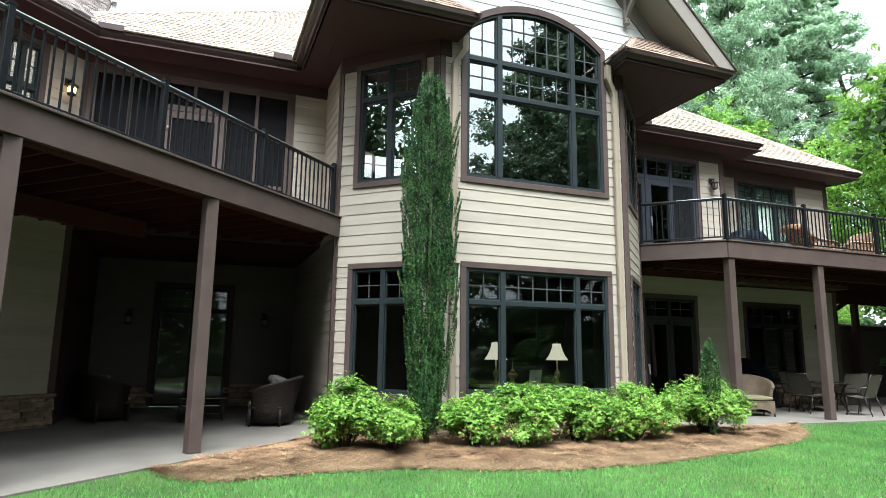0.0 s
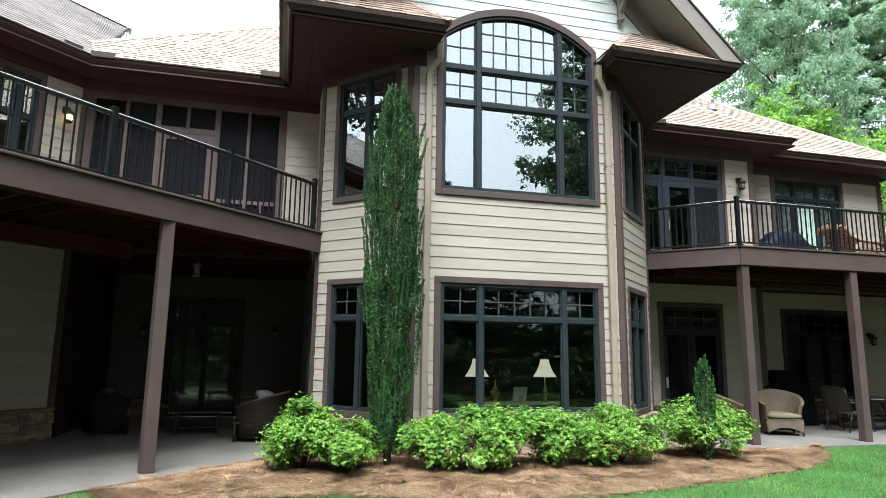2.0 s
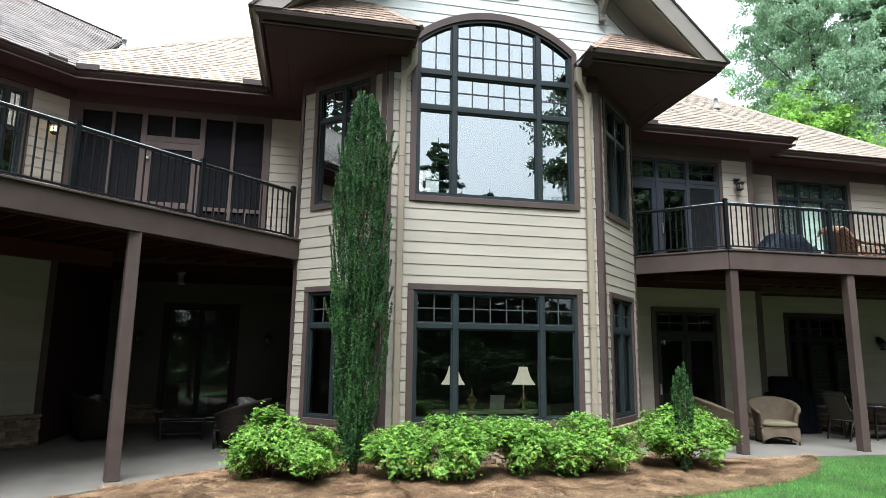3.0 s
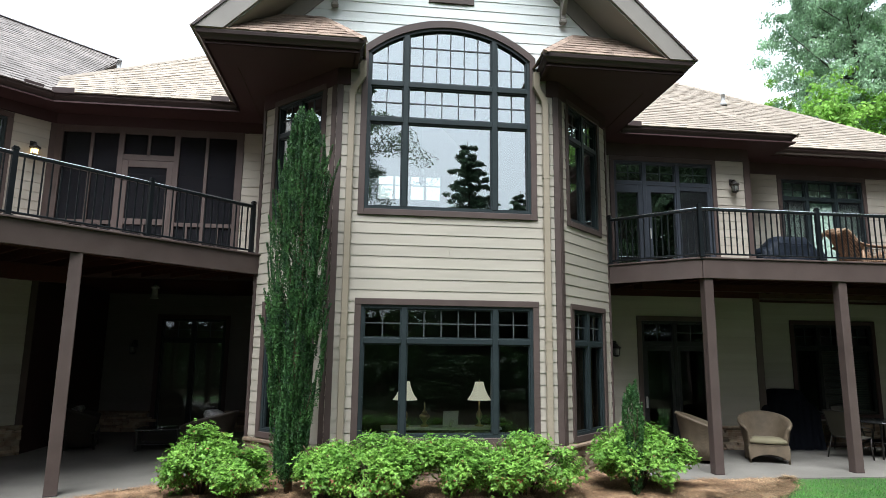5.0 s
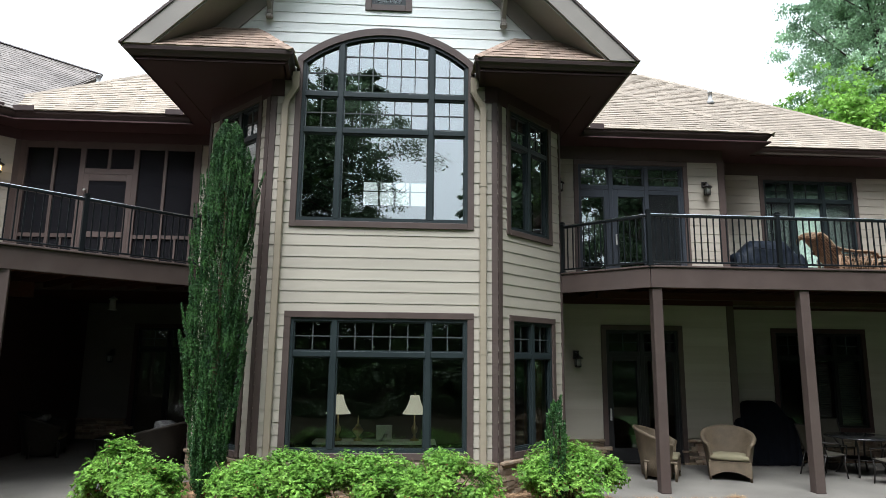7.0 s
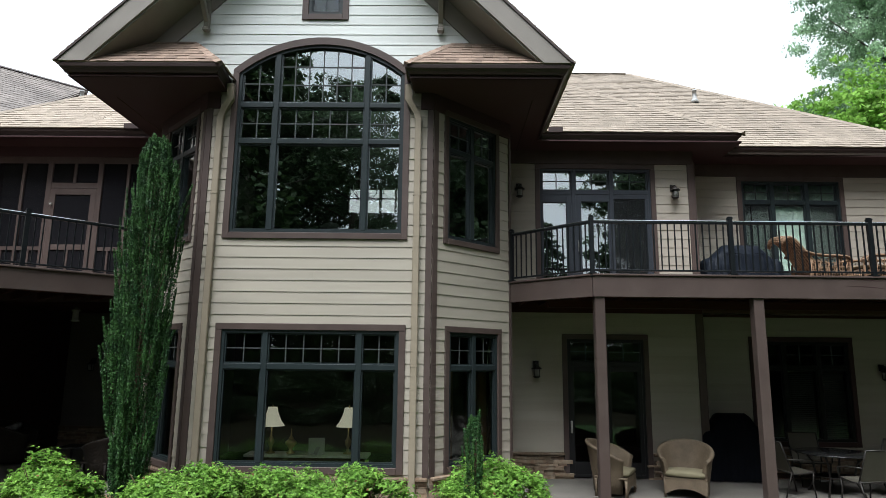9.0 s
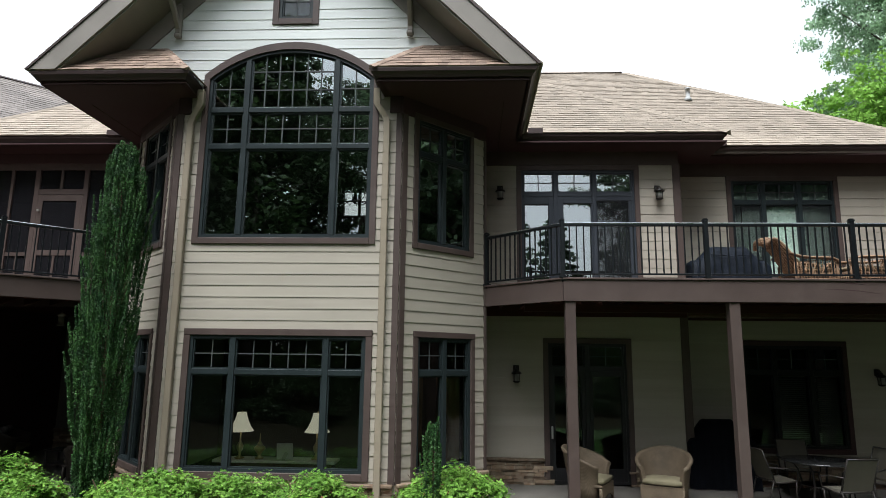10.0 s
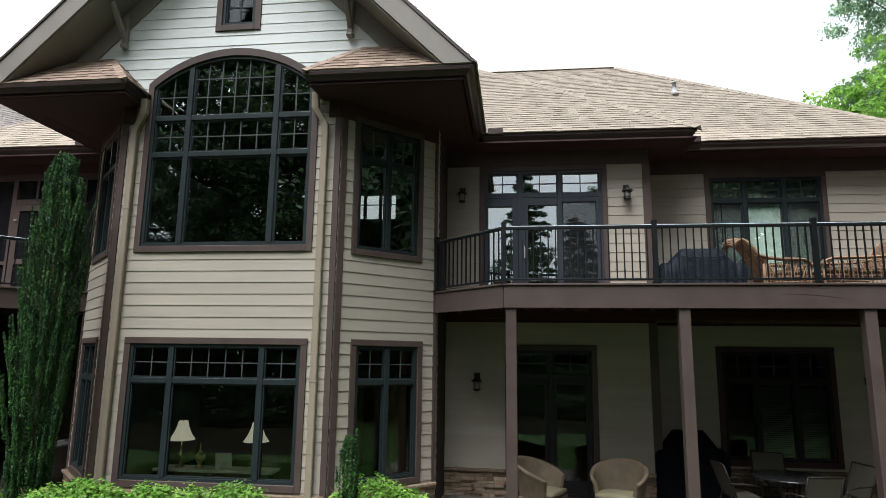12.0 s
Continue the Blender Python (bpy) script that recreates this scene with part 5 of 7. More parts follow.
def columnar(label, x, y, h, r, seed, plumes, per, core, leaf=0.04, z=-0.05, side_shoots=()):
    """A narrow upright holly: steep plumes of small leaves round a shaded core, bare at the foot, with free shoots at the top."""
    rs = np.random.RandomState(seed)
    root = thing("columnar_shrub", label, "shrub", m=pose(x, y, z))
    fat = lambda q: np.interp(q, (0.0, 0.05, 0.14, 0.27, 0.40, 0.50, 0.75, 0.87, 0.93, 0.97, 1.0), (0.30, 0.55, 0.76, 0.92, 1.04, 1.0, 0.93, 0.74, 0.46, 0.26, 0.08))
    bm = bmesh.new()
    cs, nrm = [], []

    def plume(foot, tip, wide, count):
        t = rs.uniform(0, 1, count) ** 0.8
        ang = rs.uniform(0, 6.28, count)
        c = foot[None] + (tip - foot)[None] * t[:, None]
        o = np.stack([np.cos(ang), np.sin(ang), rs.uniform(-0.1, 0.9, count)], 1)
        cs.append(c + o * (wide * (1 - 0.72 * t) * rs.uniform(0.35, 1.0, count))[:, None])
        nrm.append(unit(o + np.array([0, 0, 0.25])))

    for k in range(plumes):
        q = rs.uniform(0.02, 0.955)
        a = rs.uniform(0, 6.28)
        lobe = 1 + 0.13 * math.sin(3 * a + 9 * q) + 0.11 * math.sin(5 * a - 14 * q)
        rb = r * fat(q) * lobe * rs.uniform(0.30, 1.0) ** 0.42
        ln = rs.uniform(0.34, 0.95) * (0.55 + 0.45 * min(1.0, h / 4))
        top = min(q * h + ln, h * rs.uniform(0.965, 1.0))
        rt = min(rb * rs.uniform(0.92, 1.16), r * fat(top / h) * 1.22 + 0.03)
        foot = np.array([rb * 0.86 * math.cos(a), rb * 0.86 * math.sin(a), q * h])
        tip = np.array([rt * math.cos(a), rt * math.sin(a), top])
        plume(foot, tip, rs.uniform(0.030, 0.052) * min(1.0, 0.5 + h / 8), int(per * (0.5 + ln)))
        if k % 11 == 0:
            tube(bm, [(0, 0, q * h * 0.8), Vector(foot * np.array([0.6, 0.6, 0.97])), Vector(tip)], [0.009, 0.006, 0.002], 4)
    for a, r0, r1, z0, z1 in side_shoots:
        foot, tip = np.array([r0 * math.cos(a), r0 * math.sin(a), z0]), np.array([r1 * math.cos(a), r1 * math.sin(a), z1])
        plume(foot, tip, 0.055, int(per * 1.6))
        tube(bm, [Vector(foot), Vector(tip)], [0.008, 0.002], 4)
    tube(bm, [(0, 0, -0.02), (0.02, 0.01, h * 0.4), (0, 0, h * 0.85)], [0.055 * r / 0.4, 0.04 * r / 0.4, 0.012], 7)
    part("branchwork", bm, STEM, root)
    q, a = rs.uniform(0.04, 0.93, core), rs.uniform(0, 6.28, core)
    rr = r * fat(q) * 0.66 * np.sqrt(rs.uniform(0, 1, core))
    cs.append(np.stack([rr * np.cos(a), rr * np.sin(a), q * h], 1))
    nrm.append(unit(rs.normal(size=(core, 3)) + np.array([0, 0, 0.3])))
    c, nr = np.concatenate(cs), np.concatenate(nrm)
    d, w = leaf_frame(rs, nr, leaf, leaf * 0.52, -0.8)
    quads("leaves", c, d, w, HOLLY, root)
    return root


columnar("tall narrow dark green holly beside the bay", 3.22, 8.90, 5.85, 0.43, 21, 500, 215, 20000, 0.032,
         side_shoots=((0.2, 0.30, 0.56, 4.2, 5.05), (0.5, 0.30, 0.52, 3.9, 4.75), (-0.3, 0.28, 0.46, 4.5, 5.2), (3.3, 0.34, 0.52, 2.0, 2.55), (0.0, 0.32, 0.50, 2.3, 2.75), (2.4, 0.1, 0.16, 5.3, 5.86), (0.9, 0.1, 0.2, 5.2, 5.75)))
columnar("small narrow upright holly in the shrub bed", 8.20, 8.45, 1.62, 0.15, 22, 42, 110, 1300, 0.036, side_shoots=((0.4, 0.05, 0.08, 1.25, 1.68), (2.8, 0.06, 0.12, 1.0, 1.42)))


# ---- trees ----
def tree_mesh(h, crown_r, crown_base, seed, n, leaf, material, trunk_r, conifer=False, lean=0.0, dense=False):
    """A tree at the origin: tapered trunk with limbs, and a crown of leaf clumps with gaps."""
    rs = np.random.RandomState(seed)
    bm = bmesh.new()
    bend = [(lean * (q ** 1.3) * h + 0.25 * math.sin(q * 4 + seed), 0.2 * math.sin(q * 3 + seed * 2), q * h * 0.97) for q in (0, 0.2, 0.4, 0.6, 0.8, 1.0)]
    tube(bm, bend, [trunk_r * f for f in (1.25, 0.9, 0.72, 0.5, 0.28, 0.06)], 9)
    pt = lambda q: Vector([float(np.interp(q, (0, 0.2, 0.4, 0.6, 0.8, 1.0), [b[i] for b in bend])) for i in range(3)])
    cen, size = [], []
    limbs = (120 if dense else 46) if conifer else (44 if dense else 24)
    for k in range(limbs):
        q = crown_base + (0.97 - crown_base) * (k + rs.uniform(0, 0.8)) / limbs
        rel = (q - crown_base) / (1 - crown_base)
        reach = crown_r * ((1 - rel) ** 0.8 * 1.0 + 0.08 if conifer else math.sin(math.pi * min(1, 0.18 + 0.80 * rel)) ** 0.7) * (rs.uniform(0.82, 1.05) if dense and conifer else rs.uniform(0.6, 1.1))
        a = k * 2.4 + rs.uniform(-0.5, 0.5)
        rise = (0.05 if conifer else rs.uniform(0.15, 0.65)) * reach
        p0 = pt(q)
        p1 = p0 + Vector((math.cos(a) * reach * 0.5, math.sin(a) * reach * 0.5, rise * 0.5))
        p2 = p0 + Vector((math.cos(a) * reach, math.sin(a) * reach, rise - (0.12 * reach if conifer else 0)))
        r0 = trunk_r * 0.30 * (1 - 0.7 * rel)
        tube(bm, [p0, p1, p2], [r0, r0 * 0.6, r0 * 0.15], 5)
        if dense and not conifer:  # flat sprays of leaves on side twigs, with gaps between them
            out_ = Vector((math.cos(a), math.sin(a), 0.1))
            across = Vector((-math.sin(a), math.cos(a), 0))
            for f in (0.3, 0.45, 0.6, 0.74, 0.86, 0.97, 1.06):
                for side in (-1, 0, 1):
                    spread = side * reach * 0.30 * (1.15 - f) + rs.normal() * 0.22
                    c = p0.lerp(p2, f) + across * spread * 1.4 + out_ * rs.normal() * 0.2 + Vector((0, 0, rs.normal() * 0.35))
                    cen.append(c)
                    size.append(rs.uniform(0.38, 0.78) * (0.6 + 0.1 * reach))
            continue
        for f in (0.35, 0.55, 0.75, 0.95, 1.05) if not conifer else (0.3, 0.5, 0.7, 0.9, 1.02):
            for _ in range((3 if dense else 2) if not conifer else 1):
                c = p0.lerp(p2, f) + Vector(rs.normal(size=3)) * (0.16 if conifer else 0.30) * reach * 0.5
                cen.append(c)
                size.append(reach * (0.16 if conifer else 0.20) * (0.95 if dense else 1) * (0.75 if dense and conifer else 1) + 0.16)
    cen, size = np.array([list(c) for c in cen]), np.array(size)
    idx = rs.randint(0, len(cen), n)
    off = unit(rs.normal(size=(n, 3))) * (rs.uniform(0, 1, (n, 1)) ** 0.5) * np.array([1.0, 1.0, 0.45 if conifer else 0.42 if dense else 0.62])
    c = cen[idx] + off * size[idx][:, None]
    nr = unit(off * 0.5 + np.array([0, 0, 0.9]) + rs.normal(size=(n, 3)) * 0.5)
    d, w = leaf_frame(rs, nr, leaf, leaf * (0.32 if conifer else 0.62), 0.25)
    v = np.empty((n, 4, 3))
    v[:, 0], v[:, 1], v[:, 2], v[:, 3] = c - d, c + w, c + d, c - w
    me = bpy.data.meshes.new("crown")
    me.from_pydata(v.reshape(-1, 3).tolist(), [], np.arange(4 * n).reshape(n, 4).tolist())
    me.materials.append(material)
    tm = bpy.data.meshes.new("trunk")
    bm.to_mesh(tm)
    bm.free()
    tm.materials.append(BARK)
    return tm, me


FOLIAGE = surf("woodland_leaf", (0.100, 0.190, 0.085), 0.55, 0.25, 0.4, 0.0, 30, island=0.45, tint=(0.15, 0.26, 0.11), leaf=0.5)
MAPLE = surf("bright_maple_leaf", (0.22, 0.42, 0.075), 0.5, 0.25, 0.4, 0.0, 30, island=0.4, tint=(0.34, 0.55, 0.12), leaf=0.55)
# haze and back light are put into this pale leaf colour
BLUELEAF = surf("haze_toned_leaf", (0.245, 0.385, 0.235), 0.5, 0.3, 0.35, 0.0, 30, island=0.4, tint=(0.38, 0.53, 0.34), leaf=0.6)
SPRUCE = surf("spruce_foliage", (0.075, 0.13, 0.075), 0.6, 0.25, 0.4, 0.0, 30, island=0.6, tint=(0.12, 0.19, 0.11), leaf=0.2)
EDGEWOOD = surf("wood_edge_leaf", (0.068, 0.112, 0.060), 0.55, 0.3, 0.4, 0.0, 30, island=0.45, tint=(0.105, 0.165, 0.085), leaf=0.3)
# undergrowth and forest leaves darkened: the woods' shaded side is in their colour
MIDWOOD = surf("undergrowth_leaf", (0.055, 0.115, 0.034), 0.55, 0.35, 0.3, 0.0, 30, island=0.5, tint=(0.10, 0.19, 0.055), leaf=0.35)
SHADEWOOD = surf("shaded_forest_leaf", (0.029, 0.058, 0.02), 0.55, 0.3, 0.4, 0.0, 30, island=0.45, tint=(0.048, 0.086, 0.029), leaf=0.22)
TREES = {
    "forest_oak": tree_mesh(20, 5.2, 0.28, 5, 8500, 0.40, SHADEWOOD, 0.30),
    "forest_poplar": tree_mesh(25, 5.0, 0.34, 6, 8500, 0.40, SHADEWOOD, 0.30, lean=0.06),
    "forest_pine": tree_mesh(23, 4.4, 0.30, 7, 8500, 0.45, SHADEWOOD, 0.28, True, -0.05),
    "shade_oak": tree_mesh(20, 5.2, 0.20, 15, 20000, 0.42, EDGEWOOD, 0.30, dense=True),
    "edge_oak": tree_mesh(20, 5.2, 0.20, 25, 46000, 0.24, EDGEWOOD, 0.30, dense=True),
    "edge_poplar": tree_mesh(25, 5.0, 0.34, 16, 42000, 0.19, EDGEWOOD, 0.30, lean=0.06),
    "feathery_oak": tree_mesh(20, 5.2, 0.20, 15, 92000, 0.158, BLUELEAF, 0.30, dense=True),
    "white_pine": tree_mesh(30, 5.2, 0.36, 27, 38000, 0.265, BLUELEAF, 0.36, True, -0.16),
    "spruce": tree_mesh(16, 4.0, 0.05, 18, 46000, 0.27, SPRUCE, 0.22, True, dense=True),
    "maple": tree_mesh(11, 4.2, 0.16, 19, 36000, 0.175, MAPLE, 0.20, dense=True),
}
TREE_LABELS = {
    "forest_oak": ("tall forest tree with a gappy dark crown", "tree"), "forest_poplar": ("tall leaning forest tree with a dark crown", "tree"), "forest_pine": ("tall dark forest pine", "pine tree"),
    "shade_oak": ("unseen tall tree with a dense dark crown, added to block light", "tree"), "edge_oak": ("tall dark broadleaf tree at the wood's edge", "tree"), "edge_poplar": ("tall leaning dark tree at the wood's edge", "tree"),
    "feathery_oak": ("tall tree with feathery sprays, haze in its blue-green leaf colour", "tree"), "white_pine": ("tall leaning pine with a bare lower trunk and airy crown", "pine tree"),
    "spruce": ("pointed dark green conifer on the lawn edge", "conifer tree"), "maple": ("bright yellow-green young maple", "maple tree"),
}


def ground_z(x, y):
    dx, dy = x - 5, y - 5
    far = max(0.0, math.hypot(dx, dy) - 26)
    return -0.15 + (2.2 * noise.noise((dx * 0.012, dy * 0.012, 3)) + 0.02 * far) * min(1, far / 30)


def plant(kind, x, y, s=1.0, turn=0.0, tall=1.0):
    root = thing("tree", *TREE_LABELS[kind], group="woodland trees", m=pose(x, y, ground_z(x, y), 0, 0, turn))
    for nm, me in zip(("trunk", "crown"), TREES[kind]):
        ob = new(nm, me)
        ob.parent = root
        ob.scale = (s, s, s * tall)
    return root


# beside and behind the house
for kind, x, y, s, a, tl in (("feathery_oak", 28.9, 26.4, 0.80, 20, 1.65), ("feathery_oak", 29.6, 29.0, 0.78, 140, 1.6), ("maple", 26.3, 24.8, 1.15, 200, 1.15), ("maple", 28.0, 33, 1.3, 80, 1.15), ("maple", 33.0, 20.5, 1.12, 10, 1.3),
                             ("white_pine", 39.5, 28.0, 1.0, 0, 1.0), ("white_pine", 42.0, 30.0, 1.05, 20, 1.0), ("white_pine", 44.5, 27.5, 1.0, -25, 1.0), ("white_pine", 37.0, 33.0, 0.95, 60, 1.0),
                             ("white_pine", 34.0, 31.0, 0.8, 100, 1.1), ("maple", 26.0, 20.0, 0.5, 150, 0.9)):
    plant(kind, x, y, s, a, tl)
# across the lawn, behind the camera's way: a gap in the wood at x 6 to 18, with one conifer in it
# shade_oaks: unseen trees, added to cut right-hand sky light and darken reflections
for kind, x, y, s, a, tl in (("spruce", 11.0, -22.5, 1.0, 0, 1.12), ("spruce", 15.2, -23.0, 0.9, 70, 1.0), ("shade_oak", 31.5, 8.5, 1.2, 90, 1.1), ("shade_oak", 33.0, 0.0, 1.2, 210, 1.15), ("shade_oak", 25.5, 2.5, 1.1, 45, 1.2), ("shade_oak", 23.8, -6.0, 1.15, 80, 1.15), ("shade_oak", 29.0, -5.0, 1.2, 300, 1.1), ("edge_oak", 20.8, -13.0, 1.05, 15, 1.15), ("shade_oak", 27.0, 10.0, 1.05, 160, 1.1), ("shade_oak", 34, 4, 1.25, 33, 1.1), ("forest_oak", 33.5, 13, 1.2, 150, 1.1), ("forest_oak", 35, -5, 1.3, 80, 1.1),
                             ("forest_poplar", 38, 10, 1.2, 130, 1.1), ("forest_oak", 32, -13, 1.2, 200, 1.1), ("forest_oak", -5.0, -17.5, 1.1, 77, 1.0), ("edge_oak", -12.0, -19.0, 1.2, 10, 1.1),
                             ("edge_oak", 25.0, -22, 1.0, 40, 1.05), ("forest_poplar", 31.0, -24, 1.05, 130, 1.0), ("forest_oak", 38.0, -20, 1.1, 220, 1.05)):
    plant(kind, x, y, s, a, tl)
for kind, x, y, s, a, tl in (("edge_poplar", 0.5, -23, 1.05, 15, 0.9), ("edge_oak", -5.5, -22, 1.25, 60, 1.08), ("forest_pine", -10.5, -21, 1.2, 120, 1.1), ("forest_oak", -16.5, -19, 1.3, 180, 1.1),
                             ("forest_poplar", -23, -16, 1.2, 260, 1.0), ("forest_oak", -29.0, -9, 1.3, 310, 1.1), ("forest_oak", -31, 1, 1.3, 30, 1.1), ("forest_oak", -28, 12, 1.3, 130, 1.1),
                             ("forest_oak", 47, 12, 1.2, 200, 1.0)):
    plant(kind, x, y, s, a, tl)
for kind, x, y, s, a, tl in (("edge_oak", -10.0, -28, 1.3, 25, 1.1), ("edge_oak", -2.5, -29, 1.2, 95, 1.0), ("forest_pine", -21, -27, 1.4, 5, 1.1), ("forest_oak", -31, -19, 1.4, 70, 1.1),
                             ("forest_oak", 29, -32, 1.3, 155, 1.1), ("forest_poplar", 38, -31, 1.3, 250, 1.1),
                             ("forest_oak", 43, -5, 1.1, 20, 1.0)):
    plant(kind, x, y, s, a, tl)


def understorey(name, label, pts, depth, height, n, seed, leaf=0.45, material=None):
    """A belt of undergrowth along pts: rounded bushes of leaves heaped on one another under a ragged top, with dark gaps."""
    rs = np.random.RandomState(seed)
    P = np.array(pts, float)
    seg = np.linalg.norm(np.diff(P, axis=0), axis=1)
    cum = np.concatenate([[0], np.cumsum(seg)])
    many = max(60, n // 110)
    t = rs.uniform(0, cum[-1], many)
    bx, by = np.interp(t, cum, P[:, 0]), np.interp(t, cum, P[:, 1])
    top = height * (0.62 + 0.22 * np.sin(t * 0.35 + seed) + 0.16 * np.sin(t * 0.93 + 2 * seed) + 0.10 * np.sin(t * 2.3))
    bz = top * rs.uniform(0, 1, many) ** 0.8
    size = rs.uniform(0.55, 1.25, many) * (0.35 + 0.085 * height)
    g = np.array([ground_z(a, b) for a, b in zip(bx, by)])
    cen = np.stack([bx + rs.normal(size=many) * depth * 0.4, by + rs.normal(size=many) * depth * 0.4, bz + g], 1)
    k = rs.randint(0, many, n)
    u = unit(rs.normal(size=(n, 3)) + np.array([0, 0, 0.45]))
    c = cen[k] + u * (size[k] * rs.uniform(0.72, 1.05, n))[:, None] * np.array([1, 1, 0.7])
    c[:, 2] = np.maximum(c[:, 2], g[k] + 0.03)
    nr = unit(u * 0.9 + rs.normal(size=(n, 3)) * 0.6 + np.array([0, 0, 0.5]))
    d, w = leaf_frame(rs, nr, leaf, leaf * 0.6, 0.2)
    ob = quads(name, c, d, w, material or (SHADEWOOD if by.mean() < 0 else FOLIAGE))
    return tagged(ob, label, "undergrowth", kind="stuff")


understorey("undergrowth", "belt of green undergrowth across the lawn", [(-34, 8), (-32, -8), (-22, -20), (-8, -27), (8, -32), (22, -30), (38, -25), (50, -8), (52, 14)], 3.5, 9.5, 28000, 3, 0.55)
understorey("undergrowth", "green undergrowth on the bank beside the house", [(24, 15), (32, 21), (44, 24)], 2.5, 4.2, 9000, 5, 0.3)

understorey("undergrowth", "thick green undergrowth before the wood", [(-24, -15), (-10, -20), (4, -24), (16, -24), (34, -19)], 2.2, 9.0, 52000, 12, 0.48, MIDWOOD)
understorey("undergrowth", "tall dark undergrowth beyond the far lawn", [(28, -17), (35, -7), (36, 5), (35, 12), (40, 18)], 2.2, 17.0, 45000, 14, 0.56)
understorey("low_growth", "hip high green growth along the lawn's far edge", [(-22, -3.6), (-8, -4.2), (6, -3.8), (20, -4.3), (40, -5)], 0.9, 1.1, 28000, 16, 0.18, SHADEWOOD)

# bushes out of view, added to darken the slanted window and the patio
understorey("undergrowth", "unseen dark bushes past the far patio, added to dim the reflection", [(24, 11.5), (25, 6), (27, -6)], 1.0, 4.5, 14000, 21, 0.28, SHADEWOOD)

# dark floor and low growth across the lawn, behind the camera's way
# the floor is unseen, added to dim the lawn's reflection and bounce
LITTER = surf("added_dark_litter", (0.024, 0.022, 0.014), 1.0, 0.4, 0.6, 0.9, 30, spec=0.02, stain=(0.019, 0.032, 0.01), stain_amount=0.7, stain_scale=0.3)
bm = bmesh.new()
cols_ = []
for i in range(61):
    x = -34 + 90 * i / 60
    edge = 2.0 + 0.5 * math.sin(x * 0.35) + 0.3 * math.sin(x * 0.9 + 1)
    cols_.append([bm.verts.new((x, edge + (-34 - edge) * (j / 14) ** 1.2, ground_z(x, edge + (-34 - edge) * (j / 14) ** 1.2) + 0.07)) for j in range(15)])
for a, b in zip(cols_, cols_[1:]):
    for j in range(14):
        bm.faces.new((a[j], b[j], b[j + 1], a[j + 1]))
tagged(part("woodland_floor", bm, LITTER), "unseen sheet of dark litter, added to dim the reflected lawn", "ground", kind="structure")
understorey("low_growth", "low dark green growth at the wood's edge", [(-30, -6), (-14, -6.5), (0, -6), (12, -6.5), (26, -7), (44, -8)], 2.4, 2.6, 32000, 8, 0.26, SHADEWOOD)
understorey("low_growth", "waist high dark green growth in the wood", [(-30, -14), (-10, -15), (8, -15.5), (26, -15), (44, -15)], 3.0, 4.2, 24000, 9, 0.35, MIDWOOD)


# ---- furniture and fittings ----
def woven(name, col, scale=70.0, rough=0.6, low=0.85, high=1.12):
    """Woven wicker: crossing strands as a relief, with light and dark strands."""
    mt = surf(name, col, rough, 0.18, 6.0, 0.0, 60)
    n, l = mt.node_tree.nodes, mt.node_tree.links
    bs = next(k for k in n if k.type == "BSDF_PRINCIPLED")
    co = next(k for k in n if k.type == "TEX_COORD")
    wa, wb, mul, bp = n.new("ShaderNodeTexWave"), n.new("ShaderNodeTexWave"), n.new("ShaderNodeMath"), n.new("ShaderNodeBump")
    wa.bands_direction, wb.bands_direction = "Z", "X"
    for k in (wa, wb):
        k.inputs["Scale"].default_value, k.inputs["Distortion"].default_value = scale * 0.3, 1.5
        l.new(co.outputs["Object"], k.inputs["Vector"])
    mul.operation = "MULTIPLY"
    l.new(wa.outputs["Fac"], mul.inputs[0])
    l.new(wb.outputs["Fac"], mul.inputs[1])
    l.new(mul.outputs[0], bp.inputs["Height"])
    gaps, weave_rng = n.new("ShaderNodeVectorMath"), n.new("ShaderNodeMapRange")
    gaps.operation = "SCALE"
    weave_rng.inputs["To Min"].default_value, weave_rng.inputs["To Max"].default_value = low, high
    l.new(mul.outputs[0], weave_rng.inputs["Value"])
    l.new(bs.inputs["Base Color"].links[0].from_socket, gaps.inputs[0])
    l.new(weave_rng.outputs[0], gaps.inputs["Scale"])
    l.new(gaps.outputs[0], bs.inputs["Base Color"])
    bp.inputs["Strength"].default_value, bp.inputs["Distance"].default_value = 0.4, 0.006
    l.new(bp.outputs[0], bs.inputs["Normal"])
    return mt


WICKER = woven("brown_wicker", (0.120, 0.090, 0.060), 110.0)
RATTAN = woven("honey_rattan", (0.140, 0.086, 0.054), 40.0, low=0.5, high=1.5)
DARKWICK = woven("espresso_wicker", (0.022, 0.017, 0.013))
CUSHION = surf("olive_tan_cushion", (0.154, 0.134, 0.083), 0.85, 0.1, 3.0, 0.3, 150)
PILLOW = surf("grey_patterned_pillow", (0.141, 0.134, 0.128), 0.9, 0.45, 14.0, 0.3, 120)
COVER = surf("navy_grill_cover", (0.0075, 0.010, 0.015), 0.6, 0.2, 4.0, 0.5, 9, spec=0.1, dist=0.03)
BLACKCOVER = surf("black_grill_cover", (0.0035, 0.004, 0.006), 0.75, 0.2, 4.0, 0.35, 14, spec=0.05, dist=0.03)
IRON = surf("dark_bronze_metal", (0.018, 0.015, 0.013), 0.45, 0.15, 6.0, 0.1, 80, spec=0.25)
SLING = surf("tan_sling_fabric", (0.062, 0.056, 0.042), 0.8, 0.08, 4.0, 0.3, 260)
TABLEGLASS = surf("dark_table_top", (0.013, 0.013, 0.013), 0.12, 0.1, 4.0, 0.0, 50, spec=0.8)
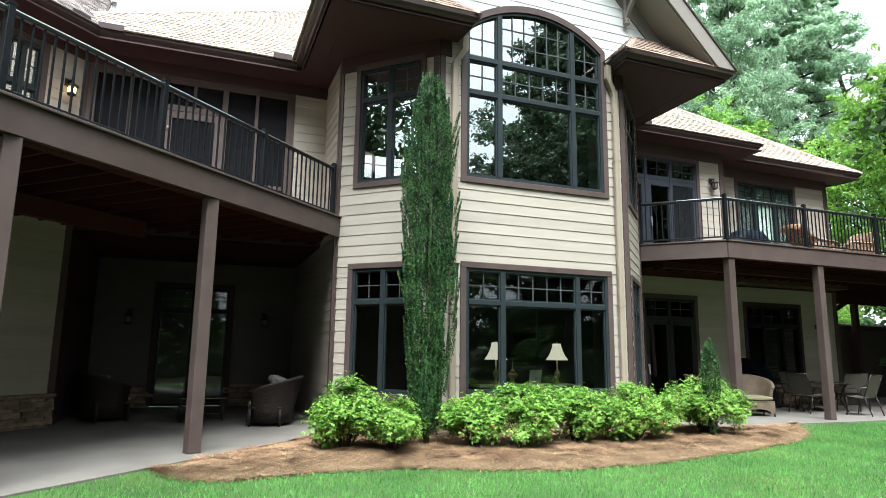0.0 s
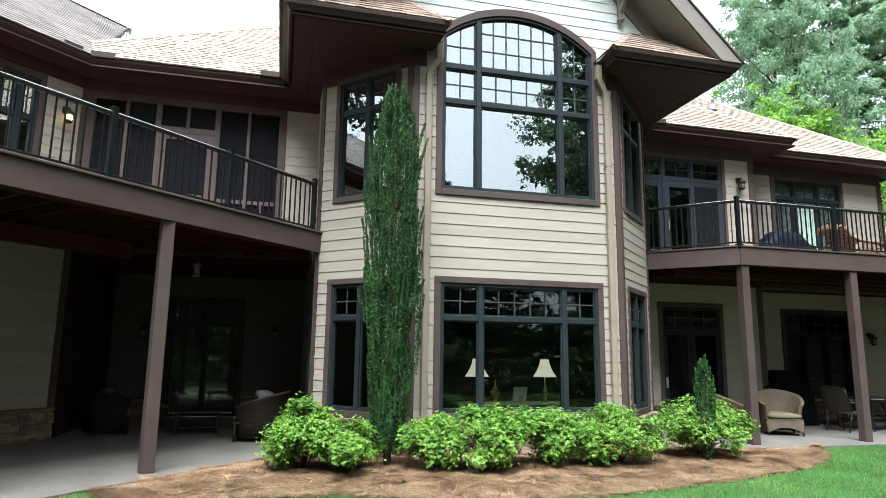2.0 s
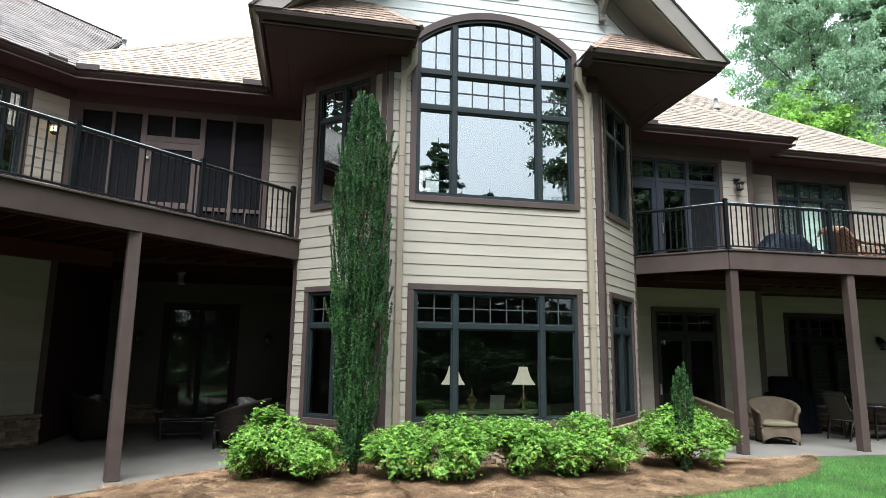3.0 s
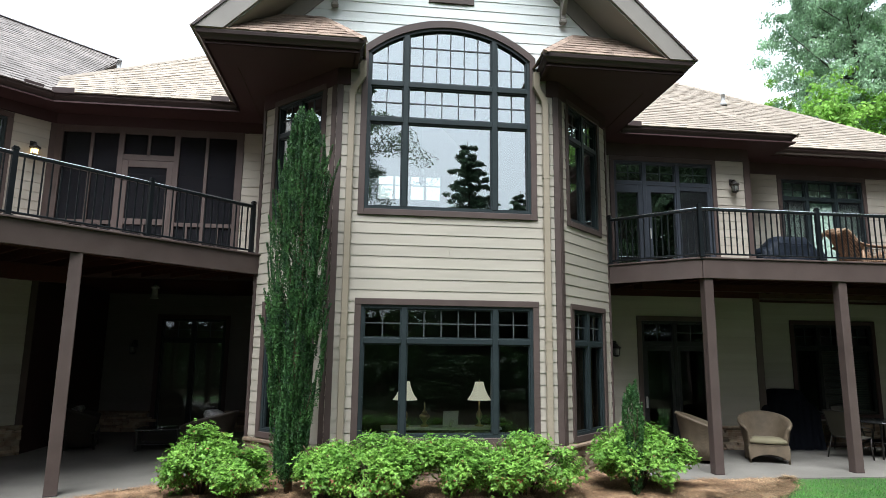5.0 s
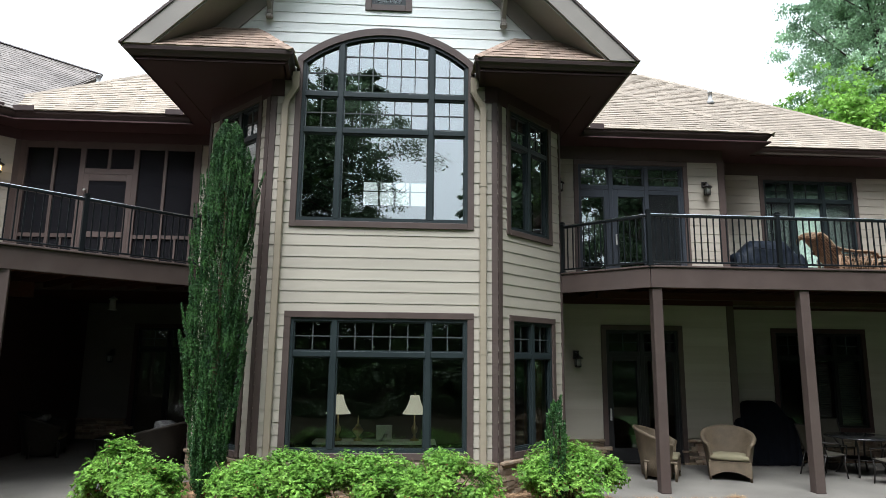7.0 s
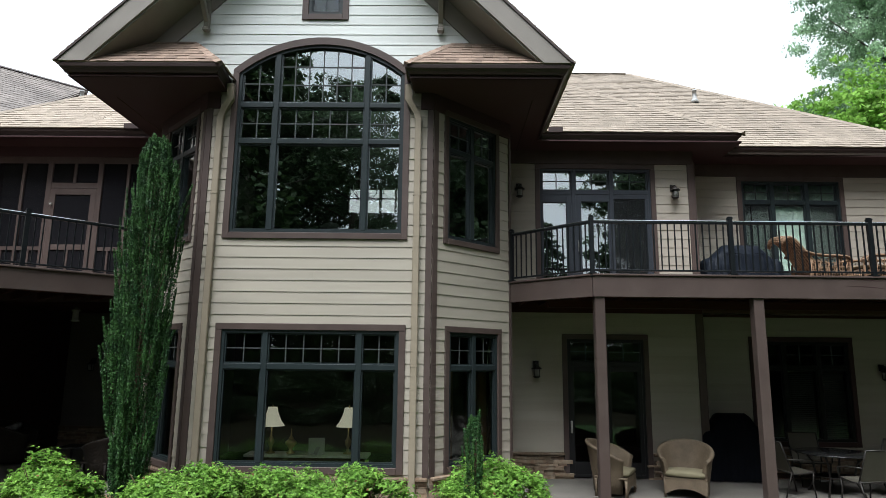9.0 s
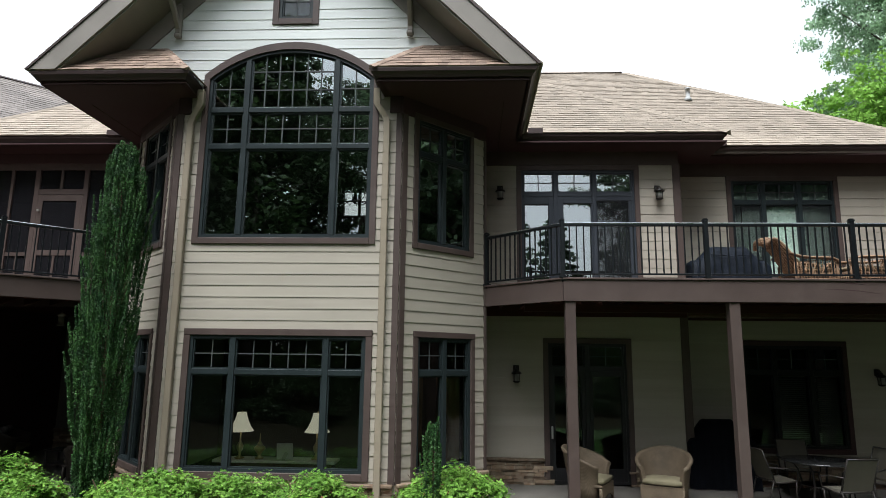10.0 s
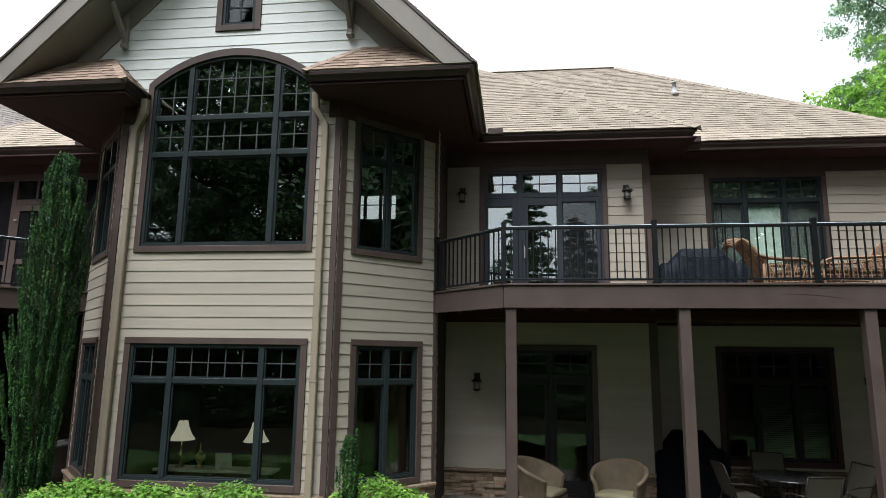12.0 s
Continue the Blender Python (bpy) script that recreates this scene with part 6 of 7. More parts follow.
SHADE = surf("lit_cream_lampshade", (0.474, 0.448, 0.365), 0.8, 0.04, 3.0, 0.1, 160)
lit_shade = next(k for k in SHADE.node_tree.nodes if k.type == "BSDF_PRINCIPLED")
lit_shade.inputs["Emission Color"].default_value, lit_shade.inputs["Emission Strength"].default_value = (1.0, 0.93, 0.68, 1), 0.5
FRAMEBACK = surf("pale_picture_backing", (0.55, 0.56, 0.52), 0.7, 0.06, 3.0, 0.1, 60)
PALETOP = surf("pale_console_top", (0.72, 0.71, 0.66), 0.3, 0.15, 3.0, 0.05, 60)
BRASS = surf("aged_brass", (0.42, 0.33, 0.16), 0.35, 0.15, 6.0, 0.05, 60, metal=0.9)
WOODDARK = surf("dark_console_wood", (0.075, 0.046, 0.028), 0.35, 0.2, 3.0, 0.1, 40, stretch=(1, 6, 6))
PAPER = surf("pale_backed_frame", (0.32, 0.314, 0.288), 0.7, 0.06, 3.0, 0.1, 60)
BLIND = surf("grey_blind_slat", (0.12, 0.116, 0.104), 0.6, 0.06, 3.0, 0.05, 60)
CURTAIN = surf("pale_green_curtain", (0.62, 0.71, 0.63), 0.85, 0.06, 2.0, 0.2, 120, leaf=0.05)
LANTERN_GLASS = surf("seeded_lantern_glass", (0.269, 0.269, 0.243), 0.25, 0.1, 6.0, 0.2, 60, leaf=0.4)


def glow(name, col, strength):
    mt = bpy.data.materials.new(name)
    mt.use_nodes = True
    n, l = mt.node_tree.nodes, mt.node_tree.links
    n.clear()
    out, em = n.new("ShaderNodeOutputMaterial"), n.new("ShaderNodeEmission")
    em.inputs[0].default_value, em.inputs[1].default_value = (*col, 1), strength
    l.new(em.outputs[0], out.inputs[0])
    return mt


LIT = glow("lit_lantern_bulb", (1.0, 0.68, 0.28), 6.0)

# screened porch: posts, rails, door and insect screens
gauze = bpy.data.materials.new("insect_screen")
gauze.use_nodes = True
gn, gl_ = gauze.node_tree.nodes, gauze.node_tree.links
gn.clear()
g_out, g_mix, g_tr, g_di = gn.new("ShaderNodeOutputMaterial"), gn.new("ShaderNodeMixShader"), gn.new("ShaderNodeBsdfTransparent"), gn.new("ShaderNodeBsdfDiffuse")
g_di.inputs[0].default_value, g_mix.inputs[0].default_value = (0.014, 0.0135, 0.0155, 1), 0.62
gl_.new(g_tr.outputs[0], g_mix.inputs[1])
gl_.new(g_di.outputs[0], g_mix.inputs[2])
gl_.new(g_mix.outputs[0], g_out.inputs[0])
gauze_thin = gauze.copy()
gauze_thin.name = "clean_insect_screen"
next(k for k in gauze_thin.node_tree.nodes if k.type == "MIX_SHADER").inputs[0].default_value = 0.34
next(k for k in gauze_thin.node_tree.nodes if k.type == "BSDF_DIFFUSE").inputs[0].default_value = (0.022, 0.023, 0.024, 1)
porch = thing("screen_wall", "brown framed insect screens of the upper porch", "porch screen", kind="structure", m=pose(0, WA, 0))
Z0, Z1 = DECK + 0.03, 6.60
posts = [-2.13, -1.52, -0.94, 0.18, 0.79, 1.42]
for x in posts:
    wide = 0.055 if x in (-0.94, 0.18) else 0.032
    part("screen_post", boxed(x - wide, x + wide, -0.03, 0.06, Z0, Z1, bevel=0.004), BROWN, porch)
part("screen_post", boxed(-0.42, -0.36, -0.02, 0.05, 5.98, Z1), BROWN, porch)
part("head_rail", boxed(-2.1, 1.42, -0.028, 0.058, 6.46, 6.6), BROWN, porch)
for a, b in zip(posts, posts[1:]):
    if a == -0.94:
        part("door_head", boxed(a + 0.055, b - 0.055, -0.02, 0.05, 5.90, 6.02), BROWN, porch)
        continue
    part("chair_rail", boxed(a + 0.03, b - 0.03, -0.018, 0.04, 4.52, 4.60), BROWN, porch)
    part("foot_rail", boxed(a + 0.03, b - 0.03, -0.018, 0.04, Z0, Z0 + 0.12), BROWN, porch)
    mid = (a + b) / 2
    part("picket", boxed(mid - 0.02, mid + 0.02, -0.012, 0.03, Z0 + 0.12, 4.52), BROWN, porch)
    part("screen", boxed(a, b, 0.012, 0.014, Z0, 6.46), gauze, porch, "dark insect screen")
part("screen", boxed(-0.94, 0.18, 0.016, 0.018, 5.98, 6.46), gauze, porch, "dark insect screen")
pd = thing("screen_door", "brown wooden screen door with a latch", "door", m=pose(-0.885, WA - 0.01, Z0))
for a, b, c, d in ((0.0, 0.12, 0.0, 2.14), (0.89, 1.01, 0.0, 2.14), (0.12, 0.89, 2.0, 2.14), (0.12, 0.89, 0.78, 0.90), (0.12, 0.89, 0.0, 0.2)):
    part("door_rail", boxed(a, b, -0.02, 0.02, c, d, bevel=0.004), BROWN, pd)
part("picket", boxed(0.48, 0.53, -0.012, 0.012, 0.2, 0.78), BROWN, pd)
part("screen", boxed(0.1, 0.9, 0.0, 0.002, 0.1, 2.05), gauze, pd, "dark insect screen")
bm = bmesh.new()
lathe(bm, [(0.01, 0), (0.028, 0.01), (0.028, 0.05), (0.012, 0.06)], 12, pose(0.06, -0.02, 1.78, 90))
part("latch", bm, PAPER, pd, "small pale round latch")


def lantern(m, label, lit=False):
    """A wall lantern: plate, bracket, roof, glass and cage. Local y points into the wall."""
    ln = thing("wall_lantern", label, "wall lamp", group="wall lanterns", m=m)
    part("back_plate", boxed(-0.06, 0.06, -0.02, 0.0, 0.02, 0.16, bevel=0.006), IRON, ln)
    part("arm", boxed(-0.02, 0.02, -0.13, -0.02, 0.10, 0.13, bevel=0.006), IRON, ln)
    bm = bmesh.new()
    lathe(bm, [(0.005, 0.10), (0.03, 0.09), (0.035, 0.06), (0.105, 0.01), (0.105, -0.005), (0.08, -0.01)], 18, pose(0, -0.14, 0))
    part("roof", bm, IRON, ln)
    bm = bmesh.new()
    lathe(bm, [(0.058, -0.15), (0.066, -0.01)], 16, pose(0, -0.14, 0))
    part("glass", bm, LANTERN_GLASS, ln, "pale seeded glass")
    if lit:
        bm = bmesh.new()
        lathe(bm, [(0.01, -0.14), (0.068, -0.12), (0.070, -0.04), (0.01, -0.02)], 12, pose(0, -0.14, 0))
        part("bulb", bm, LIT, ln, "glowing warm bulb")
    bm = bmesh.new()
    lathe(bm, [(0.03, -0.19), (0.075, -0.165), (0.075, -0.15), (0.02, -0.148)], 16, pose(0, -0.14, 0))
    part("base", bm, IRON, ln)
    for k in range(4):
        a = math.pi / 4 + k * math.pi / 2
        x, y = 0.07 * math.cos(a), -0.14 + 0.07 * math.sin(a)
        part("cage_bar", boxed(x - 0.005, x + 0.005, y - 0.005, y + 0.005, -0.155, 0.0), IRON, ln)
    return ln


lantern(pose(12.62, WA - 0.03, 5.92), "dark metal wall lantern beside the upper sliding door")
lantern(pose(9.31, WA - 0.03, 5.92), "dark metal wall lantern beside the upper sliding door")
lantern(pose(9.62, WA - 0.03, 2.15), "dark metal wall lantern beside the patio door")
lantern(pose(17.25, WB - 0.03, 2.15), "dark metal wall lantern beside the blind-covered window")
lantern(pose(-1.52, 16.12, 2.08), "dark metal wall lantern under the porch")
lantern(pose(1.50, 16.12, 2.08), "dark metal wall lantern under the porch")
lantern(pose(-2.52, 12.33, 5.95, 0, 0, 45), "lit wall lantern with a warm bulb on the wing", True)

hl = thing("hanging_lantern", "small pale hanging lantern under the deck joists", "lantern", m=pose(0.0, 12.55, 3.44))
bm = bmesh.new()
tube(bm, [(0, 0, 0), (0, 0, -0.16)], 0.006, 6)
part("hook", bm, IRON, hl)
bm = bmesh.new()
lathe(bm, [(0.01, -0.14), (0.09, -0.20), (0.085, -0.22), (0.06, -0.22), (0.06, -0.40), (0.085, -0.41), (0.08, -0.43), (0.01, -0.44)], 14)
part("body", bm, LANTERN_GLASS, hl)


def cushion(x0, x1, y0, y1, z0, z1, r=0.05, m=None):
    bm = bmesh.new()
    box(bm, x0, x1, y0, y1, z0, z1)
    bmesh.ops.subdivide_edges(bm, edges=bm.edges[:], cuts=3, use_grid_fill=True)
    c = Vector(((x0 + x1) / 2, (y0 + y1) / 2, (z0 + z1) / 2))
    h = Vector(((x1 - x0) / 2, (y1 - y0) / 2, (z1 - z0) / 2))
    for v in bm.verts:
        p = Vector([(v.co[i] - c[i]) / h[i] for i in range(3)])
        edge = max(abs(p.x), abs(p.y))
        v.co.z = c.z + h.z * p.z * (1.0 - 0.45 * edge ** 4)
        v.co.x = c.x + h.x * p.x * (1 - 0.06 * abs(p.z) * abs(p.y))
        v.co.y = c.y + h.y * p.y * (1 - 0.06 * abs(p.z) * abs(p.x))
    for f in bm.faces:
        f.smooth = True
    if m is not None:
        for v in bm.verts:
            v.co = m @ v.co
    return bm


def tub_chair(m, label, weave, pad, cushion_label, group, width=0.40, back=0.90, arm=0.62):
    """A barrel armchair of woven cane: a wrapped back that sweeps down into rolled arms, a skirt and a loose seat cushion. It faces local -y."""
    ch = thing("wicker_armchair", label, "armchair", group=group, m=m)
    n = 26
    inner, outer = [], []
    bm = bmesh.new()
    lines = []
    for k in range(n + 1):
        a = math.radians(-38 + 256 * k / n)          # from the right arm's front round the back to the left
        q = abs(k / n - 0.5) * 2
        top = back - (back - arm) * min(1, q ** 1.7 * 1.05)
        flare = 1.0 + 0.12 * (1 - q)
        cx, sy = math.cos(a), math.sin(a)
        r0, r1 = width * 0.88, width * flare + 0.02
        ring = []
        for r, z in ((r0, 0.06), (r0 + 0.02, 0.30), (r1, top - 0.05), (r1 + 0.03, top - 0.015), (r1 + 0.015, top + 0.02), (r1 - 0.03, top + 0.015), (r1 - 0.055, top - 0.03), (r0 - 0.05, 0.30), (r0 - 0.05, 0.06)):
            ring.append(bm.verts.new((r * cx, r * sy * 0.95 + 0.02, z)))
        lines.append(ring)
    k9 = len(lines[0])
    for A, B in zip(lines, lines[1:]):
        for j in range(k9):
            bm.faces.new((A[j], A[(j + 1) % k9], B[(j + 1) % k9], B[j])).smooth = True
    bm.faces.new(lines[0])
    bm.faces.new(lines[-1][::-1])
    bmesh.ops.recalc_face_normals(bm, faces=bm.faces)
    part("shell", bm, weave, ch, "woven wrapped back and arms")
    part("seat_deck", boxed(-width * 0.84, width * 0.84, -0.30, 0.28, 0.30, 0.34, bevel=0.01), weave, ch)
    bm = bmesh.new()
    w = width * 0.80
    prism(bm, [(-w, 0.06), (-w * 0.8, 0.10), (-w * 0.4, 0.15), (0, 0.165), (w * 0.4, 0.15), (w * 0.8, 0.10), (w, 0.06), (w, 0.34), (-w, 0.34)], 0.025, pose(0, -0.30, 0))
    bmesh.ops.recalc_face_normals(bm, faces=bm.faces)
    part("skirt", bm, weave, ch, "arched woven front skirt")
    for sx in (-1, 1):
        for y in (-0.27, 0.25):
            bm = bmesh.new()
            tube(bm, [(sx * w, y, 0.0), (sx * w, y, 0.30)], [0.022, 0.026], 8)
            part("leg", bm, weave, ch)
    part("cushion", cushion(-width * 0.76, width * 0.76, -0.31, 0.27, 0.33, 0.46), pad, ch, cushion_label)
    return ch


tub_chair(pose(12.06, 11.14, 0.0, 0, 0, -24), "brown wicker tub chair with an olive cushion on the patio", WICKER, CUSHION, "plump olive-tan seat cushion", "patio tub chairs", 0.42)
tub_chair(pose(10.82, 11.22, 0.0, 0, 0, 62), "brown wicker tub chair turned beside the patio post", WICKER, CUSHION, "plump olive-tan seat cushion", "patio tub chairs", 0.42)
tub_chair(pose(1.30, 12.05, 0.0, 0, 0, -104), "dark wicker armchair with a patterned pillow under the deck", DARKWICK, CUSHION, "dim seat cushion", "porch armchairs", 0.50, 0.86, 0.60)
tagged(part("throw_pillow", cushion(-0.22, 0.22, -0.08, 0.08, -0.2, 0.2, m=pose(1.46, 12.06, 0.76, 66, 0, -104)), PILLOW), "grey patterned throw pillow on the dark wicker armchair", "pillow")
tagged(part("throw_pillow", cushion(-0.22, 0.22, -0.08, 0.08, -0.2, 0.2, m=pose(-1.66, 13.44, 0.72, 62, 0, 108)), PILLOW), "grey throw pillow on the dark wicker armchair", "pillow")


tub_chair(pose(-1.50, 13.50, 0.0, 0, 0, 108), "dark wicker armchair turned to the coffee table beside the stone wall", DARKWICK, CUSHION, "dim seat cushion", "porch armchairs", 0.50, 0.90, 0.62)
ct = thing("coffee_table", "low dark metal coffee table with a lower shelf", "table", m=pose(0.15, 13.15, 0, 0, 0, 4))
part("tabletop", boxed(-0.42, 0.42, -0.28, 0.28, 0.40, 0.43, bevel=0.008), TABLEGLASS, ct)
part("shelf", boxed(-0.38, 0.38, -0.24, 0.24, 0.12, 0.14), IRON, ct)
for sx in (-1, 1):
    for sy in (-1, 1):
        part("leg", boxed(sx * 0.38 - 0.02, sx * 0.38 + 0.02, sy * 0.24 - 0.02, sy * 0.24 + 0.02, 0.0, 0.40, bevel=0.004), IRON, ct)


def patio_chair(m, label):
    """A sling armchair with a bent metal frame, facing local -y."""
    pc = thing("patio_chair", label, "chair", group="chairs round the patio table", m=m)
    for sx in (-1, 1):
        x = sx * 0.27
        for nm, pts in (("front_leg", [(x, -0.26, 0.0), (x, -0.22, 0.25), (x, -0.24, 0.44)]), ("back_leg", [(x, 0.30, 0.0), (x, 0.22, 0.25), (x, 0.16, 0.44)]),
                        ("back_upright", [(x, 0.14, 0.40), (x, 0.24, 0.66), (x, 0.34, 0.94)]),
                        ("armrest", [(x * 1.1, -0.24, 0.44), (x * 1.12, -0.25, 0.60), (x * 1.12, -0.05, 0.64), (x * 1.05, 0.25, 0.65)]),
                        ("seat_rail", [(x, -0.26, 0.43), (x, 0.0, 0.40), (x, 0.18, 0.40)])):
            bm = bmesh.new()
            tube(bm, pts, 0.014, 6)
            part(nm, bm, IRON, pc)
    for y, z in ((-0.25, 0.43), (0.16, 0.41), (0.34, 0.94)):
        bm = bmesh.new()
        tube(bm, [(-0.27, y, z), (0.27, y, z)], 0.013, 6)
        part("cross_bar", bm, IRON, pc)
    for nm, prof in (("seat", [(-0.25, 0.44), (-0.1, 0.415), (0.05, 0.405), (0.16, 0.415)]), ("backrest", [(0.16, 0.44), (0.22, 0.62), (0.275, 0.78), (0.335, 0.93)])):
        bm = bmesh.new()
        rows_ = [[bm.verts.new((x, y + o, z + p)) for x in (-0.255, 0.255)] for o, p in ((0, 0), (0.008, -0.008)) for y, z in prof]
        k = len(prof)
        for i in range(k - 1):
            bm.faces.new((rows_[i][0], rows_[i][1], rows_[i + 1][1], rows_[i + 1][0]))
            bm.faces.new((rows_[k + i][1], rows_[k + i][0], rows_[k + i + 1][0], rows_[k + i + 1][1]))
            for s in (0, 1):
                bm.faces.new((rows_[i][s], rows_[i + 1][s], rows_[k + i + 1][s], rows_[k + i][s]))
        part(nm, bm, SLING, pc, "stretched tan sling fabric")
    return pc


TBX, TBY = 14.88, 11.48
patio_chair(pose(14.80, 10.48, 0, 0, 0, 190), "tan sling chair with its back to the lawn")
patio_chair(pose(14.93, 12.34, 0, 0, 0, -8), "tan sling chair with its back to the house wall")
patio_chair(pose(14.02, 11.35, 0, 0, 0, 96), "tan sling chair beside the covered grill")
patio_chair(pose(15.74, 11.42, 0, 0, 0, -77), "tan sling chair at the far side of the table")
pt_ = thing("patio_table", "round dark metal patio table", "table", m=pose(TBX, TBY, 0))
bm = bmesh.new()
lathe(bm, [(0.02, 0.70), (0.58, 0.70), (0.61, 0.705), (0.615, 0.72), (0.605, 0.732), (0.02, 0.734)], 36)
part("tabletop", bm, TABLEGLASS, pt_)
for k in range(4):
    a = math.pi / 4 + k * math.pi / 2
    bm = bmesh.new()
    tube(bm, [(0.46 * math.cos(a), 0.46 * math.sin(a), 0.0), (0.30 * math.cos(a), 0.30 * math.sin(a), 0.30), (0.36 * math.cos(a), 0.36 * math.sin(a), 0.55), (0.48 * math.cos(a), 0.48 * math.sin(a), 0.70)], 0.018, 7)
    part("leg", bm, IRON, pt_)
bm = bmesh.new()
lathe(bm, [(0.31 + 0.010 * math.cos(2 * math.pi * k / 6), 0.31 + 0.010 * math.sin(2 * math.pi * k / 6)) for k in range(7)], 24)
part("brace_ring", bm, IRON, pt_)


def q_edge(x, w):
    """How far out x lies between a cover's middle and its ends, 0 to 1."""
    return abs(x) / (w / 2)


def covered_grill(m, label, mat_, w, d, h, side):
    """A grill under a fitted cover: a humped hood, lower side shelves, folds at the hem."""
    g = thing("covered_grill", label, "grill", group="covered grills", m=m)
    rs = random.Random(9)
    bm = bmesh.new()
    nx = 44
    prof = []
    for i in range(nx + 1):
        x = (i / nx - 0.5) * w
        q = abs(x) / (w / 2)
        top = h if q < 0.42 else (h - (h - side) * min(1, (q - 0.42) / 0.36))
        if q > 0.93:
            top -= 0.10 * (q - 0.93) / 0.07
        prof.append((x, top))
    rings = []
    for x, top in prof:
        ring = []
        for y, z in ((-d / 2 - 0.03, 0.02), (-d / 2, top * 0.55), (-d / 2 + 0.02, top * 0.86), (-d / 2 + 0.10, top * 0.97), (0, top), (d / 2 - 0.10, top * 0.97), (d / 2, top * 0.8), (d / 2 + 0.02, 0.02)):
            fold = (0.030 * math.sin(x * 17 + z * 5) + 0.022 * math.sin(x * 41 + 2)) * (1 - z / h) * (0.5 + q_edge(x, w)) + rs.uniform(-0.008, 0.008)
            ring.append(bm.verts.new((x, y + (fold if abs(y) > 0.1 else 0), z)))
        rings.append(ring)
    for A, B in zip(rings, rings[1:]):
        for j in range(len(A) - 1):
            bm.faces.new((A[j], B[j], B[j + 1], A[j + 1])).smooth = True
    bm.faces.new(rings[0])
    bm.faces.new(rings[-1][::-1])
    bmesh.ops.recalc_face_normals(bm, faces=bm.faces)
    cover_ = part("cover", bm, mat_, g)
    bm = bmesh.new()
    tube(bm, [(-w * 0.26, -d / 2 - 0.012, h * 0.80), (0, -d / 2 - 0.03, h * 0.77), (w * 0.26, -d / 2 - 0.012, h * 0.80)], 0.008, 5)
    part("seam", bm, mat_, cover_)
    return g


covered_grill(pose(13.99, 12.74, DECK + 0.035, 0, 0, 0), "dark navy fabric covered grill on the deck", COVER, 1.58, 0.62, 1.03, 0.74)
covered_grill(pose(13.62, 12.75, 0.0, 0, 0, -4), "black fabric covered grill against the house wall", BLACKCOVER, 1.30, 0.62, 1.30, 0.98)


def strands(surface, nu, nv, r, sides=4, steps=10):
    """Cane strands laid both ways over a surface(u, v), with u and v from 0 to 1."""
    bm = bmesh.new()
    for i in range(nu + 1):
        tube(bm, [surface(i / nu, k / steps) for k in range(steps + 1)], r, sides)
    for j in range(nv + 1):
        tube(bm, [surface(k / steps, j / nv) for k in range(steps + 1)], r * 0.8, sides)
    return bm


CANE = surf("pale_wrapped_cane", (0.26, 0.165, 0.10), 0.5, 0.25, 9.0, 0.2, 60, island=0.3)
STRIPED = surf("striped_tan_pad", (0.20, 0.155, 0.10), 0.85, 0.25, 9.0, 0.3, 100)


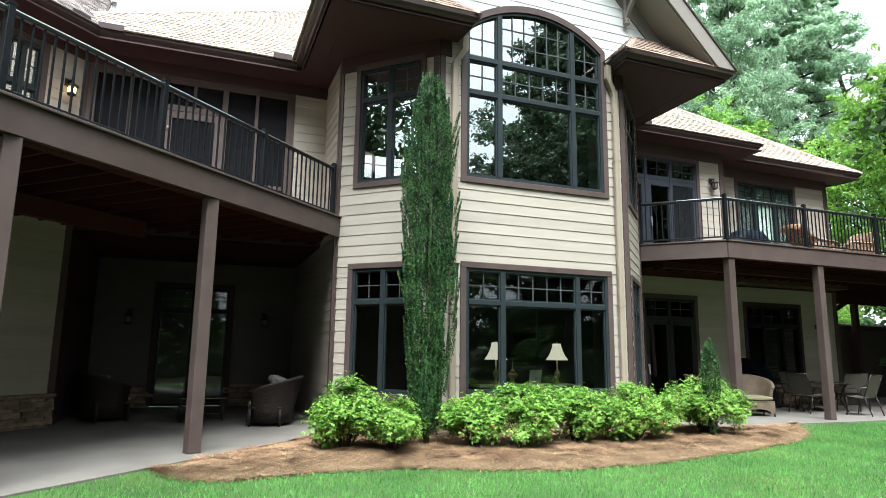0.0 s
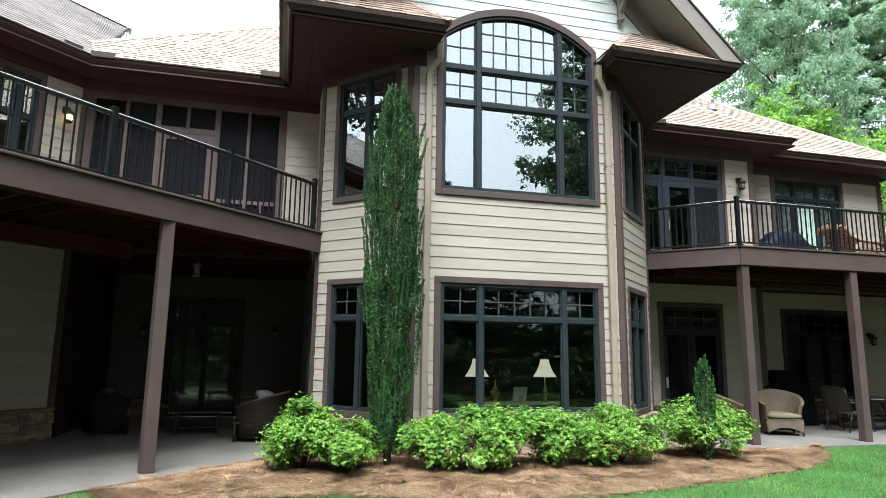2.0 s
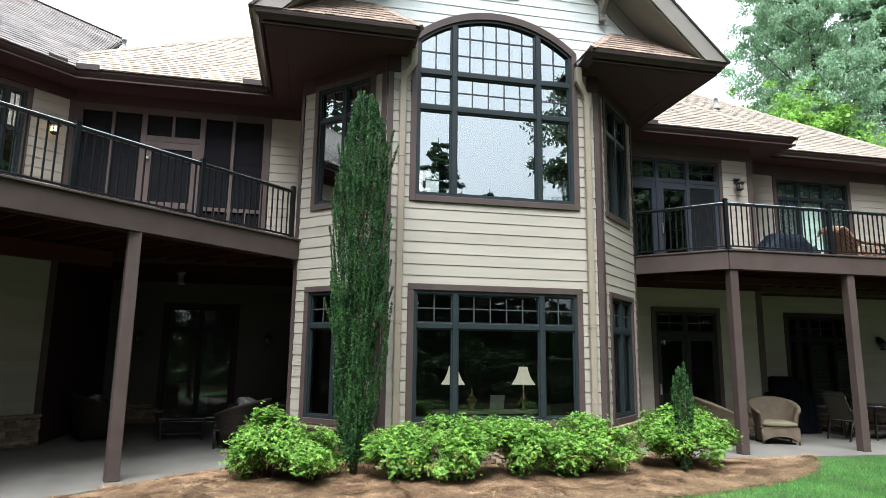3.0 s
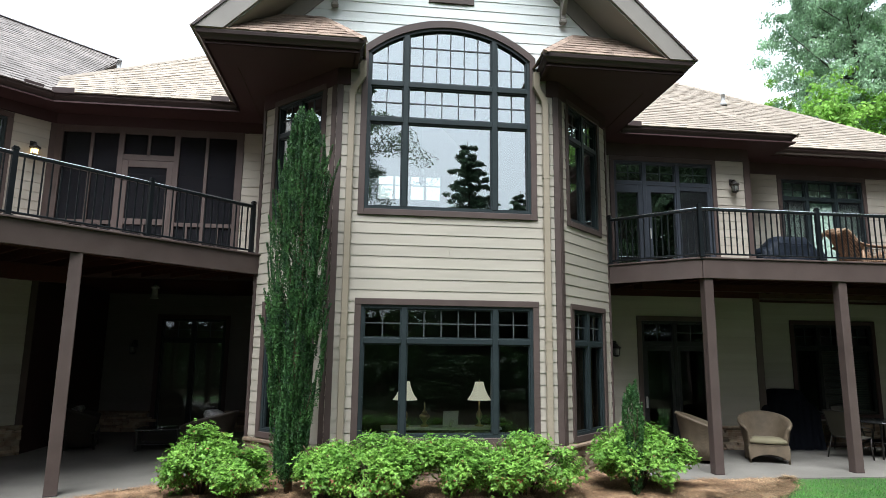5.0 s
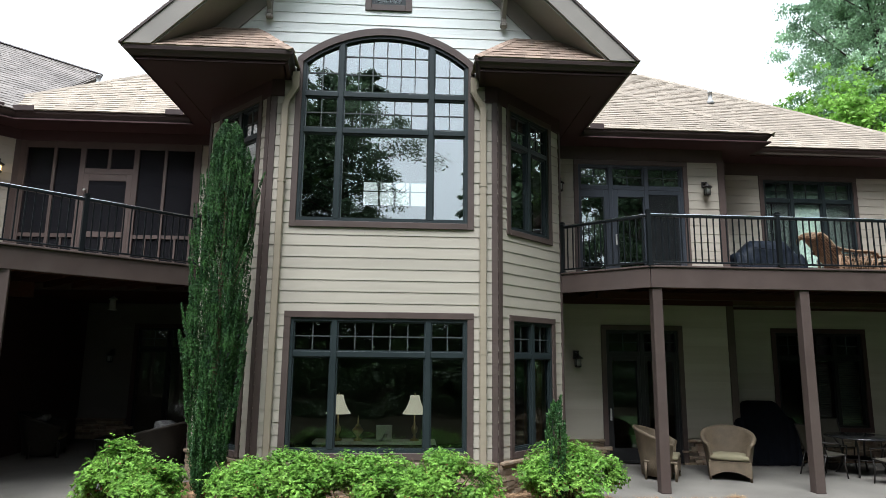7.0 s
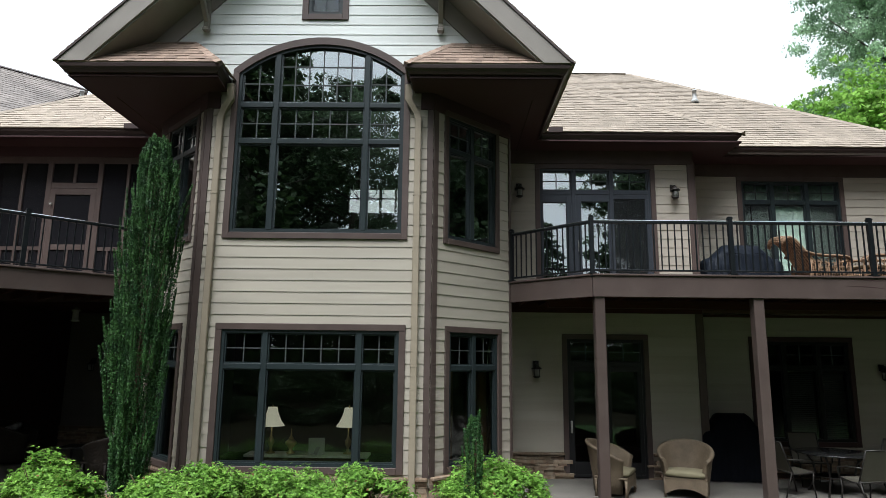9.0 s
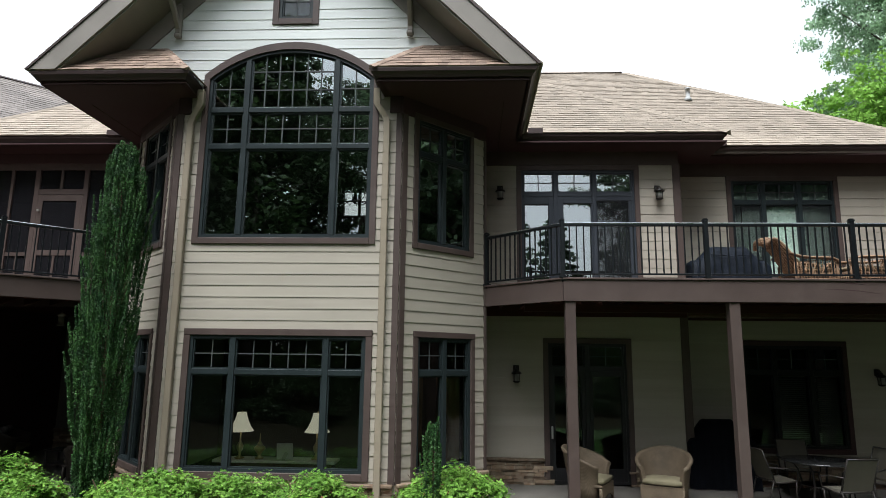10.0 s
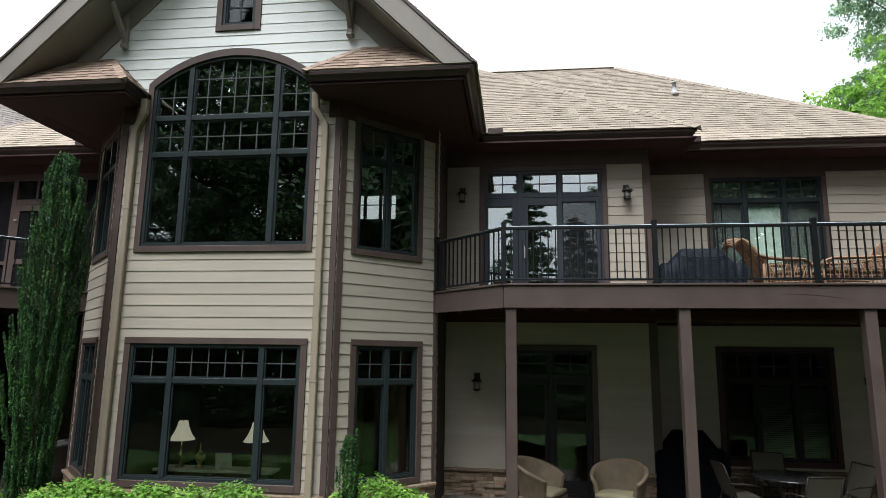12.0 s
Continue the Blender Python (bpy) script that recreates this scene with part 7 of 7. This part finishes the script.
def rattan_lounge(m, label, reach=1.0):
    """A honey rattan lounge chair with a tall back rolled over at the top, broad woven arms and open cane sides, facing local +x."""
    rl = thing("rattan_lounge", label, "lounge chair", group="rattan lounge chairs", m=m)
    prof = [(-0.02, 0.30), (-0.10, 0.48), (-0.22, 0.68), (-0.33, 0.86), (-0.40, 0.96), (-0.47, 1.0), (-0.54, 0.97), (-0.55, 0.90)]

    def back(u, v):
        k = min(len(prof) - 1.001, v * (len(prof) - 1))
        i = int(k)
        x, z = [prof[i][c] + (prof[i + 1][c] - prof[i][c]) * (k - i) for c in (0, 1)]
        y = (u - 0.5) * 2
        return (x + 0.14 * y * y * (1 - 0.5 * v), y * (0.36 - 0.05 * v), z - 0.07 * abs(y) ** 3 * v)

    bm = bmesh.new()
    nu, nv = 10, 12
    faces_ = [[[bm.verts.new(Vector(back(i / nu, j / nv)) + Vector((o, 0, 0))) for j in range(nv + 1)] for i in range(nu + 1)] for o in (0.0, -0.03)]
    for f in faces_:
        for i in range(nu):
            for j in range(nv):
                bm.faces.new((f[i][j], f[i + 1][j], f[i + 1][j + 1], f[i][j + 1])).smooth = True
    rest = part("backrest", bm, RATTAN, rl, "rolled woven back")
    part("weave", strands(lambda u, v: Vector(back(u, v)) + Vector((-0.034, 0, 0)), 14, 16, 0.0085), CANE, rest, "pale cane strands over the back")
    bm = bmesh.new()
    tube(bm, [back(0.0, k / 10) for k in range(11)], 0.024, 7)
    tube(bm, [back(1.0, k / 10) for k in range(11)], 0.024, 7)
    tube(bm, [back(k / 10, 1.0) for k in range(11)], 0.026, 7)
    part("back_frame", bm, CANE, rest, "wrapped cane edge")
    part("seat", boxed(-0.04, 0.70 * reach, -0.32, 0.32, 0.24, 0.31, bevel=0.03), RATTAN, rl)
    part("seat_pad", cushion(0.0, 0.68 * reach, -0.29, 0.29, 0.31, 0.42), STRIPED, rl, "tan striped pad")
    apron = lambda u, v: (0.70 * reach, -0.32 + 0.64 * u, 0.10 + 0.16 * v)
    part("apron", strands(apron, 14, 3, 0.008, 4, 2), CANE, rl, "woven cane front apron")
    for sy in (-1, 1):
        line = [(-0.16, 0.66), (0.02, 0.60), (0.22, 0.575), (0.42, 0.57), (0.58, 0.56), (0.66, 0.52), (0.69, 0.44)]
        line = [(x * (reach if x > 0 else 1), z) for x, z in line]
        bm = bmesh.new()
        rings = [[bm.verts.new((x, sy * 0.37 + dy, z + dz)) for dy, dz in ((-0.065, 0.0), (-0.05, 0.022), (0.05, 0.022), (0.065, 0.0), (0.05, -0.022), (-0.05, -0.022))] for x, z in line]
        for A, B in zip(rings, rings[1:]):
            for j in range(6):
                bm.faces.new((A[j], A[(j + 1) % 6], B[(j + 1) % 6], B[j])).smooth = True
        bm.faces.new(rings[0])
        bm.faces.new(rings[-1][::-1])
        bmesh.ops.recalc_face_normals(bm, faces=bm.faces)
        arm_ = part("arm", bm, RATTAN, rl, "broad woven arm")
        bm = bmesh.new()
        for dy in (-0.066, 0.066):
            tube(bm, [(x, sy * 0.37 + dy, z) for x, z in line], 0.013, 6)
        part("arm_edge", bm, CANE, arm_)
        low = lambda u, v, sy=sy: (-0.06 + (0.66 * reach + 0.06) * u, sy * 0.37, 0.10 + (0.45 - 0.06 * (1 - u)) * v)
        part("side_weave", strands(low, 15, 5, 0.0075, 4, 3), CANE, rl, "open cane weave under the arm")
        bm = bmesh.new()
        for k in range(4):
            x0 = 0.02 + 0.16 * reach * k
            tube(bm, [(x0, sy * 0.37, 0.12), (x0 + 0.15 * reach, sy * 0.37, 0.53)], 0.010, 5)
        part("side_brace", bm, CANE, rl)
        for x in (-0.05, 0.67 * reach):
            bm = bmesh.new()
            tube(bm, [(x, sy * 0.36, 0.0), (x, sy * 0.36, 0.28), (x, sy * 0.37, 0.50)], [0.022, 0.025, 0.022], 7)
            part("leg", bm, CANE, rl)
    return rl


rattan_lounge(pose(14.72, 11.6, DECK + 0.034, 0, 0, -4), "honey rattan lounge chair beside the covered grill")
rattan_lounge(pose(16.55, 11.45, DECK + 0.034, 0, 0, 184), "long-armed honey rattan lounge chair facing its twin on the deck", 1.6)
ot = thing("rattan_ottoman", "low honey rattan footstool with a tan pad", "footstool", m=pose(15.75, 12.45, DECK))
part("body", boxed(-0.36, 0.36, -0.28, 0.28, 0.10, 0.34, bevel=0.03), RATTAN, ot)
part("pad", cushion(-0.34, 0.34, -0.26, 0.26, 0.34, 0.45), CUSHION, ot)
for sx in (-1, 1):
    for sy in (-1, 1):
        bm = bmesh.new()
        tube(bm, [(sx * 0.32, sy * 0.24, 0.0), (sx * 0.32, sy * 0.24, 0.14)], 0.022, 7)
        part("leg", bm, RATTAN, ot)

# ---- in the lower bay window ----
con = thing("console_table", "dark wooden console table with a pale top", "table", m=pose(5.55, 10.12, 0.02))
part("tabletop", boxed(-1.0, 1.0, -0.2, 0.2, 0.72, 0.765, bevel=0.008), PALETOP, con, "pale smooth top with a pale edge")
part("apron", boxed(-0.94, 0.94, -0.16, 0.16, 0.60, 0.718), WOODDARK, con)
for sx in (-1, 1):
    for sy in (-1, 1):
        part("leg", boxed(sx * 0.92 - 0.03, sx * 0.92 + 0.03, sy * 0.14 - 0.03, sy * 0.14 + 0.03, 0.0, 0.60, bevel=0.006), WOODDARK, con)
for x, y in ((4.94, 10.08), (6.20, 10.10)):
    lp = thing("table_lamp", "brass table lamp with a flared cream shade", "lamp", group="window lamps", m=pose(x, y, 0.786))
    bm = bmesh.new()
    lathe(bm, [(0.075, 0.0), (0.08, 0.015), (0.03, 0.04), (0.018, 0.09), (0.05, 0.15), (0.055, 0.20), (0.02, 0.26), (0.012, 0.30), (0.012, 0.44)], 16)
    part("stem", bm, BRASS, lp)
    bm = bmesh.new()
    lathe(bm, [(0.205, 0.43), (0.196, 0.445), (0.150, 0.51), (0.112, 0.59), (0.086, 0.67), (0.074, 0.73), (0.070, 0.73), (0.082, 0.67), (0.108, 0.59), (0.146, 0.51), (0.20, 0.433)], 20)
    shade_ = part("shade", bm, SHADE, lp, "flared cream fabric shade")
    bm = bmesh.new()
    lathe(bm, [(0.006, 0.72), (0.012, 0.75), (0.004, 0.77)], 8)
    part("finial", bm, BRASS, shade_)
urn = thing("brass_urn", "small turned brass urn with a spire lid", "ornament", m=pose(5.27, 10.08, 0.786))
bm = bmesh.new()
lathe(bm, [(0.07, 0.0), (0.07, 0.015), (0.025, 0.05), (0.04, 0.09), (0.092, 0.15), (0.088, 0.185), (0.045, 0.215)], 16)
part("body", bm, BRASS, urn)
bm = bmesh.new()
lathe(bm, [(0.05, 0.217), (0.035, 0.25), (0.014, 0.27), (0.014, 0.31), (0.003, 0.40)], 12)
part("lid", bm, BRASS, urn)
pf = thing("picture_frame", "pale-backed picture frame on an easel strut", "picture frame", m=pose(5.70, 10.05, 0.786, 0, 0, 6))
part("backing", boxed(-0.13, 0.13, 0.0, 0.015, 0.0, 0.26, pose(0, 0, 0, 12), bevel=0.003), FRAMEBACK, pf)
part("strut", boxed(-0.03, 0.03, -0.004, 0.0, 0.0, 0.20, pose(-0.02, -0.06, 0, -18, 25, 0)), PAPER, pf)

# ---- upper room: chair at the window, chandelier ----
LINEN = surf("grey_linen_upholstery", (0.20, 0.19, 0.17), 0.85, 0.12, 4.0, 0.3, 140)
uc = thing("upholstered_chair", "grey linen chair with a rounded back at the upper window", "chair", m=pose(5.70, 10.50, 3.725))
bm = bmesh.new()
prism(bm, [(-0.21, 0.40), (0.21, 0.40), (0.22, 0.80), (0.19, 0.90), (0.12, 0.965), (0.0, 0.99), (-0.12, 0.965), (-0.19, 0.90), (-0.22, 0.80)], 0.09, pose(0, -0.10, 0))
bmesh.ops.recalc_face_normals(bm, faces=bm.faces)
part("backrest", bm, LINEN, uc)
part("seat", cushion(-0.23, 0.23, 0.0, 0.46, 0.38, 0.50), LINEN, uc)
for sx in (-1, 1):
    for y in (-0.04, 0.42):
        part("leg", boxed(sx * 0.19 - 0.02, sx * 0.19 + 0.02, y - 0.02, y + 0.02, 0.0, 0.40, bevel=0.004), WOODDARK, uc)

# ---- upper room: chandelier ----
cd = thing("chandelier", "brass candle chandelier in the tall room", "chandelier", m=pose(5.60, 15.6, 6.55))
bm = bmesh.new()
tube(bm, [(0, 0, 0.0), (0, 0, 2.45)], 0.012, 6)
part("chain", bm, IRON, cd)
bm = bmesh.new()
lathe(bm, [(0.02, -0.12), (0.07, -0.02), (0.05, 0.10), (0.03, 0.25), (0.02, 0.35)], 12)
part("hub", bm, IRON, cd)
for k in range(8):
    a = k * math.pi / 4
    c_, s_ = math.cos(a), math.sin(a)
    bm = bmesh.new()
    tube(bm, [(0.05 * c_, 0.05 * s_, 0.0), (0.25 * c_, 0.25 * s_, -0.10), (0.42 * c_, 0.42 * s_, 0.02), (0.44 * c_, 0.44 * s_, 0.08)], 0.010, 6)
    arm_ = part("arm", bm, IRON, cd)
    bm = bmesh.new()
    lathe(bm, [(0.035, 0.08), (0.035, 0.10), (0.012, 0.10), (0.012, 0.22), (0.002, 0.24)], 8, pose(0.44 * c_, 0.44 * s_, 0))
    part("candle", bm, PAPER, arm_)

# ---- curtains and blinds ----
def curtain(x0, x1, y, z0, z1, seed, label):
    rs = random.Random(seed)
    bm = bmesh.new()
    n = max(8, int((x1 - x0) / 0.03))
    ph = rs.uniform(0, 6)
    a = [[bm.verts.new((x0 + (x1 - x0) * k / n, y + 0.011 * math.sin(k * 1.1 + ph) + o, z)) for k in range(n + 1)] for o in (0, 0.004) for z in (z0, z1)]
    for k in range(n):
        bm.faces.new((a[0][k], a[0][k + 1], a[1][k + 1], a[1][k])).smooth = True
        bm.faces.new((a[2][k + 1], a[2][k], a[3][k], a[3][k + 1])).smooth = True
    return tagged(part("curtain", bm, CURTAIN), label, "curtain", group="upper curtains")


curtain(14.55, 16.72, WB + 0.098, 5.96, 6.50, 1, "pale green valance behind the transom lights")
curtain(14.76, 16.49, WB + 0.10, 4.1, 5.95, 2, "pale green curtain hanging in the middle light")
curtain(14.5, 14.75, WB + 0.14, 4.1, 5.95, 3, "pale green curtain drawn to the window's edge")
curtain(16.5, 16.76, WB + 0.14, 4.1, 5.95, 4, "pale green curtain drawn to the window's edge")
BROWNCLOTH = surf("brown_drapery", (0.16, 0.085, 0.045), 0.85, 0.15, 2.0, 0.2, 120)
for x0, x1 in ((0.36, 0.72), (1.02, 1.58)):
    cu = curtain(x0, x1, 0.17, 0.6, 2.12, int(x0 * 100), "brown drapery hanging behind the lower slanted window")
    cu.data.materials[0] = BROWNCLOTH
    cu.matrix_basis = M_RIGHT
    cu["group"] = "lower drapery"
for x0, x1 in ((15.22, 15.88), (15.97, 16.56)):
    bl = thing("window_blind", "grey slatted blind lowered behind the glass", "blind", group="lower blinds", m=pose(0, WB + 0.2, 0))
    part("head_rail", boxed(x0, x1, -0.02, 0.03, 2.12, 2.17), BLIND, bl)
    me = None
    for k in range(34):
        z = 0.70 + 0.0415 * k
        if me is None:
            o = part("slat", boxed(x0, x1, -0.022, 0.022, -0.0015, 0.0015, pose(0, 0, 0, 38)), BLIND, bl)
            o.location.z = z
            me = o.data
        else:
            share("slat", me, bl, pose(0, 0, z))

# sliding door leaves, with stiles, and insect screens over some lights
d_ = bpy.data.objects["door_1"]
for x0, x1, z0, z1 in ((10.335, 10.445, DECK + 0.1, 5.855), (9.815, 10.335, 5.68, 5.855), (10.535, 10.65, DECK + 0.1, 5.855), (10.65, 11.255, 5.70, 5.855), (11.345, 12.095, 5.76, 5.855), (12.02, 12.095, DECK + 0.1, 5.76),
                       (9.815, 10.335, DECK + 0.08, DECK + 0.26), (10.65, 11.255, DECK + 0.08, DECK + 0.22), (11.345, 12.02, DECK + 0.08, DECK + 0.2)):
    part("leaf_rail", boxed(x0 - CX1, x1 - CX1, -0.006, 0.07, z0, z1, bevel=0.004), DOORFRAME, d_)
part("screen", boxed(11.345 - CX1, 12.03 - CX1, 0.004, 0.006, DECK + 0.18, 5.77), gauze_thin, d_, "dark insect screen leaf")
d_ = bpy.data.objects["door_2"]
for x0, x1, z0, z1 in ((10.325, 10.40, 0.1, 2.205), (10.93, 11.005, 0.1, 2.205), (11.095, 11.16, 0.1, 2.205), (11.72, 11.795, 0.1, 2.205), (10.40, 10.93, 2.10, 2.205), (11.16, 11.72, 2.10, 2.205), (10.40, 10.93, 0.08, 0.32), (11.16, 11.72, 0.08, 0.32)):
    part("leaf_rail", boxed(x0 - CX1, x1 - CX1, -0.006, 0.07, z0, z1, bevel=0.004), BRONZE, d_)
d_ = bpy.data.objects["window_8"]
for x0, x1 in ((14.58, 15.13), (16.06, 16.67)):
    part("screen", boxed(x0 - STEP, x1 - STEP, 0.004, 0.006, 4.33, 5.86), gauze_thin, d_, "dark insect screen")
for pane in d_.children:
    if pane.name.startswith("pane"):
        pane.visible_shadow = False

# door handles
for x, y, z, m_ in ((10.58, WA - 0.02, 4.72, "door_1"), (10.33, WA - 0.02, 1.0, "door_2")):
    d_ = bpy.data.objects[m_]
    h_ = part("door_handle", boxed(-0.018, 0.018, -0.05, 0.0, -0.12, 0.12, bevel=0.008), PAPER, d_, "pale pull handle")
    h_.location = (x - CX1, -0.02, z)

# weather cracks in the far deck's fascia
bm = bmesh.new()
for pts in ([(14.33, 3.588, 0.002), (14.60, 3.583, 0.005), (14.85, 3.565, 0.004), (15.19, 3.520, 0.001)], [(14.60, 3.700, 0.002), (14.72, 3.690, 0.009), (14.90, 3.668, 0.003), (14.98, 3.662, 0.001)]):
    top = [(x, z + h) for x, z, h in pts]
    low = [(x, z - h) for x, z, h in reversed(pts)]
    prism(bm, low + top, 0.002, pose(0, DR[1][1] - 0.0275, 0))
bmesh.ops.recalc_face_normals(bm, faces=bm.faces)
part("crack", bm, SOFFIT, deck_right, "dark split in the painted board")

# ---- bank and retaining wall beside the far patio ----
WALLSTUCCO = surf("brown_stucco", (0.066, 0.052, 0.043), 0.9, 0.12, 1.5, 0.4, 60)
rw = tagged(part("retaining_wall", boxed(19.2, 30.0, 15.3, 15.7, -0.2, 2.3, bevel=0.02), WALLSTUCCO), "brown rendered retaining wall beyond the patio", "wall", kind="structure")
part("coping", boxed(19.1, 30.0, 15.2, 15.8, 2.3, 2.50, bevel=0.05), SOFFIT, rw, "thick dark timber coping")

# ---- pine straw and grass ----
PALESTRAW = surf("dry_pine_needles", (0.28, 0.19, 0.105), 0.8, 0.25, 1.1, 0.0, 30, island=0.5, tint=(0.41, 0.30, 0.175))
rs = np.random.RandomState(17)
n = 150000
x = rs.uniform(-0.35, 11.4, n)
f = np.array([bed_front(v) for v in x])
b = np.array([max(bed_back(v), bed_front(v) + 0.02) for v in x])
y = f - 0.16 * rs.uniform(0, 1, n) ** 3 + (b - f) * rs.uniform(0, 1, n) ** 1.5
z = np.array([bed_height(a, c) for a, c in zip(x, y)]) + rs.uniform(0.004, 0.05, n)
ang = rs.uniform(0, math.pi, n)
d = np.stack([np.cos(ang), np.sin(ang), rs.uniform(-0.25, 0.25, n)], 1) * rs.uniform(0.07, 0.17, (n, 1))
w = np.stack([-np.sin(ang), np.cos(ang), np.zeros(n)], 1) * rs.uniform(0.0025, 0.0075, (n, 1))
pale = rs.uniform(0, 1, n) < np.clip(0.5 - (y - f) * 0.7, 0.05, 0.5)
c = np.stack([x, y, z], 1)
quads("pine_straw", c[~pale], d[~pale], w[~pale], STRAW, None, "stuff")
quads("dry_straw", c[pale], d[pale], w[pale], PALESTRAW, None, "stuff")
tagged(bpy.data.objects["dry_straw"], "paler dry pine needles along the bed's front edge", "mulch")
tagged(bpy.data.objects["pine_straw"], "loose brown pine needles over the bed", "mulch")

n = 130000
x = rs.uniform(-1.5, 15.5, n)
y = rs.uniform(4.6, 9.5, n)
front = np.interp(x, (-0.4, 0.4, 1.44, 2.43, 3.41, 4.35, 5.74, 7.68, 9.5, 10.6, 11.5), (7.95, 7.55, 7.75, 7.70, 7.28, 7.0, 7.07, 7.5, 8.10, 8.75, 9.60))
front = np.where(x < -0.4, x + 8.38, np.where(x > 11.5, 9.5, front))
keep = y < front - 0.01 + 0.04 * np.sin(x * 9)
x, y = x[keep], y[keep]
n = len(x)
hgt = rs.uniform(0.025, 0.06, n)
lean = rs.normal(size=(n, 2)) * 0.018
off_slab = np.where(x < 0.5, (x + 8.42 - y) * S2, np.where(x > 11.2, 9.52 - y, 9.0))
base = np.stack([x, y, -0.105 + 0.075 * np.clip(1 - off_slab / 0.6, 0, 1)], 1)
tip = base + np.stack([lean[:, 0], lean[:, 1], hgt], 1)
ang = rs.uniform(0, math.pi, n)
w = np.stack([np.cos(ang), np.sin(ang), np.zeros(n)], 1) * 0.004
v = np.empty((n, 3, 3))
v[:, 0], v[:, 1], v[:, 2] = base - w, base + w, tip
ob = from_arrays("grass", v.reshape(-1, 3), np.arange(3 * n).reshape(n, 3), GRASS)
tagged(ob, "mown bright green lawn grass", "grass", kind="stuff")
